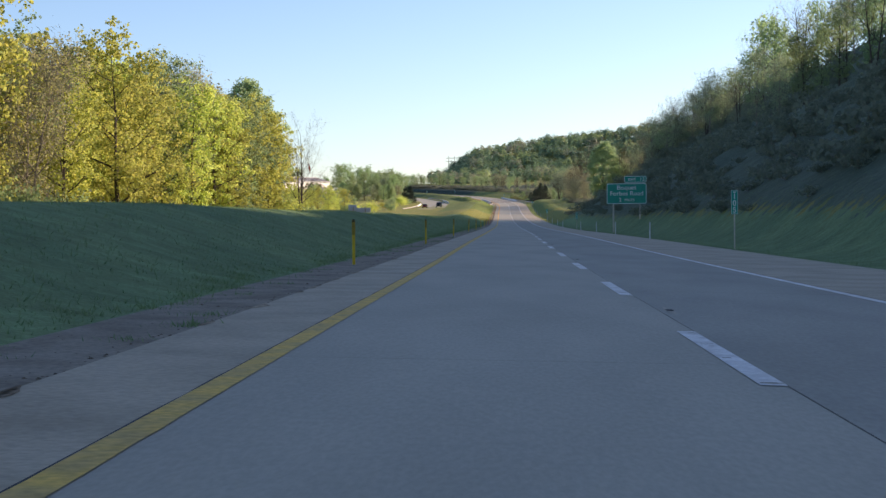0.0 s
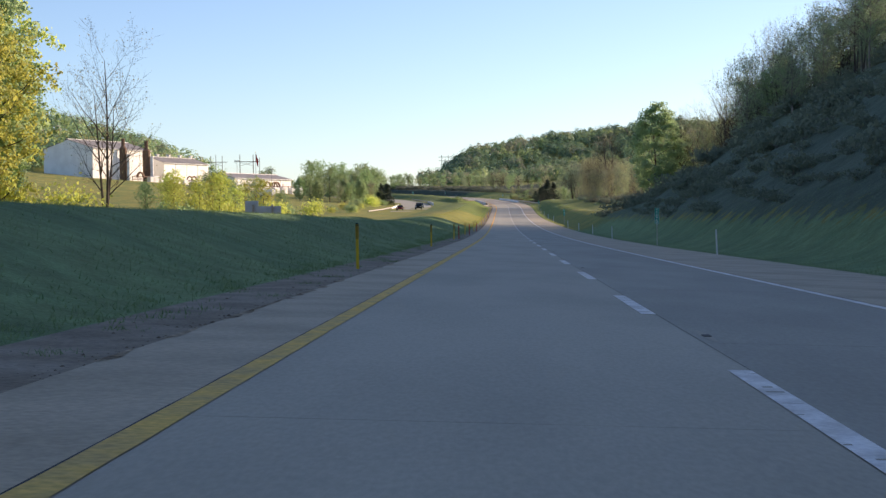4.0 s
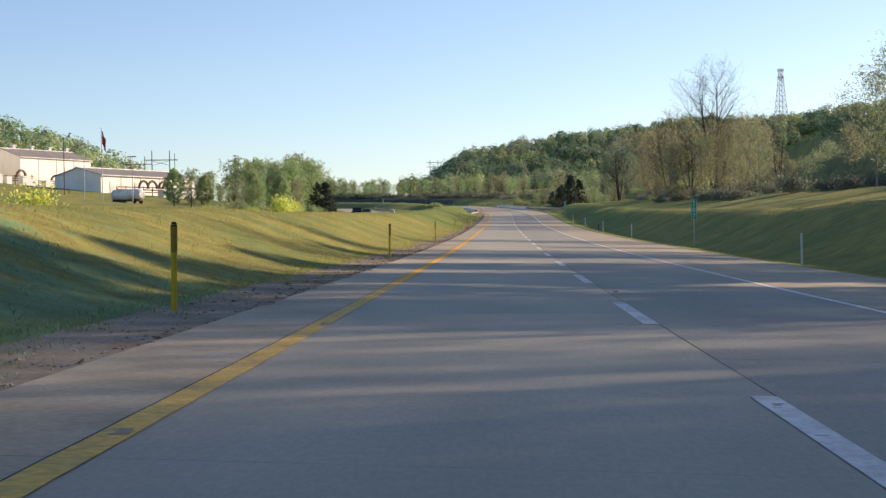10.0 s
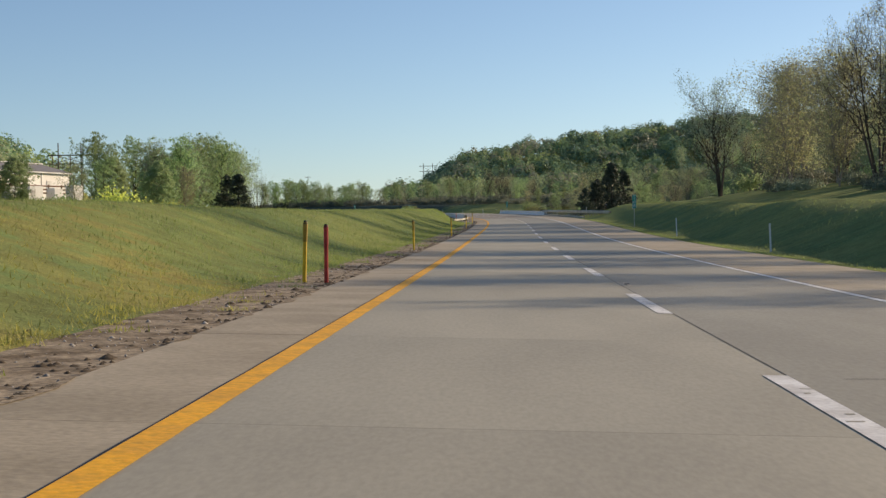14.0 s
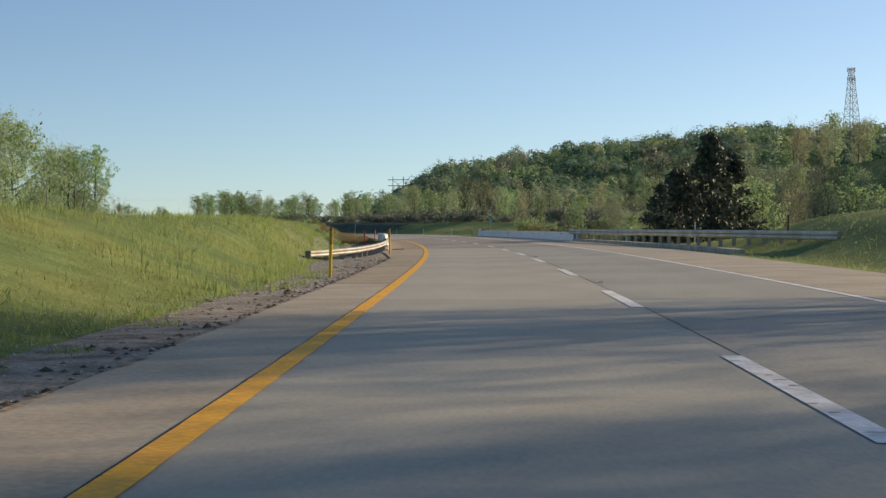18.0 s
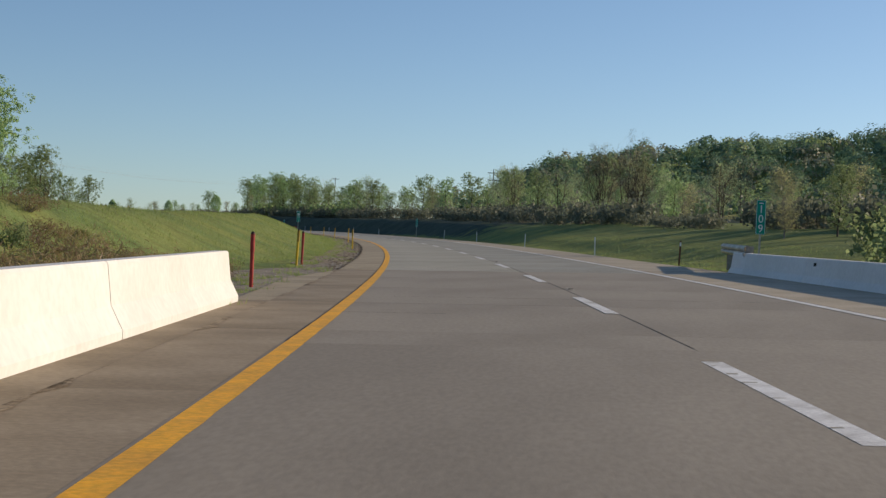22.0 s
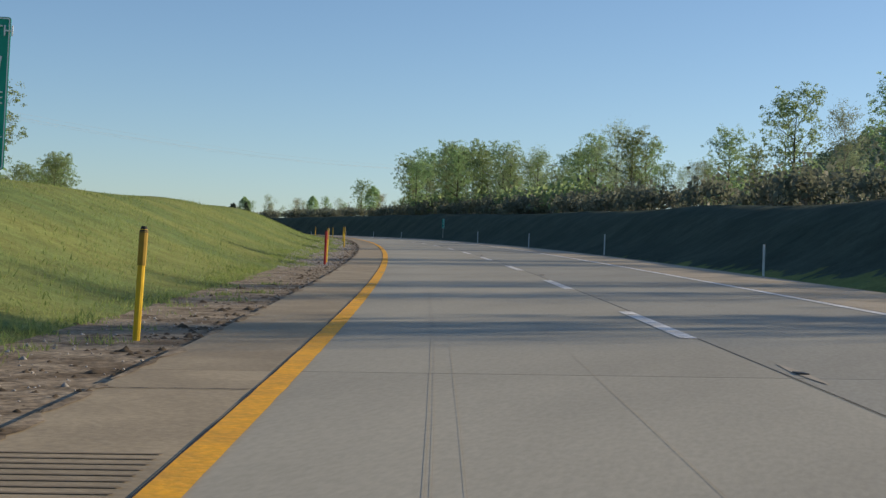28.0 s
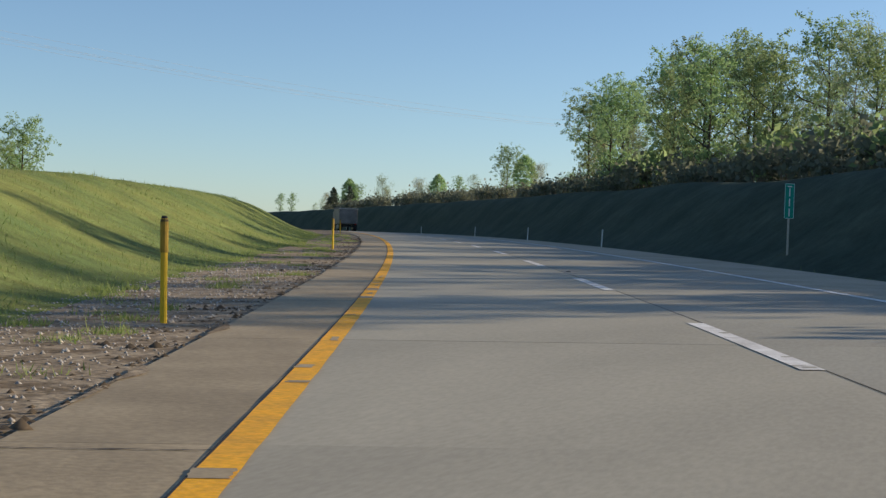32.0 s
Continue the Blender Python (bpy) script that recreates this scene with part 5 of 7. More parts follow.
def exit_sign():
    u0, u1 = 8.8, 13.1
    c = (u0 + u1) / 2
    road_p = on_road(148, c)
    t = thing("exit_sign", "green exit guide sign with white lettering on two steel posts", "road sign", pose(road_p.x, road_p.y, road_p.z, 0, 0, heading(148)))
    w = u1 - u0
    part("panel", rounded_plate(w, 2.24, 0.16, 0.03, 3.08), M_SIGN, t)
    part("border", rounded_rim(w - 0.06, 2.18, 0.15, 0.055, 3.11), M_LETTER, t, "white border line")
    tab = part("exit_tab", rounded_plate(2.4, 0.74, 0.14, 0.03, 5.36, w / 2 - 1.2), M_SIGN, t)
    part("border", rounded_rim(2.34, 0.68, 0.13, 0.05, 5.39, w / 2 - 1.2), M_LETTER, tab, "white border line")
    lettering("EXIT", w / 2 - 1.55, 5.71, 0.36, t, wide=1.15)
    lettering("12", w / 2 - 0.48, 5.71, 0.52, t, wide=1.1)
    lettering("Boquet", 0, 4.83, 0.66, t, wide=1.1)
    lettering("Forbes Road", 0, 4.2, 0.66, t, wide=1.06)
    lettering("2", -0.68, 3.52, 0.56, t)
    lettering("MILES", 0.3, 3.5, 0.38, t, wide=1.15)
    for x in (-1.42, 1.42):
        g = place(148, c + x, 0).z - road_p.z
        part("post", ibeam(x, g - 0.4, 4.9), M_STEEL, t, "galvanised steel post")
    for z in (3.5, 4.3, 5.0):
        part("stringer", boxed(-w / 2 + 0.1, w / 2 - 0.1, 0.03, 0.06, z - 0.04, z + 0.04), M_ALU, t)
    return t


exit_sign()


def mile_marker(s, u, top, digits):
    p = place(s, u)
    z = on_road(s, u).z
    t = thing("mile_marker", "green tenth-mile marker plate with white digits on a thin steel post", "road sign", pose(p.x, p.y, p.z, 0, 0, heading(s)), "tenth-mile markers")
    b = z - p.z + top - 0.55
    part("plate", rounded_plate(0.31, 1.1, 0.03, 0.006, b), M_SIGN, t)
    part("border", rounded_rim(0.295, 1.085, 0.027, 0.012, b + 0.0075), M_LETTER, t)
    part("post", boxed(-0.03, 0.03, 0.008, 0.04, -0.4, b + 0.95), M_STEEL, t, "thin galvanised post")
    part("small_word", boxed(-0.07, 0.07, -0.008, -0.002, b + 0.985, b + 1.02), M_LETTER, t)
    for k, d in enumerate(digits):
        lettering(d, 0, b + 0.80 - 0.31 * k, 0.36, t, wide=0.95, name="digit")


for s, u, top, d in ((54.4, 8.6, 2.08, "105"), (215.4, 8.7, 1.95, "106"), (379.8, 9.1, 2.04, "107"), (537.6, 8.4, 1.99, "108"), (705.9, 8.3, 1.64, "109"), (855.0, 8.2, 1.78, "110"), (1018.2, 8.7, 1.83, "111")):
    mile_marker(s, u, top, d)


def route_sign():
    s, u = 860.2, -7.02
    p = place(s, u)
    z0 = on_road(s, u).z - p.z + 1.58
    t = thing("route_marker_sign", "tall green route sign with white lettering on thin post", "road sign", pose(p.x, p.y, p.z, 0, 0, heading(s)))
    part("plate", rounded_plate(0.46, 1.48, 0.03, 0.006, z0), M_SIGN, t)
    part("border", rounded_rim(0.445, 1.465, 0.027, 0.012, z0 + 0.0075), M_LETTER, t)
    part("post", boxed(-0.03, 0.03, 0.008, 0.045, -0.4, z0 + 1.4), M_STEEL, t, "thin galvanised post")
    lettering("NORTH", 0, z0 + 1.34, 0.15, t, wide=1.0)
    bm = bmesh.new()
    pts = ((-0.13, 1.20), (-0.11, 1.14), (-0.16, 1.14), (-0.13, 0.90), (0.13, 0.90), (0.16, 1.14), (0.11, 1.14), (0.13, 1.20))
    bm.faces.new([bm.verts.new((x, -0.008, z0 + z - 0.04)) for x, z in pts])
    part("shield", bm, M_LETTER, t, "white keystone route shield")
    lettering("66", 0, z0 + 0.97, 0.20, t, y=-0.014, mat=M_BLACK)
    lettering("MILE", 0, z0 + 0.69, 0.18, t, wide=1.05)
    lettering("11", 0, z0 + 0.47, 0.24, t)
    part("divider", boxed(-0.20, 0.20, -0.008, -0.002, z0 + 0.312, z0 + 0.322), M_LETTER, t)
    lettering(".0", 0, z0 + 0.15, 0.25, t)


route_sign()


def tube_post(name, label, height, r, mat, cap, group, sleeve):
    """A flexible round marker post with a darker cap, a collar and a reflective band."""
    t = thing(name, label, "marker post", group=group)
    rod("tube", (0, 0, -0.25), (0, 0, height), r, r, mat, t, n=10)
    v, f = [], []
    tube(v, f, (0, 0, height - 0.34), (0, 0, height - 0.02), r * 1.16, r * 1.16, 10)
    child("sleeve", mesh_of("sleeve", v, f, sleeve), t, "weathered upper sleeve")
    rod("cap", (0, 0, height - 0.03), (0, 0, height + 0.03), r * 1.2, r * 0.7, cap, t, "black cap", n=10)
    return t


def flat_post(name, label, height, mat, group):
    """A flat delineator post, slightly curved across, with a reflector near the top."""
    t = thing(name, label, "marker post", group=group)
    bm = bmesh.new()
    n = 6
    cols = []
    for y in (0.0, 0.006):
        for k in range(n + 1):
            x = -0.036 + 0.072 * k / n
            c = 0.012 * (1 - (x / 0.036) ** 2)
            cols.append([bm.verts.new((x, y - c, z)) for z in (-0.25, height)])
    for k in range(n):
        bm.faces.new((cols[k][0], cols[k + 1][0], cols[k + 1][1], cols[k][1]))
        bm.faces.new((cols[n + 1 + k][1], cols[n + 2 + k][1], cols[n + 2 + k][0], cols[n + 1 + k][0]))
        bm.faces.new((cols[k][1], cols[k + 1][1], cols[n + 2 + k][1], cols[n + 1 + k][1]))
    for a, b in ((0, n + 1), (n, 2 * n + 1)):
        bm.faces.new((cols[a][0], cols[a][1], cols[b][1], cols[b][0]))
    part("blade", bm, mat, t)
    part("reflector", boxed(-0.028, 0.028, -0.020, -0.012, height - 0.2, height - 0.06, bevel=0.003), M_REFLECT, t, "pale reflector")
    return t


P_YEL = tube_post("yellow_marker_post", "yellow plastic cable marker post with a dark cap", 1.07, 0.036, M_POSTY, M_BLACK, "yellow posts along the median", M_SLEEVE)
P_RED = tube_post("red_marker_post", "red plastic cable marker post with a dark cap", 1.0, 0.036, M_POSTR, M_BLACK, "red posts along the median", M_POSTR)
P_WHT = flat_post("delineator_post", "white flexible delineator post with a reflector", 1.1, M_POSTW, "delineators along the outer shoulder")
P_DRK = flat_post("sign_stub", "dark weathered steel marker stake", 0.95, M_RUST, "dark stakes beside the road")
rp = random.Random(3)
first_post = {}


def set_post(proto, s, u):
    p = place(s, u)
    m = pose(p.x, p.y, p.z, rp.uniform(-1.5, 1.5), rp.uniform(-2, 2), heading(s) + rp.uniform(-6, 6))
    if proto.name in first_post:
        copy_thing(proto, m)
    else:
        first_post[proto.name] = 1
        proto.matrix_basis = m


for s, u in ((20.9, -5.4), (50, -5.28), (82, -5.33), (116.5, -5.3), (146, -5.25), (183.5, -5.39), (215.8, -5.4), (248.2, -5.46), (279.1, -5.19), (313.1, -5.66), (342.3, -5.22), (377.4, -5.3), (408.5, -5.14), (442, -5.4),
             (470, -5.15), (502.2, -4.97), (536.5, -5.14), (568.3, -5.18), (597.6, -5.08), (702.4, -6.2), (739.2, -5.28), (770.8, -5.3), (804, -5.5), (829, -5.5), (859.8, -5.35), (891.7, -5.4), (924.9, -5.52), (955.5, -5.44), (986.9, -5.45), (1024, -5.6), (1077, -5.7)):
    set_post(P_YEL, s, u)
for s, u in ((219.6, -5.16), (250.9, -5.11), (279.8, -4.92), (441.9, -5.0), (616.3, -6.75), (685.5, -5.68), (703.6, -6.12), (889.3, -5.33)):
    set_post(P_RED, s, u)
for s, u in ((82.6, 7.3), (115.6, 7.4), (146.9, 7.6), (176.4, 7.4), (246.2, 7.8), (279.9, 8.1), (312, 8.2), (345, 8.2), (411.1, 8.3), (441.8, 8.2), (474, 8.3), (506, 8.3), (613, 10.2), (635.5, 10.2), (650, 10.2)):
    set_post(P_WHT, s, u)
for s, u in ((738.9, 7.8), (771, 8.0), (802.3, 8.1), (828.3, 8.1), (889.1, 7.4), (924.1, 8.1), (953.6, 7.9), (986.2, 8.1), (1048.2, 7.5), (1078.2, 7.6), (1109, 7.6), (1150, 7.6)):
    set_post(P_WHT, s, u)
for s, u in ((448.3, 8.2), (712, 6.9), (596.5, 10.9)):
    set_post(P_DRK, s, u)


# ---- guard rails and bridge parapets ----
def sweep(name, prof, s0, s1, u_of, mat, step=1.0, closed=True, h_of=None):
    """A cross section (out, up) drawn along the road."""
    n = max(2, int(round((s1 - s0) / step)) + 1)
    s = np.linspace(s0, s1, n)
    u = np.asarray(u_of(s), float)
    h = h_of(s) if h_of else np.zeros(n)
    k = len(prof)
    v = np.concatenate([xyz(s, u + a, h + b)[:, None] for a, b in prof], 1).reshape(-1, 3)
    f = []
    for i in range(n - 1):
        for j in range(k if closed else k - 1):
            a, b = i * k + j, i * k + (j + 1) % k
            f.append((a, b, b + k, a + k))
    if closed:
        f.append(tuple(range(k - 1, -1, -1)))
        f.append(tuple((n - 1) * k + j for j in range(k)))
    return mesh_of(name, v, f, mat)


def lin(*pairs):
    a, b = [p[0] for p in pairs], [p[1] for p in pairs]
    return lambda s: np.interp(s, a, b)


def w_beam(side, deep=1.0):
    """W-shaped rail profile, its face towards the road at -side."""
    ups = (0.45, 0.48, 0.53, 0.585, 0.61, 0.635, 0.69, 0.74, 0.77)
    outs = (0.0, 0.055, 0.08, 0.06, 0.0, 0.06, 0.08, 0.055, 0.0)
    ups = [0.45 + (z - 0.45) * deep for z in ups]
    face = [(-side * o, z) for o, z in zip(outs, ups)]
    return face + [(-side * o + side * 0.006, z) for o, z in reversed(list(zip(outs, ups)))]


def guard_rail(s0, s1, u_of, side, label, spacing=1.905, group="", drop=None, posts=None, near=None, deep=1.0):
    t = thing("guard_rail", label, "guard rail", group=group)
    drop = drop or lin((0, 0.0), (1, 0.0))
    top = 0.45 + 0.31 * deep
    k = 0
    s = s0
    while s < s1 - 0.1:
        e = min(s + 7.62, s1)
        child("rail", sweep("rail", w_beam(side, deep), s, e + 0.06, u_of, M_STEEL, 0.9, h_of=lambda q, k=k: 0.004 * (k % 2) - drop(q)), t)
        s = e
        k += 1
    s = s0 + 0.3
    while s < s1:
        u = float(u_of(np.array([s]))[0]) + side * 0.14
        p = on_road(s, u, -float(drop(s)))
        g = place(s, u).z
        bm = bmesh.new()
        box(bm, -0.075, 0.075, -0.06, -0.05, g - p.z - 0.3, top)
        box(bm, -0.075, 0.075, 0.05, 0.06, g - p.z - 0.3, top)
        box(bm, -0.006, 0.006, -0.05, 0.05, g - p.z - 0.3, top)
        post = part("post", bm, posts or M_RAILPOST, t, m=pose(p.x, p.y, p.z, 0, 0, heading(s)))
        part("block", boxed(-0.14 if side > 0 else 0.075, -0.075 if side > 0 else 0.14, -0.05, 0.05, 0.44, top + 0.02), M_RAILPOST, post)
        s += spacing if near is None or s < near else spacing / 2
    return t


guard_rail(584.6, 616.8, lin((583, -7.6), (587.5, -6.6), (590, -6.05), (596, -5.72), (606, -5.52), (617, -5.5)), -1, "weathered galvanised W-beam guard rail ending at the white parapet", drop=lin((586, 0.33), (590, 0.28), (599, 0.24), (616, 0.115)), near=606, deep=0.66)
guard_rail(587.0, 638.0, lin((587, 10.4), (600, 8.9), (625, 7.3), (638, 6.75)), 1, "grey W-beam guard rail leading to the white parapet")
guard_rail(699.0, 708.0, lin((699, 6.3), (708, 7.6)), 1, "short grey guard rail end past the bridge")
guard_rail(678.3, 760.0, lin((678, -22.9), (760, -22.9)), 1, "guard rail with pale posts along the opposite carriageway", posts=M_KERB)


def parapet(s0, s1, u_of, side, label, marks=(), base=0.0, scrapes=False):
    """Safety-shaped concrete parapet in lengths with open joints."""
    t = thing("bridge_parapet", label, "concrete barrier")
    prof = [(0.0, -0.25), (0.0, 0.08), (side * 0.12, 0.31), (side * 0.17, 0.69), (side * 0.19, 0.72), (side * 0.38, 0.72), (side * 0.40, 0.69), (side * 0.44, -0.25)]
    s = s0
    while s < s1 - 0.5:
        e = min(s + 7.9, s1)
        child("length", sweep("length", prof, s + 0.013, e - 0.013, u_of, M_BARRIER, 1.0, h_of=lambda q: np.full(len(q), base)), t)
        s = e
    for c in marks:
        p = on_road(c, float(u_of(np.array([c]))[0]) + side * 0.155, 0.58 + base)
        part("reflector", boxed(-0.03, 0.03, -0.06, 0.06, -0.04, 0.04, bevel=0.004), M_BLACK, t, "small dark reflector", pose(p.x, p.y, p.z, 0, 0, heading(c)))
    if scrapes:
        r = random.Random(2)

        def rub(pts, wide):
            """One thin rubbed line over the sloping face, through points (along, up)."""
            n = 14
            a = np.linspace(0, 1, n)
            k = np.linspace(0, 1, len(pts))
            ss = np.interp(a, k, [q[0] for q in pts]) + np.array([r.uniform(-0.02, 0.02) for _ in a])
            zz = np.interp(a, k, [q[1] for q in pts]) + np.array([r.uniform(-0.004, 0.004) for _ in a])
            ww = wide * np.sin(np.pi * (a * 0.9 + 0.05)) * np.array([r.uniform(0.5, 1.2) for _ in a])
            rows_ = []
            for z in (zz - ww, zz + ww):
                off = np.interp(z, [0.08, 0.31, 0.69], [0.0, 0.12, 0.17]) - 0.004
                rows_.append(xyz(ss, u_of(ss) + side * off, z))
            v = np.concatenate(rows_)
            child("scrape", mesh_of("scrape", v, [(i, i + 1, n + i + 1, n + i) for i in range(n - 1)], M_SCRAPE), t, "grey scrape mark")

        for k in range(26):
            d = r.random()
            top = 0.27 - 0.13 * d
            rub([(640.9 + 0.9 * d + r.uniform(0, 0.2), 0.03 + r.uniform(0, 0.04)), (641.6 + 0.5 * d, top * 0.75), (642.3 + 0.3 * d, top), (643.5 + r.uniform(-0.4, 0.6), top * 0.8), (644.8 + r.uniform(-0.6, 1.9) * (1 - d), max(0.04, top * 0.55))], r.uniform(0.002, 0.006))
        for k in range(5):
            c = 641.3 + 0.35 * k
            rub([(c, 0.38 + 0.03 * k), (c + 0.7, 0.37 + 0.03 * k), (c + 1.5, 0.40 + 0.03 * k)], 0.004)
        for c, z in ((652.0, 0.56), (652.6, 0.54), (653.0, 0.50), (648.6, 0.06), (649.0, 0.09), (640.5, 0.55), (643.0, 0.57)):
            rub([(c, z), (c + 0.5, z + 0.01), (c + 1.1, z - 0.01)], 0.006)
    return t


LEFT_U = lin((616, -5.5), (640, -5.4), (660, -5.25), (680, -5.15))
RIGHT_U = lin((637, 6.85), (660, 6.5), (680, 6.3), (700, 6.1))
parapet(616.5, 679.5, LEFT_U, -1, "whitewashed concrete bridge parapet with scrape marks, sunlit", (634.0, 661.2), scrapes=True)
parapet(637.5, 700.5, RIGHT_U, 1, "whitewashed concrete bridge parapet in shade", (644, 652, 660, 668, 676, 684, 692), -0.15)
def rail_kerb():
    """Broken low kerb under the guard rail, in three lengths."""
    t = tagged(new("kerb"), "low broken concrete kerb under the guard rail", "kerb", kind="structure")
    face = lin((609.5, -5.40), (612, -5.46), (616.4, -5.44))
    for a, b, lift in ((609.5, 610.9, -0.03), (610.93, 613.1, 0.0), (613.14, 616.4, -0.02)):
        child("length", sweep("length", [(0.03, -0.2), (0.03, 0.0), (0.0, 0.17), (-0.03, 0.20), (-0.27, 0.21), (-0.3, -0.3)], a, b, face, M_KERB, 0.4,
                              h_of=lambda q, a=a, lift=lift: lift - 0.13 * np.clip(1 - (q - 609.5) / 1.1, 0, 1)), t)


rail_kerb()
tagged(new("kerb_right", sweep("kerb", [(0, -0.2), (0.0, 0.13), (0.22, 0.15), (0.26, -0.2)], 590, 637.4, lin((590, 7.6), (637.4, 6.85)), M_KERB, 1.0)), "low concrete kerb along the outer shoulder", "kerb", kind="structure")
def abutment():
    """Wing wall between the bridges in two lengths, with a dark filler in the gap."""
    t = thing("concrete_abutment", "low weathered concrete wing wall between the two bridges", "concrete wall")
    line = lin((626, -11.5), (641, -11.8))
    prof = [(0.0, -2.2), (0.0, 0.36), (0.05, 0.44), (-0.45, 0.46), (-0.45, -2.2)]
    for a, b, lift in ((626, 634.5, 0.03), (635.4, 641.2, 0.0)):
        child("wall", sweep("wall", prof, a, b, line, M_KERB, 1.0, h_of=lambda q, lift=lift: np.full(len(q), lift)), t)
    # set-back filler whose dark colour replaces the shade inside the gap
    child("joint", sweep("joint", [(-0.12, -2.2), (-0.12, 0.3), (-0.4, 0.3), (-0.4, -2.2)], 634.4, 635.5, line, M_RUST, 0.5), t, "dark filler standing in for the shaded gap")


abutment()
# opposite bridge parapet and its guard rail
parapet(628, 678, lin((628, -22.9), (678, -22.9)), -1, "pale concrete parapet end of the opposite bridge", base=0.18)
parapet(560, 612, lin((560, -34.6), (612, -34.6)), -1, "pale concrete parapet of the opposite bridge")
guard_rail(500, 560, lin((500, -36.5), (530, -35.2), (560, -34.7)), -1, "guard rail before the opposite bridge", 3.81)

# ---- fine marks on the road ----
# sealed lengthwise joint beside the dashes, and grooves in the lane
for j0, j1 in ((-40, 615), (672, 1180)):
    child("sealed_joint", strip("sealed_joint", j0, j1, lambda q: 0.1 - np.interp(q, [300, 340], [0.0035, 0.006]), lambda q: 0.1 + np.interp(q, [300, 340], [0.0035, 0.006]), M_TAR, h=0.004, step=3), road, "dark sealed joint")
    child("shoulder_joint", strip("shoulder_joint", j0, j1, lambda q: joint_u(q) - 0.007 - 0.006 * wave(q, 0 * q, 0.5, 3), lambda q: joint_u(q) + 0.006 + 0.005 * wave(q, 0 * q, 0.4, 8), M_TAR, h=0.0065, step=0.5), road, "dark ragged joint")
    child("outer_joint", strip("outer_joint", j0, j1, 3.695, 3.712, M_TAR, h=0.004, step=3), road, "dark sealed joint")
child("bridge_deck", strip("bridge_deck", 615.2, 671.8, lambda q: joint_u(q) - 0.02, 3.72, M_DECK, h=0.0036, step=1.0), road, "jointless brown-grey bridge deck")
M_GROOVE = material("ground_grooves", (0.415, 0.37, 0.295), 0.9, spots=0.08, size=1, fine=8, second=(0.395, 0.35, 0.28))
for u, w in ((-2.58, 0.004), (-2.55, 0.003), (-2.41, 0.003), (-1.37, 0.004)):
    child("groove", strip("groove", 716, 872, u - w / 2, u + w / 2, M_GROOVE, h=0.0035, step=3), road, "faint lengthwise groove")


def cracks():
    """Sealed cracks across and along the slabs, spalled joints and dark patches."""
    r = random.Random(8)
    for k in range(70):
        s = r.uniform(330, 1040)
        u0 = r.choice((-4.7, -3.4, 0.2)) + r.uniform(0, 0.6)
        ln = r.uniform(0.3, 1.0)
        n = 7
        us = [u0 + ln * i / (n - 1) for i in range(n)]
        ss = [s + r.uniform(-0.05, 0.05) + 0.12 * i * r.uniform(-0.4, 0.4) for i in range(n)]
        w = r.uniform(0.004, 0.009)
        v = [tuple(on_road(a - w, b, 0.0042)) for a, b in zip(ss, us)] + [tuple(on_road(a + w, b, 0.0042)) for a, b in zip(ss, us)]
        f = [(i, i + 1, n + i + 1, n + i) for i in range(n - 1)]
        child("crack", mesh_of("crack", v, f, M_TAR), road)


cracks()


def cross_joint(s, w, u0, u1, seed):
    """A broken, sealed joint across the road."""
    r = random.Random(seed)
    n = 24
    us = [u0 + (u1 - u0) * i / n for i in range(n + 1)]
    ss = [s + r.uniform(-0.012, 0.012) for _ in us]
    ws = [w * r.uniform(0.35, 1.3) for _ in us]
    v = [tuple(on_road(a - b, u, 0.0046)) for a, b, u in zip(ss, ws, us)] + [tuple(on_road(a + b, u, 0.0046)) for a, b, u in zip(ss, ws, us)]
    child("cross_joint", mesh_of("cross_joint", v, [(i, i + 1, n + 2 + i, n + 1 + i) for i in range(n)], M_TAR), road, "dark broken joint across the road")


for k, (s, w, u0, u1) in enumerate(((616.0, 0.026, -5.4, 6.4), (614.3, 0.024, -5.3, 3.5), (612.0, 0.022, -4.7, 3.5), (609.6, 0.03, -5.2, 1.2), (677.2, 0.016, -4.9, -2.2), (682.0, 0.018, -3.0, 3.4), (575.6, 0.012, -4.7, 3.5), (735.9, 0.016, -2.5, 0.9), (730.0, 0.012, -4.7, -3.6), (605.0, 0.01, -4.7, 3.5), (699.0, 0.03, -4.7, 6.0), (700.5, 0.026, -4.7, 6.0), (703.2, 0.014, -4.7, -3.6),
                                     (333.9, 0.01, -4.7, -3.9), (91.0, 0.012, -4.7, -3.7), (516.0, 0.01, -4.7, -3.7), (366.6, 0.01, -4.7, -4.0), (947.4, 0.014, -4.7, -3.6), (958.0, 0.008, -4.7, -4.1), (855.4, 0.012, -4.7, -3.6), (757.8, 0.008, -3.6, 3.6), (978.5, 0.01, -4.7, -3.6))):
    cross_joint(s, w, u0, u1, 40 + k)


def paint_chips():
    """Places where the yellow line has flaked off the concrete."""
    r = random.Random(17)
    spots = [r.uniform(975, 1000) for _ in range(12)] + [r.uniform(-10, 1000) for _ in range(26)]
    for s in spots:
        ln, a, b = r.uniform(0.08, 0.5), r.uniform(-0.1, 0.02), r.uniform(0.03, 0.1)
        n = 5
        v = []
        for i in range(n + 1):
            q = s + ln * i / n + r.uniform(-0.03, 0.03)
            v += [tuple(on_road(q, float(yellow_u(q)) + a + r.uniform(-0.02, 0.02), 0.0085)), tuple(on_road(q, float(yellow_u(q)) + b + r.uniform(-0.02, 0.02), 0.0085))]
        child("bare_patch", mesh_of("bare_patch", v, [(2 * i, 2 * i + 1, 2 * i + 3, 2 * i + 2) for i in range(n)], M_SHOULDER_OLD), road, "bare patch where paint flaked off")


paint_chips()


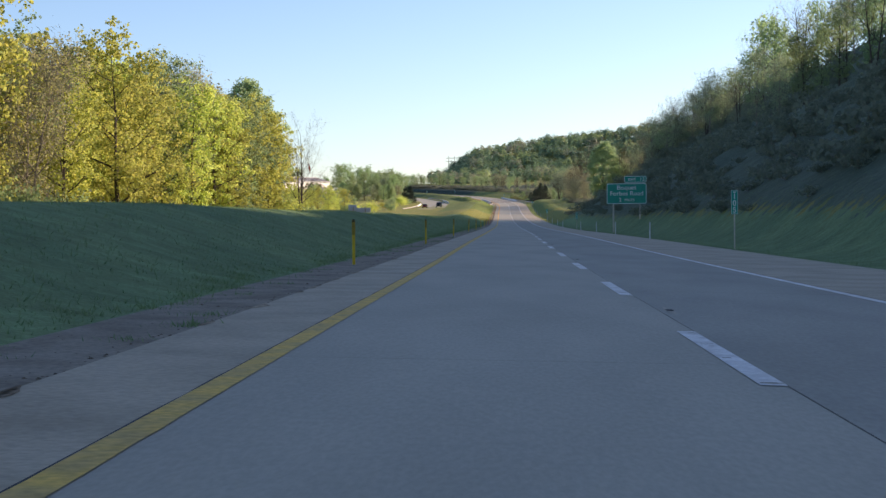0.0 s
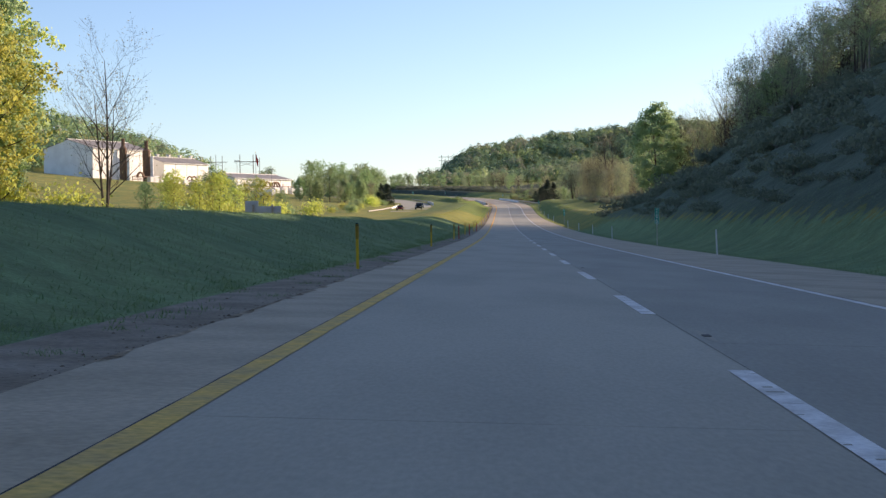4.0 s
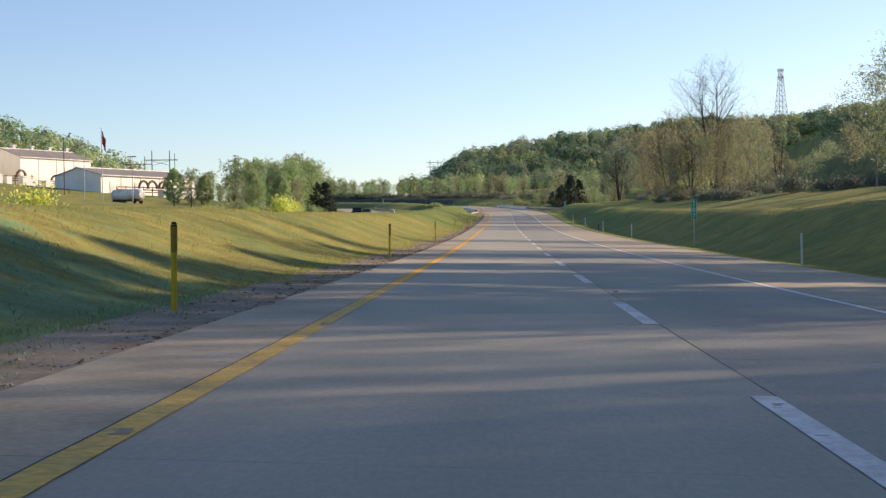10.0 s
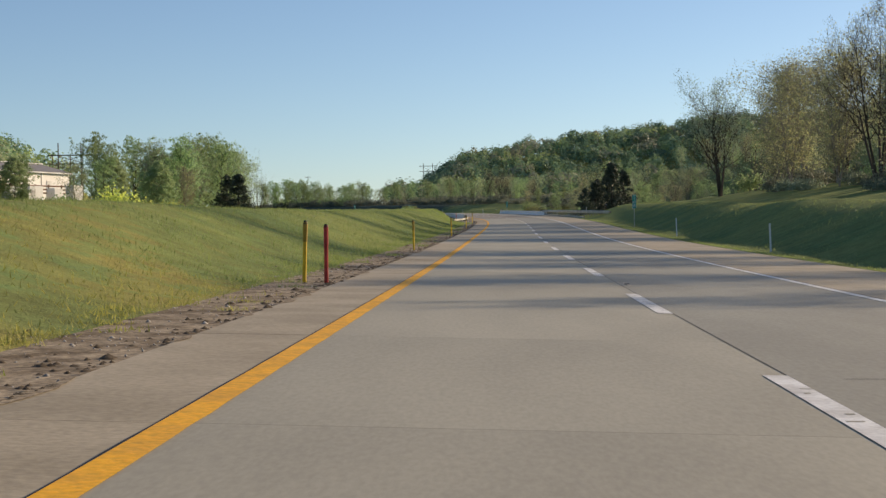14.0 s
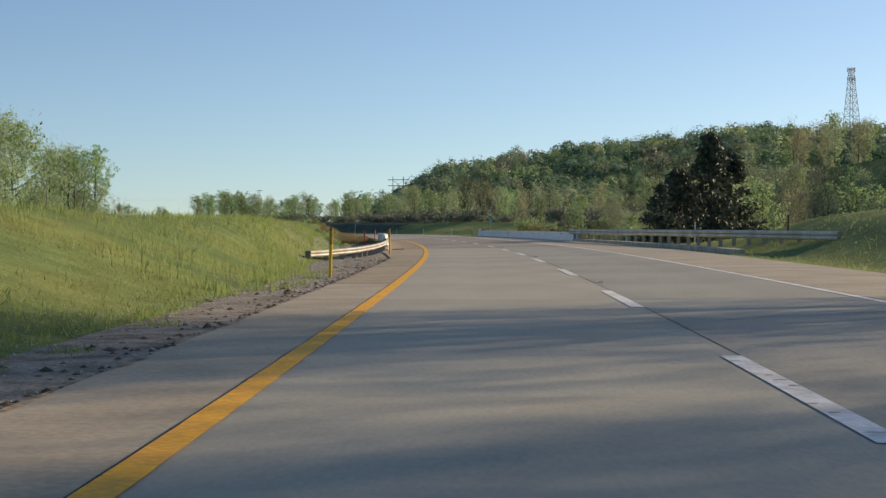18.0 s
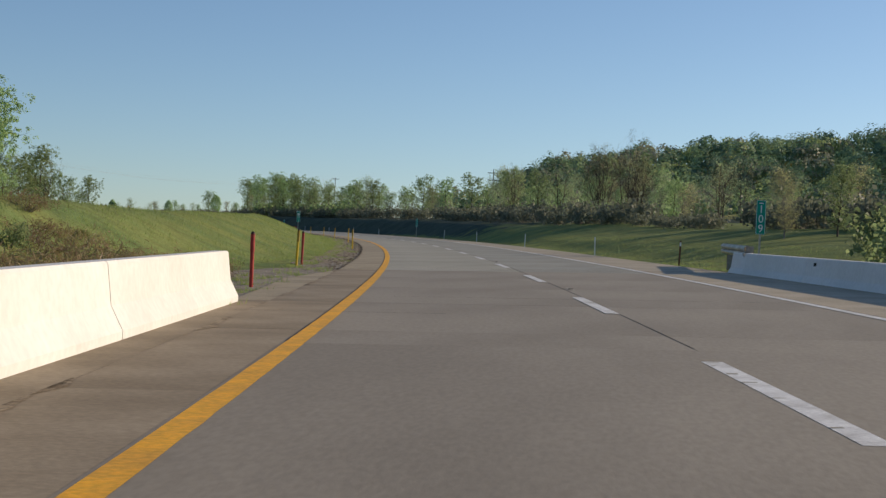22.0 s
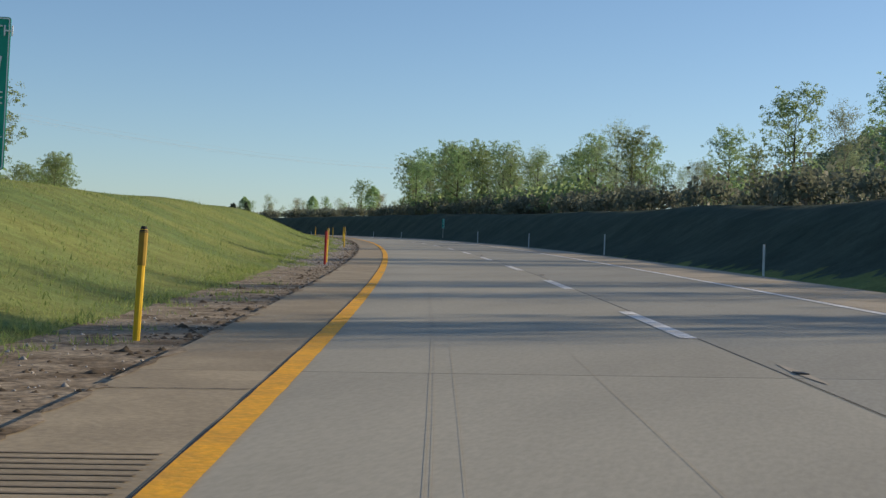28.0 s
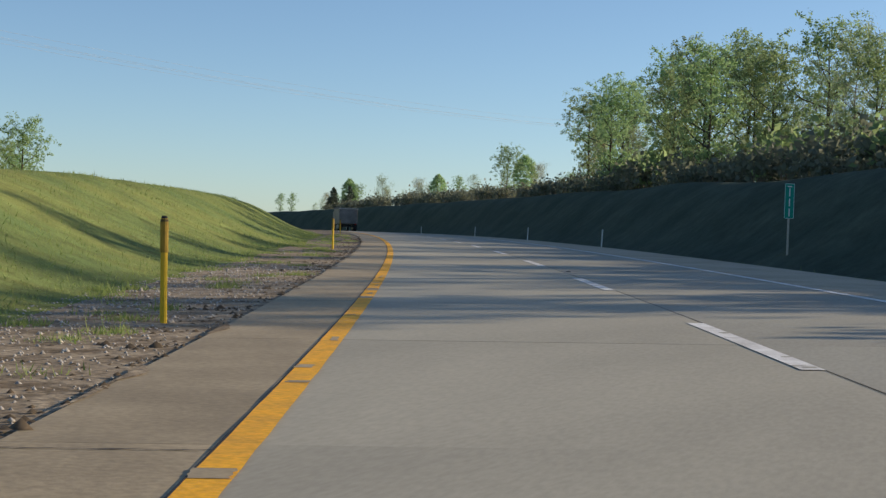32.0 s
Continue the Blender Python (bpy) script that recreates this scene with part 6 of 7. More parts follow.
def marker_slots():
    """Recessed lane markers: a ground slot with a dark casting, every second gap."""
    for k in range(0, 92, 2):
        c = dash_at(k + 0.5)
        if 633 < c < 680:
            continue
        v, f = [], []
        prof = [(-0.8, 0.01), (-0.4, 0.035), (0.1, 0.05), (0.4, 0.035), (0.8, 0.008)]
        for a, w in prof:
            v.append(tuple(on_road(c + a, 0.24 - w, 0.0045)))
            v.append(tuple(on_road(c + a, 0.24 + w, 0.0045)))
        f = [(2 * i, 2 * i + 1, 2 * i + 3, 2 * i + 2) for i in range(len(prof) - 1)]
        slot = child("marker_slot", mesh_of("marker_slot", v, f, M_GROOVE), road)
        p = on_road(c, 0.24)
        part("lane_marker", boxed(-0.04, 0.04, -0.11, 0.11, 0.002, 0.012, bevel=0.004), M_BLACK, slot, "dark cast lane marker", pose(p.x, p.y, p.z, 0, 0, heading(c)))


marker_slots()


M_RUMBLE = material("milled_concrete", (0.27, 0.215, 0.15), 0.9, spots=0.2, size=1, fine=8, second=(0.22, 0.175, 0.12))


def rumble(s0):
    """A patch of grooves across the inner shoulder."""
    vs, fs = [], []
    for k in range(14):
        s = s0 + 0.15 * k
        i = len(vs)
        for a in (s, s + 0.035):
            vs.append(tuple(on_road(a, -4.62, 0.0045)))
            vs.append(tuple(on_road(a, -3.80, 0.0045)))
        fs.append((i, i + 1, i + 3, i + 2))
    child("rumble_grooves", mesh_of("rumble_grooves", vs, fs, M_RUMBLE), road, "milled rumble grooves")


for s0 in (365.6, 514, 850.6, 883.5, 915.5, 948.6, 975, 340, 455, 529.6, 580, 745, 774, 803, 829):
    rumble(s0)


def shoulder_dirt():
    """Crumbled edge of the shoulder: flat dirt tongues on the concrete."""
    r = random.Random(21)
    vs, fs = [], []
    for k in range(520):
        s = r.uniform(-10, 1060)
        ln, w = r.uniform(0.3, 1.6), r.uniform(0.03, 0.16)
        n = 7
        i = len(vs)
        for j in range(n):
            a = j / (n - 1)
            vs.append(tuple(on_road(s + ln * a, EDGE_L - 0.02, 0.005)))
            vs.append(tuple(on_road(s + ln * a, EDGE_L + w * math.sin(math.pi * a) * r.uniform(0.5, 1), 0.005)))
        for j in range(n - 1):
            fs.append((i + 2 * j, i + 2 * j + 1, i + 2 * j + 3, i + 2 * j + 2))
    ob = child("edge_dirt", mesh_of("edge_dirt", vs, fs, M_GRAVEL), road)
    ob["kind"] = "stuff"


shoulder_dirt()


def flecks():
    """Small pale scuffs scattered over both lanes."""
    r = random.Random(33)
    vs, fs = [], []
    for k in range(90):
        s, u, w, d = r.gauss(224, 7), r.uniform(-2.6, 3.2), r.uniform(0.05, 0.16), r.uniform(0.03, 0.07)
        i = len(vs)
        for a, b in ((-d, -w), (-d * 0.4, w), (d, w * 0.8), (d * 0.6, -w)):
            vs.append(tuple(on_road(s + a, u + b, 0.0048)))
        fs.append((i, i + 1, i + 2, i + 3))
    ob = child("pale_scuffs", mesh_of("pale_scuffs", vs, fs, M_WHITE), road, "small pale scuff marks")
    ob["kind"] = "stuff"


flecks()


def aprons():
    """Widened inner shoulder at the bridge, out to kerb and parapet."""
    for name, s0, s1, u_of, mat in (("shoulder_apron", 589, 616.4, lin((589, -4.8), (600, -5.35), (611.5, -6.1), (616.4, -5.55)), M_SHOULDER_OLD),
                                    ("deck_edge", 616.4, 680.0, lambda q: LEFT_U(q) - 0.05, M_DECK_EDGE),
                                    ("shoulder_apron", 680.0, 697.0, lin((680, -5.3), (690, -5.5), (697, -4.8)), M_SHOULDER_OLD)):
        child(name, strip(name, s0, s1, u_of, EDGE_L, mat, h=0.0, step=1.0), road, "stained concrete beside the lane")


aprons()


def broken_patch():
    """Crumbled hollow in the shoulder before the parapet, filled with dark grit."""
    t = thing("broken_patch", "dark crumbled hollow with grit in the concrete shoulder", "pothole")
    r = random.Random(8)
    bm = bmesh.new()
    ring = []
    for k in range(26):
        a = 6.283 * k / 26
        q = 1 + r.uniform(-0.28, 0.2)
        ring.append(bm.verts.new(on_road(612.4 + 1.25 * q * math.sin(a), -4.98 + 0.34 * q * math.cos(a), 0.012)))
    bm.faces.new(ring)
    part("hollow", bm, M_TAR, t)
    for k in range(22):
        p, q = on_road(612.4 + r.uniform(-1.0, 1.0), -4.98 + r.uniform(-0.3, 0.3), 0.01), r.uniform(0.01, 0.025)
        part("crumb", boxed(-q, q, -q, q * 1.3, 0.0, q * 0.7, bevel=q * 0.3), M_RUST, t, m=pose(p.x, p.y, p.z, 0, 0, heading(612)))


broken_patch()


def dash_wear():
    """Bare scratches across the white dashes."""
    r = random.Random(51)
    vs, fs = [], []
    for k in range(86):
        c = dash_at(k)
        for j in range(7):
            s = c + r.uniform(-2.4, 2.4)
            d, u0 = r.uniform(0.01, 0.05), r.uniform(-0.09, 0.02)
            u1 = u0 + r.uniform(0.04, 0.14)
            i = len(vs)
            for a, b in ((s - d, u0), (s - d * r.uniform(0.2, 1), u1), (s + d, u1), (s + d * r.uniform(0.2, 1), u0)):
                vs.append(tuple(on_road(a, min(b, 0.098), 0.0078)))
            fs.append((i, i + 1, i + 2, i + 3))
    ob = child("dash_wear", mesh_of("dash_wear", vs, fs, M_CONC), road, "bare scratches in the paint")
    ob["kind"] = "stuff"


dash_wear()
# ---- the works on the left ----
M_WALL = material("white_metal_siding", (0.86, 0.83, 0.78), 0.6, spots=0.05, size=4, fine=3, bump=0.1, second=(0.77, 0.73, 0.68))
M_ROOF = material("grey_metal_roof", (0.27, 0.25, 0.23), 0.6, spots=0.08, size=3, fine=4, second=(0.22, 0.20, 0.19))
M_TRIM = material("white_roof_trim", (0.78, 0.77, 0.74), 0.6, spots=0.04)
M_STACK = material("brown_steel_stack", (0.21, 0.12, 0.075), 0.8, spots=0.2, size=1.5, fine=4, stretch=(1, 1, 0.3))
M_PIPE = material("rusty_pipes", (0.25, 0.15, 0.10), 0.7, metal=0.2, spots=0.2, size=1)
M_WOODPOLE = material("weathered_wood_pole", (0.16, 0.12, 0.09), 0.9, spots=0.2, size=1, stretch=(1, 1, 0.2))
M_GREYP = material("painted_steel_pole", (0.55, 0.54, 0.52), 0.5, metal=0.2, spots=0.08)
M_GLASS = material("dark_window_glass", (0.03, 0.035, 0.04), 0.1, spots=0.02, bump=0, spec=0.6)


def gabled(name, label, x, y, turn, long, wide, eave, ridge, panels, vents=0, drop=3.0, doors=0):
    """A metal-clad hall: corner at its origin, long wall along x, gable along y."""
    z = max(place_xy(x, y).z, place_xy(x + long * math.cos(radians(turn)) * 0.5, y + long * math.sin(radians(turn)) * 0.5).z - 1.0)
    eave, ridge = eave - z, ridge - z
    t = thing(name, label, "industrial building", pose(x, y, z, 0, 0, turn))
    bm = bmesh.new()
    v = [bm.verts.new(c) for c in ((0, 0, -drop), (long, 0, -drop), (long, wide, -drop), (0, wide, -drop), (0, 0, eave), (long, 0, eave), (long, wide, eave), (0, wide, eave), (0, wide / 2, ridge), (long, wide / 2, ridge))]
    for q in ((0, 1, 5, 4), (2, 3, 7, 6), (0, 4, 8, 7, 3), (1, 2, 6, 9, 5), (4, 5, 9, 8), (6, 7, 8, 9)):
        bm.faces.new([v[i] for i in q])
    part("wall", bm, M_WALL, t, "white metal siding")
    for sgn, y0 in ((1, 0.0), (-1, wide)):
        bm = bmesh.new()
        o = 0.35
        dy = wide / 2
        sl = (ridge - eave) / dy
        a = [bm.verts.new(c) for c in ((-o, y0 - sgn * o, eave - sl * o + 0.06), (long + o, y0 - sgn * o, eave - sl * o + 0.06), (long + o, wide / 2, ridge + 0.06), (-o, wide / 2, ridge + 0.06))]
        f = bm.faces.new(a)
        e = bmesh.ops.extrude_face_region(bm, geom=[f])
        for q in e["geom"]:
            if isinstance(q, bmesh.types.BMVert):
                q.co.z += 0.14
        bmesh.ops.recalc_face_normals(bm, faces=bm.faces)
        roof = part("roof", bm, M_ROOF, t, "grey metal roof")
    part("ridge_cap", boxed(-0.4, long + 0.4, wide / 2 - 0.5, wide / 2 + 0.5, ridge + 0.12, ridge + 0.36), M_TRIM, t, "white ridge cap")
    part("gutter", boxed(-0.4, long + 0.4, -0.55, -0.36, eave - 0.2, eave + 0.02), M_TRIM, t)
    for k in range(1, panels):
        part("panel_seam", boxed(long * k / panels - 0.06, long * k / panels + 0.06, -0.06, 0.0, -1.0, eave - 0.1), M_ROOF, t)
    for k in range(doors):
        c = long * (k + 0.5) / doors
        d = part("roller_door", boxed(c - 1.5, c + 1.5, -0.08, 0.0, -0.6, 2.9), M_GREYP, t, "grey roller door")
    for k in range(vents):
        c = long * (k + 0.7) / vents
        vent = part("roof_vent", boxed(c - 0.55, c + 0.55, wide / 2 - 0.55, wide / 2 + 0.55, ridge + 0.2, ridge + 1.0, bevel=0.05), M_TRIM, t, "white roof ventilator")
        part("vent_hood", boxed(c - 0.8, c + 0.8, wide / 2 - 0.8, wide / 2 + 0.8, ridge + 1.0, ridge + 1.35, bevel=0.08), M_TRIM, vent)
    return t


gabled("factory_hall", "low white metal hall with a grey roof and blue-shaded gable", -101.5, 662.3, 66, 39, 14.5, 17.5, 19.4, 5, 0, doors=4)
gabled("factory_hall", "white metal hall with four roof ventilators", -141.6, 723.7, 66, 31, 15, 26.0, 28.6, 4, 4)
gabled("factory_hall", "large white metal hall with a pale roof edge", -159.2, 680.3, 66, 36, 24, 30.4, 34.0, 5, 0)


def stack(x, y, h, r):
    p = place_xy(x, y)
    h = h - p.z
    t = thing("exhaust_stack", "brown cylindrical exhaust stack with a narrow top pipe", "chimney", pose(p.x, p.y, p.z))
    rod("body", (0, 0, -2), (0, 0, h * 0.76), r, r, M_STACK, t, n=16)
    rod("cone", (0, 0, h * 0.76), (0, 0, h * 0.82), r, r * 0.5, M_STACK, t, n=16)
    rod("pipe", (0, 0, h * 0.82), (0, 0, h), r * 0.5, r * 0.5, M_STACK, t, n=12)
    for k in range(3):
        rod("hoop", (0, 0, h * (0.2 + 0.2 * k)), (0, 0, h * (0.2 + 0.2 * k) + 0.25), r * 1.05, r * 1.05, M_PIPE, t, n=16)
    rod("silencer", (r * 1.5, -0.5, -2), (r * 1.5, -0.5, h * 0.62), r * 0.45, r * 0.45, M_TRIM, t, n=10)


stack(-143.2, 700, 33.9, 1.5)
stack(-146.5, 676.8, 33.5, 1.4)


def pipe_rack(x, y, turn, length, seed):
    """Low plant: frames, pipes with bends, small white enclosures."""
    p = place_xy(x, y)
    r = random.Random(seed)
    t = thing("pipe_rack", "low industrial pipework with rusty pipes and white enclosures", "industrial plant", pose(p.x, p.y, p.z, 0, 0, turn))
    for k in range(int(length / 3)):
        part("frame", boxed(3 * k, 3 * k + 0.15, -0.1, 0.1, -1.5, 2.2), M_PIPE, t)
    for k in range(3):
        rod("pipe", (0, -0.3 * k, 0.7 + 0.6 * k), (length, -0.3 * k, 0.7 + 0.6 * k), 0.14, 0.14, M_PIPE, t, n=8)
    for k in range(4):
        x0 = r.uniform(0.1, 0.85) * length
        v, f = [], []
        for i in range(9):
            a = math.pi * i / 8
            for j in range(8):
                b = math.pi * j / 4
                v.append((x0 + (1.6 + 0.32 * math.cos(b)) * math.cos(a), -0.8 + 0.32 * math.sin(b), 1.6 + (1.9 + 0.32 * math.cos(b)) * math.sin(a)))
        f = [(8 * i + j, 8 * i + (j + 1) % 8, 8 * i + 8 + (j + 1) % 8, 8 * i + 8 + j) for i in range(8) for j in range(8)]
        child("bend", mesh_of("bend", v, f, M_PIPE), t)
    for k in range(5):
        x0 = r.uniform(0, 0.9) * length
        part("enclosure", boxed(x0, x0 + r.uniform(1.5, 3.2), -3.2, -1.2, -1.5, r.uniform(1.2, 2.2), bevel=0.06), M_WALL, t, "white enclosure")


pipe_rack(-134, 716, 58, 28, 1)
pipe_rack(-146, 688, 58, 24, 2)
pipe_rack(-97, 660, 58, 30, 3)


def pole(name, label, x, y, h, r, mat, flag=False, lamp=False):
    p = place_xy(x, y)
    t = thing(name, label, "pole", pose(p.x, p.y, p.z))
    rod("shaft", (0, 0, -0.6), (0, 0, h), r, r * 0.55, mat, t, n=10)
    if flag:
        rod("finial", (0, 0, h), (0, 0, h + 0.2), 0.12, 0.05, M_POSTY, t, n=8)
        bm = bmesh.new()
        n = 8
        rows_ = [[bm.verts.new((0.10 + 0.10 * k + 0.05 * math.sin(k), 0.12 * math.sin(k * 1.1 + q), h - 0.5 - 2.6 * q / 5 - 0.25 * k)) for k in range(n)] for q in range(6)]
        for q in range(5):
            for k in range(n - 1):
                bm.faces.new((rows_[q][k], rows_[q][k + 1], rows_[q + 1][k + 1], rows_[q + 1][k]))
        part("flag", bm, M_POSTR, t, "limp red and dark flag")
    if lamp:
        part("lamp_head", boxed(-0.9, 0.9, -0.15, 0.15, h, h + 0.22, bevel=0.05), M_GREYP, t)
    return t


pole("flagpole", "tall white flagpole with a limp flag", -81.3, 589, 14.4, 0.11, M_GREYP, flag=True)
pole("lamp_post", "grey steel yard lamp post", -91.5, 612.4, 11.6, 0.10, M_GREYP, lamp=True)
pole("lamp_post", "grey steel yard lamp post", -78, 600, 9.5, 0.09, M_GREYP, lamp=True)
pole("utility_pole", "dark weathered wooden utility pole", -104, 640, 13, 0.14, M_WOODPOLE)


def h_frame(x, y, turn, top, half, label, arms=(1.0, 3.6), third=False):
    p = place_xy(x, y)
    h = top - p.z
    t = thing("h_frame_pylon", label, "power pylon", pose(p.x, p.y, p.z, 0, 0, turn))
    for sx in (-1, 1):
        rod("pole", (sx * half, 0, -1), (sx * half, 0, h), 0.24, 0.15, M_WOODPOLE, t, n=8)
    for a in arms:
        part("crossarm", boxed(-half * 1.9, half * 1.9, -0.12, 0.12, h - a - 0.15, h - a + 0.15), M_WOODPOLE, t)
    v, f = [], []
    tube(v, f, (-half, 0, h - arms[0] - 0.3), (half, 0, h - 5.5), 0.07, 0.07, 4)
    tube(v, f, (half, 0, h - arms[0] - 0.3), (-half, 0, h - 5.5), 0.07, 0.07, 4)
    child("brace", mesh_of("brace", v, f, M_WOODPOLE), t)
    for k in (-1.6, 0, 1.6):
        rod("insulator", (half * k, 0, h - arms[0] - 0.2), (half * k, 0, h - arms[0] - 1.1), 0.08, 0.08, M_TRIM, t, n=6)
    return t


h_frame(-128, 842, 10, 34.3, 3.2, "dark wooden H-frame power pylon behind the works", (3.5,))
h_frame(-165, 957, 10, 39, 3.2, "dark wooden H-frame power pylon behind the works", (3.5,))
h_frame(-48, 1264, -4, 51, 2.6, "dark H-frame power pylon on the wooded skyline", (1.6, 4.5))
pole("utility_pole", "dark weathered wooden utility pole", -118, 820, 17, 0.17, M_WOODPOLE)


def lattice_tower():
    x, y, top = 188.0, 1340.0, 115.5
    p = place_xy(x, y)
    h = top - p.z - 3
    t = thing("cell_tower", "tall steel lattice cell tower with antenna panels", "tower", pose(p.x, p.y, p.z, 0, 0, 20))
    half = lambda z: 3.4 * (1 - z / h) + 0.9
    n = 12
    for sx in (-1, 1):
        for sy in (-1, 1):
            rod("leg", (sx * 3.4 + sx * 0.9, sy * 4.3, -1), (sx * 0.9, sy * 0.9, h), 0.22, 0.12, M_GREYP, t, n=6)
    for k in range(n):
        z0, z1 = h * k / n, h * (k + 1) / n
        a, b = half(z0), half(z1)
        corner = ((-1, -1), (1, -1), (1, 1), (-1, 1))
        for i in range(4):
            (x0, y0), (x1, y1) = corner[i], corner[(i + 1) % 4]
            rod("brace", (x0 * a, y0 * a, z0), (x1 * b, y1 * b, z1), 0.09, 0.09, M_GREYP, t, n=4)
            rod("brace", (x1 * a, y1 * a, z0), (x0 * b, y0 * b, z1), 0.09, 0.09, M_GREYP, t, n=4)
            rod("strut", (x0 * b, y0 * b, z1), (x1 * b, y1 * b, z1), 0.09, 0.09, M_GREYP, t, n=4)
    for z in (h - 0.5, h - 5.5):
        for k in range(9):
            a = radians(40 * k)
            part("antenna_panel", boxed(-0.16, 0.16, -0.08, 0.08, -1.2, 1.2, bevel=0.03), M_TRIM, t, m=pose(2.1 * math.cos(a), 2.1 * math.sin(a), z, 0, 0, math.degrees(a) + 90))
        v, f = [], []
        for k in range(12):
            a, b = radians(30 * k), radians(30 * k + 30)
            tube(v, f, (2 * math.cos(a), 2 * math.sin(a), z), (2 * math.cos(b), 2 * math.sin(b), z), 0.08, 0.08, 4)
        child("antenna_ring", mesh_of("antenna_ring", v, f, M_GREYP), t)
    rod("whip", (0, 0, h), (0, 0, h + 3), 0.06, 0.03, M_GREYP, t, n=5)


lattice_tower()


def overhead_wires():
    a, b = Vector((-178.7, 872.6, 40.7)), Vector((-119.5, 1288.8, 45.7))
    for q in (a, b):
        g = place_xy(q.x, q.y).z
        tp = thing("utility_pole", "dark wooden power pole with a crossarm", "pole", pose(q.x, q.y, g, 0, 0, -15))
        rod("shaft", (0, 0, -1), (0, 0, q.z - g + 0.4), 0.2, 0.13, M_WOODPOLE, tp, n=8)
        part("crossarm", boxed(-1.8, 1.8, -0.08, 0.08, q.z - g - 0.2, q.z - g), M_WOODPOLE, tp)
    t = thing("power_lines", "thin overhead power wires across the sky", "cables")
    side = Vector((0.966, -0.255, 0))
    for off, dz in ((-1.4, 0), (0.0, 0.1), (1.4, 0), (0.2, 0.75)):
        v, f = [], []
        n = 26
        pts = [a.lerp(b, k / n) + side * off + Vector((0, 0, dz - 4 * 11.2 * (k / n) * (1 - k / n))) for k in range(n + 1)]
        for p in pts:
            v.extend((p.x + dx, p.y, p.z + dh) for dx, dh in ((-0.008, 0), (0, -0.008), (0.008, 0), (0, 0.008)))
        f.extend((4 * k + c, 4 * k + (c + 1) % 4, 4 * k + 4 + (c + 1) % 4, 4 * k + 4 + c) for k in range(n) for c in range(4))
        child("wire", mesh_of("wire", v, f, M_GREYP), t)


overhead_wires()


def tanker():
    p = place_xy(-83.3, 616.7)
    t = thing("tank_trailer", "white cylindrical tank trailer parked by the low hall", "trailer", pose(p.x, p.y, p.z, 0, 0, -32))
    v, f = [], []
    tube(v, f, (-4, 0, 2.0), (4, 0, 2.0), 1.15, 1.15, 16)
    child("tank", mesh_of("tank", v, f, M_TRIM, True), t)
    for x, e in ((-4, -4.3), (4, 4.3)):
        rod("tank_end", (x, 0, 2.0), (e, 0, 2.0), 1.15, 0.8, M_TRIM, t, n=16)
    part("chassis", boxed(-4, 4, -0.5, 0.5, 0.55, 0.9), M_RUST, t)
    for x in (-3.2, -2.1, 3.0):
        for y in (-0.95, 0.95):
            rod("wheel", (x, y - 0.15, 0.5), (x, y + 0.15, 0.5), 0.5, 0.5, M_BLACK, t, n=12)


tanker()


def sign_back():
    s, u0, u1 = 305, -34.6, -29.9
    c = (u0 + u1) / 2
    u_c = -33.0
    p = place(s, u_c - 0.0)
    base = place(s, -35.5)
    q = on_road(s, u_c)
    t = thing("guide_sign_back", "back of a large aluminium guide sign on two dark posts", "road sign", pose(q.x, q.y, q.z, 0, 0, heading(s)))
    part("panel", boxed(-2.35, 2.35, 0, 0.05, 0.9, 2.9), M_ALU, t)
    part("panel", boxed(-2.35, -0.6, 0, 0.05, 2.9, 3.6), M_ALU, t)
    for k in range(9):
        z = 1.0 + 0.28 * k
        part("panel_rib", boxed(-2.33, 2.33 if z < 2.9 else -0.62, -0.05, 0.0, z - 0.02, z + 0.02), M_ALU, t)
    for x in (-1.3, 1.25):
        part("post", boxed(x - 0.12, x + 0.12, -0.28, -0.05, -1.5, 3.1), M_RAILPOST, t, "dark steel post")


sign_back()

# ---- vehicles ----
def car_paint(name, c):
    return material(name, c, 0.25, metal=0.2, spots=0.02, bump=0, spec=0.6)


M_TYRE = material("tyre_rubber", (0.02, 0.02, 0.02), 0.85, spots=0.1)
M_RIM = material("wheel_rim", (0.5, 0.5, 0.5), 0.35, metal=0.7, spots=0.05)
M_TAIL = material("tail_lamp", (0.4, 0.02, 0.02), 0.3, spots=0.02, bump=0)
M_HEAD = material("head_lamp_glass", (0.8, 0.8, 0.78), 0.1, spots=0.02, bump=0)


def wheel(parent, x, y, r, w):
    def disc(r0, x0, x1):
        bm = bmesh.new()
        bmesh.ops.create_cone(bm, cap_ends=True, segments=18, radius1=r0, radius2=r0, depth=x1 - x0)
        bmesh.ops.transform(bm, matrix=pose((x0 + x1) / 2, 0, 0, 0, 90, 0), verts=bm.verts)
        return bm
    wh = part("wheel", disc(r * 0.62, x - w / 2 - 0.01, x + w / 2 + 0.01), M_RIM, parent, m=pose(0, y, r))
    part("tyre", disc(r, x - w / 2, x + w / 2), M_TYRE, wh)


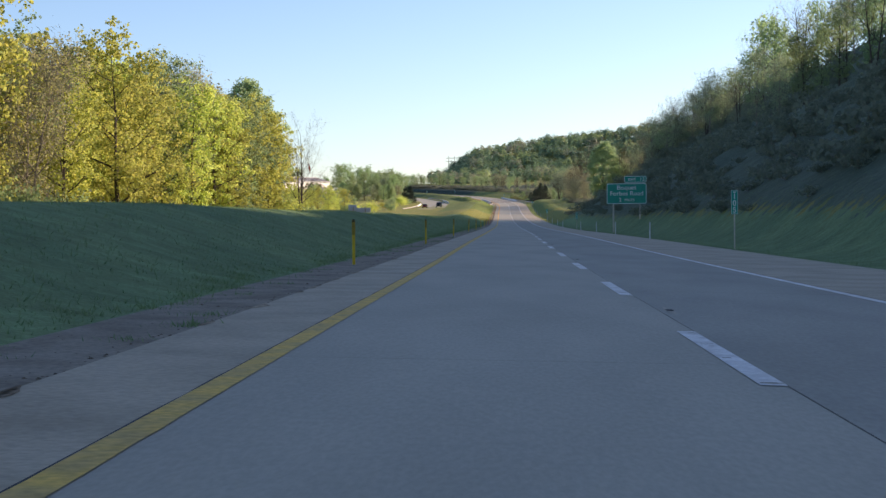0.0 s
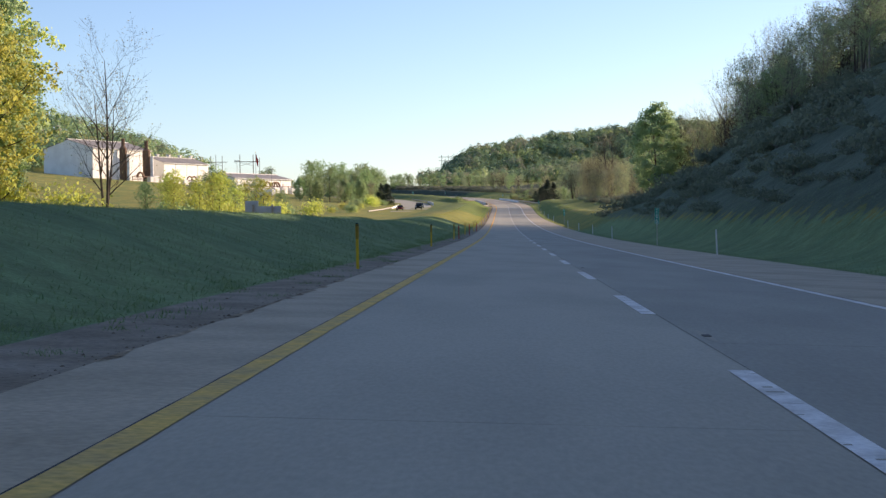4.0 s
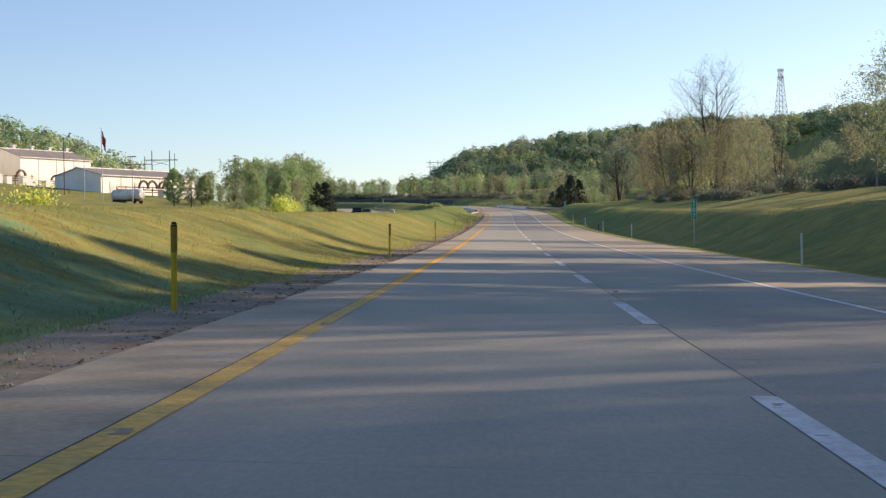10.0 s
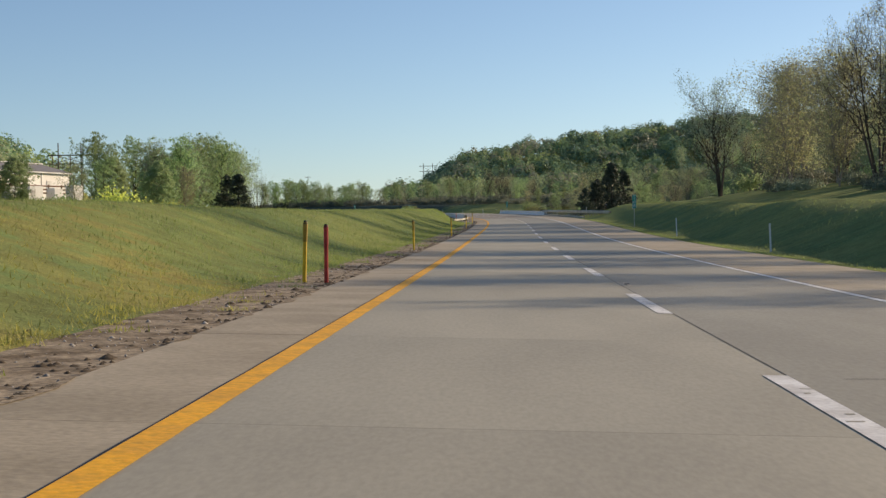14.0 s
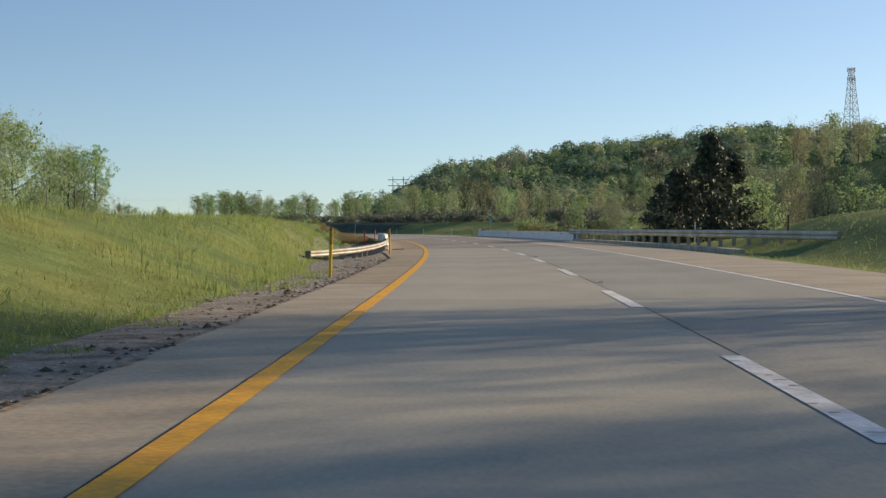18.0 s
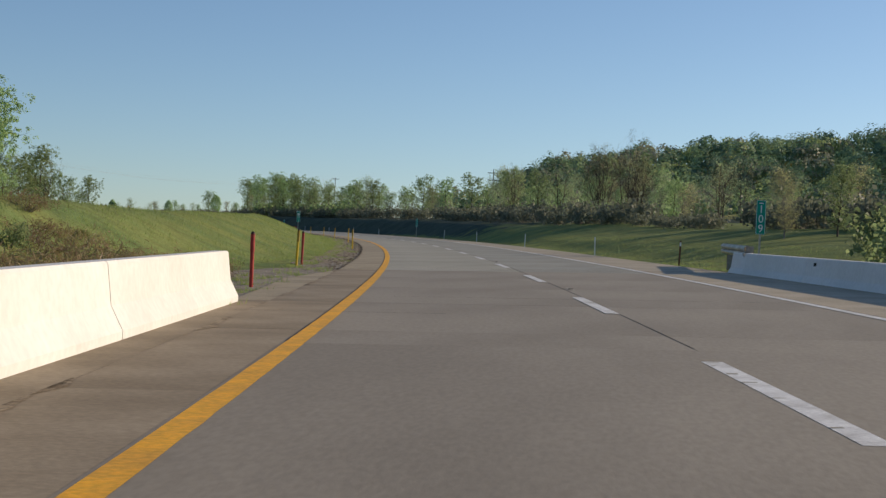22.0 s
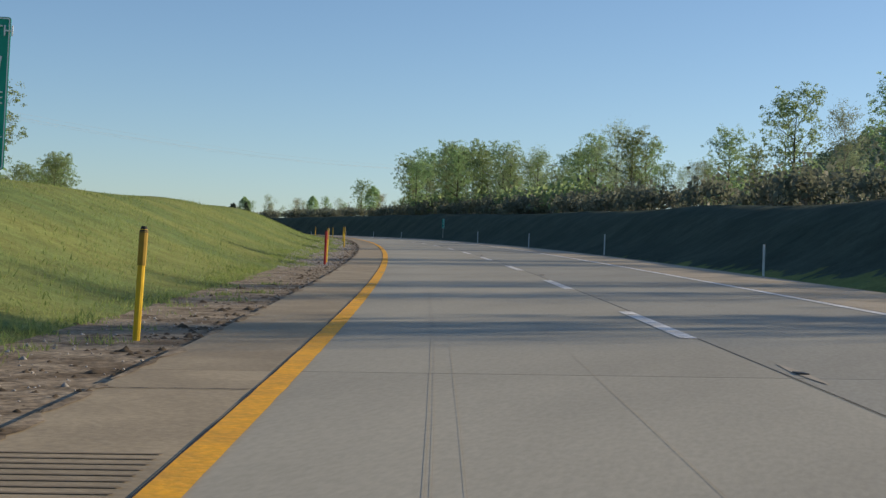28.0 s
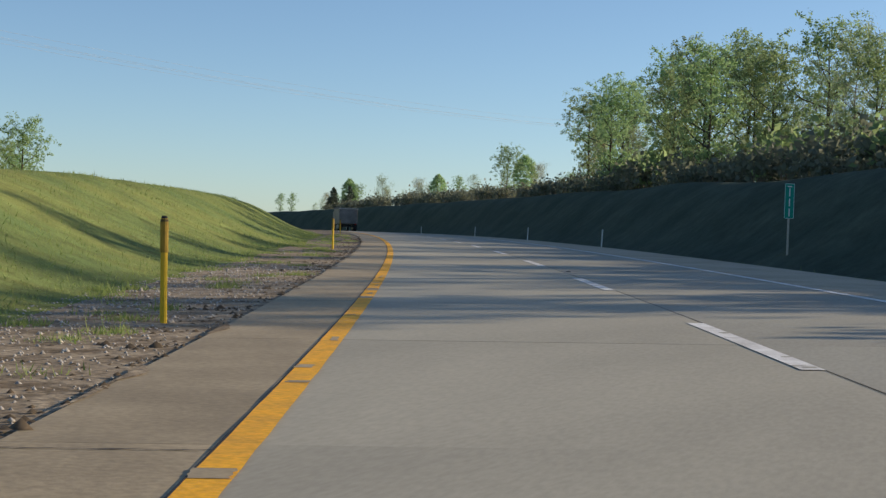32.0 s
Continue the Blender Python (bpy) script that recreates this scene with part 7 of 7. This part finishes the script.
def profile_body(pts, half, taper=0.0):
    """A car body side outline (y, z) extruded across, narrower at the top."""
    bm = bmesh.new()
    zs = [z for _, z in pts]
    lo, hi = min(zs), max(zs)
    rows_ = []
    for sx in (-1, 1):
        rows_.append([bm.verts.new((sx * half * (1 - taper * ((z - lo) / (hi - lo)) ** 2), y, z)) for y, z in pts])
    n = len(pts)
    bm.faces.new(rows_[0])
    bm.faces.new(list(reversed(rows_[1])))
    for k in range(n):
        bm.faces.new((rows_[0][k], rows_[1][k], rows_[1][(k + 1) % n], rows_[0][(k + 1) % n]))
    bmesh.ops.recalc_face_normals(bm, faces=bm.faces)
    bmesh.ops.bevel(bm, geom=[e for e in bm.edges], offset=0.04, segments=2, affect="EDGES")
    return bm


def car(s, u, turn, paint, label, tall=False):
    p = on_road(s, u, 0.03)
    t = thing("pickup_truck" if tall else "car", label, "car", pose(p.x, p.y, p.z, 0, 0, heading(s) + turn), "vehicles on the opposite carriageway")
    k = 1.2 if tall else 1.0
    body = [(-2.25, 0.32), (-2.28, 0.75 * k), (-2.1, 0.95 * k), (2.0, 0.98 * k), (2.25, 0.8 * k), (2.28, 0.35)]
    part("body", profile_body(body, 0.92 * (1.08 if tall else 1)), paint, t)
    cab = [(-0.7, 0.96 * k), (-0.2, 1.42 * k), (1.2, 1.45 * k), (1.75, 0.96 * k)] if not tall else [(-1.0, 0.96 * k), (-0.5, 1.55 * k), (1.0, 1.57 * k), (1.25, 0.96 * k)]
    part("cabin", profile_body(cab, 0.82, 0.12), M_GLASS, t, "dark glazed cabin")
    part("roof", boxed(-0.6, 0.6, 0.0, 1.0, 1.43 * k, 1.47 * k + (0.12 if tall else 0), bevel=0.03), paint, t)
    for x in (-0.82, 0.82):
        for y in (-1.4, 1.4):
            wheel(t, x, y, 0.34 * k, 0.22)
    for x in (-0.68, 0.68):
        part("headlight", boxed(x - 0.18, x + 0.18, -2.31, -2.2, 0.62 * k, 0.76 * k, bevel=0.02), M_HEAD, t)
        part("tail_light", boxed(x - 0.16, x + 0.16, 2.2, 2.31, 0.65 * k, 0.82 * k, bevel=0.02), M_TAIL, t)
    part("grille", boxed(-0.4, 0.4, -2.32, -2.24, 0.45, 0.62 * k), M_BLACK, t)
    part("number_plate", boxed(-0.26, 0.26, 2.28, 2.31, 0.48, 0.6), M_LETTER, t)


car(553, -26.5, 0, car_paint("black_car_paint", (0.015, 0.016, 0.02)), "black pickup truck driving on the opposite carriageway", True)
car(541, -31.2, 0, car_paint("red_car_paint", (0.30, 0.02, 0.02)), "small dark red car on the opposite carriageway")
car(576, -26.8, 0, car_paint("grey_car_paint", (0.30, 0.32, 0.34)), "silver grey car on the opposite carriageway")


def box_truck():
    s, u = 1181, 1.75
    p = on_road(s, u, 0.0)
    t = thing("dump_truck", "grey high-sided truck seen from behind in the outer lane", "truck", pose(p.x, p.y, p.z, 0, 0, heading(s)))
    M_BOX = material("grey_truck_body", (0.24, 0.23, 0.22), 0.6, spots=0.15, size=1.2, fine=6)
    part("box_floor", boxed(-1.25, 1.25, -3.2, 3.2, 0.95, 1.1), M_BOX, t)
    for x in (-1.27, 1.2):
        part("box_side", boxed(x, x + 0.07, -3.2, 3.2, 1.1, 3.0, bevel=0.01), M_BOX, t)
    gate = part("tailgate", boxed(-1.2, 1.2, -3.25, -3.15, 1.05, 2.85, bevel=0.01), M_BOX, t)
    for k in range(5):
        part("gate_rib", boxed(-1.1 + 0.52 * k, -1.02 + 0.52 * k, -3.31, -3.25, 1.1, 2.8), M_BOX, gate)
    part("top_rail", boxed(-1.3, 1.3, -3.3, -3.12, 2.95, 3.08, bevel=0.02), M_GREYP, t, "pale top rail")
    part("front_wall", boxed(-1.25, 1.25, 3.1, 3.2, 1.1, 3.3), M_BOX, t)
    part("cab", boxed(-1.2, 1.2, 3.4, 5.2, 0.7, 2.75, bevel=0.12), M_BOX, t)
    part("bonnet", boxed(-0.95, 0.95, 5.1, 6.6, 0.7, 1.7, bevel=0.15), M_BOX, t)
    part("frame", boxed(-0.45, 0.45, -3.0, 6.3, 0.6, 0.85), M_BLACK, t)
    for y in (-2.2, -0.9, 5.6):
        for x in (-1.0, 1.0):
            wheel(t, x, y, 0.52, 0.42 if y < 0 else 0.28)
    for x in (-1.0, 1.0):
        part("mud_flap", boxed(x - 0.26, x + 0.26, -3.0, -2.97, 0.2, 0.9), M_BLACK, t)
        part("tail_light", boxed(x - 0.13, x + 0.13, -3.33, -3.26, 0.88, 1.0), M_TAIL, t)
    part("bumper", boxed(-1.15, 1.15, -3.3, -3.15, 0.55, 0.68), M_BLACK, t)


box_truck()
lay_slabs()
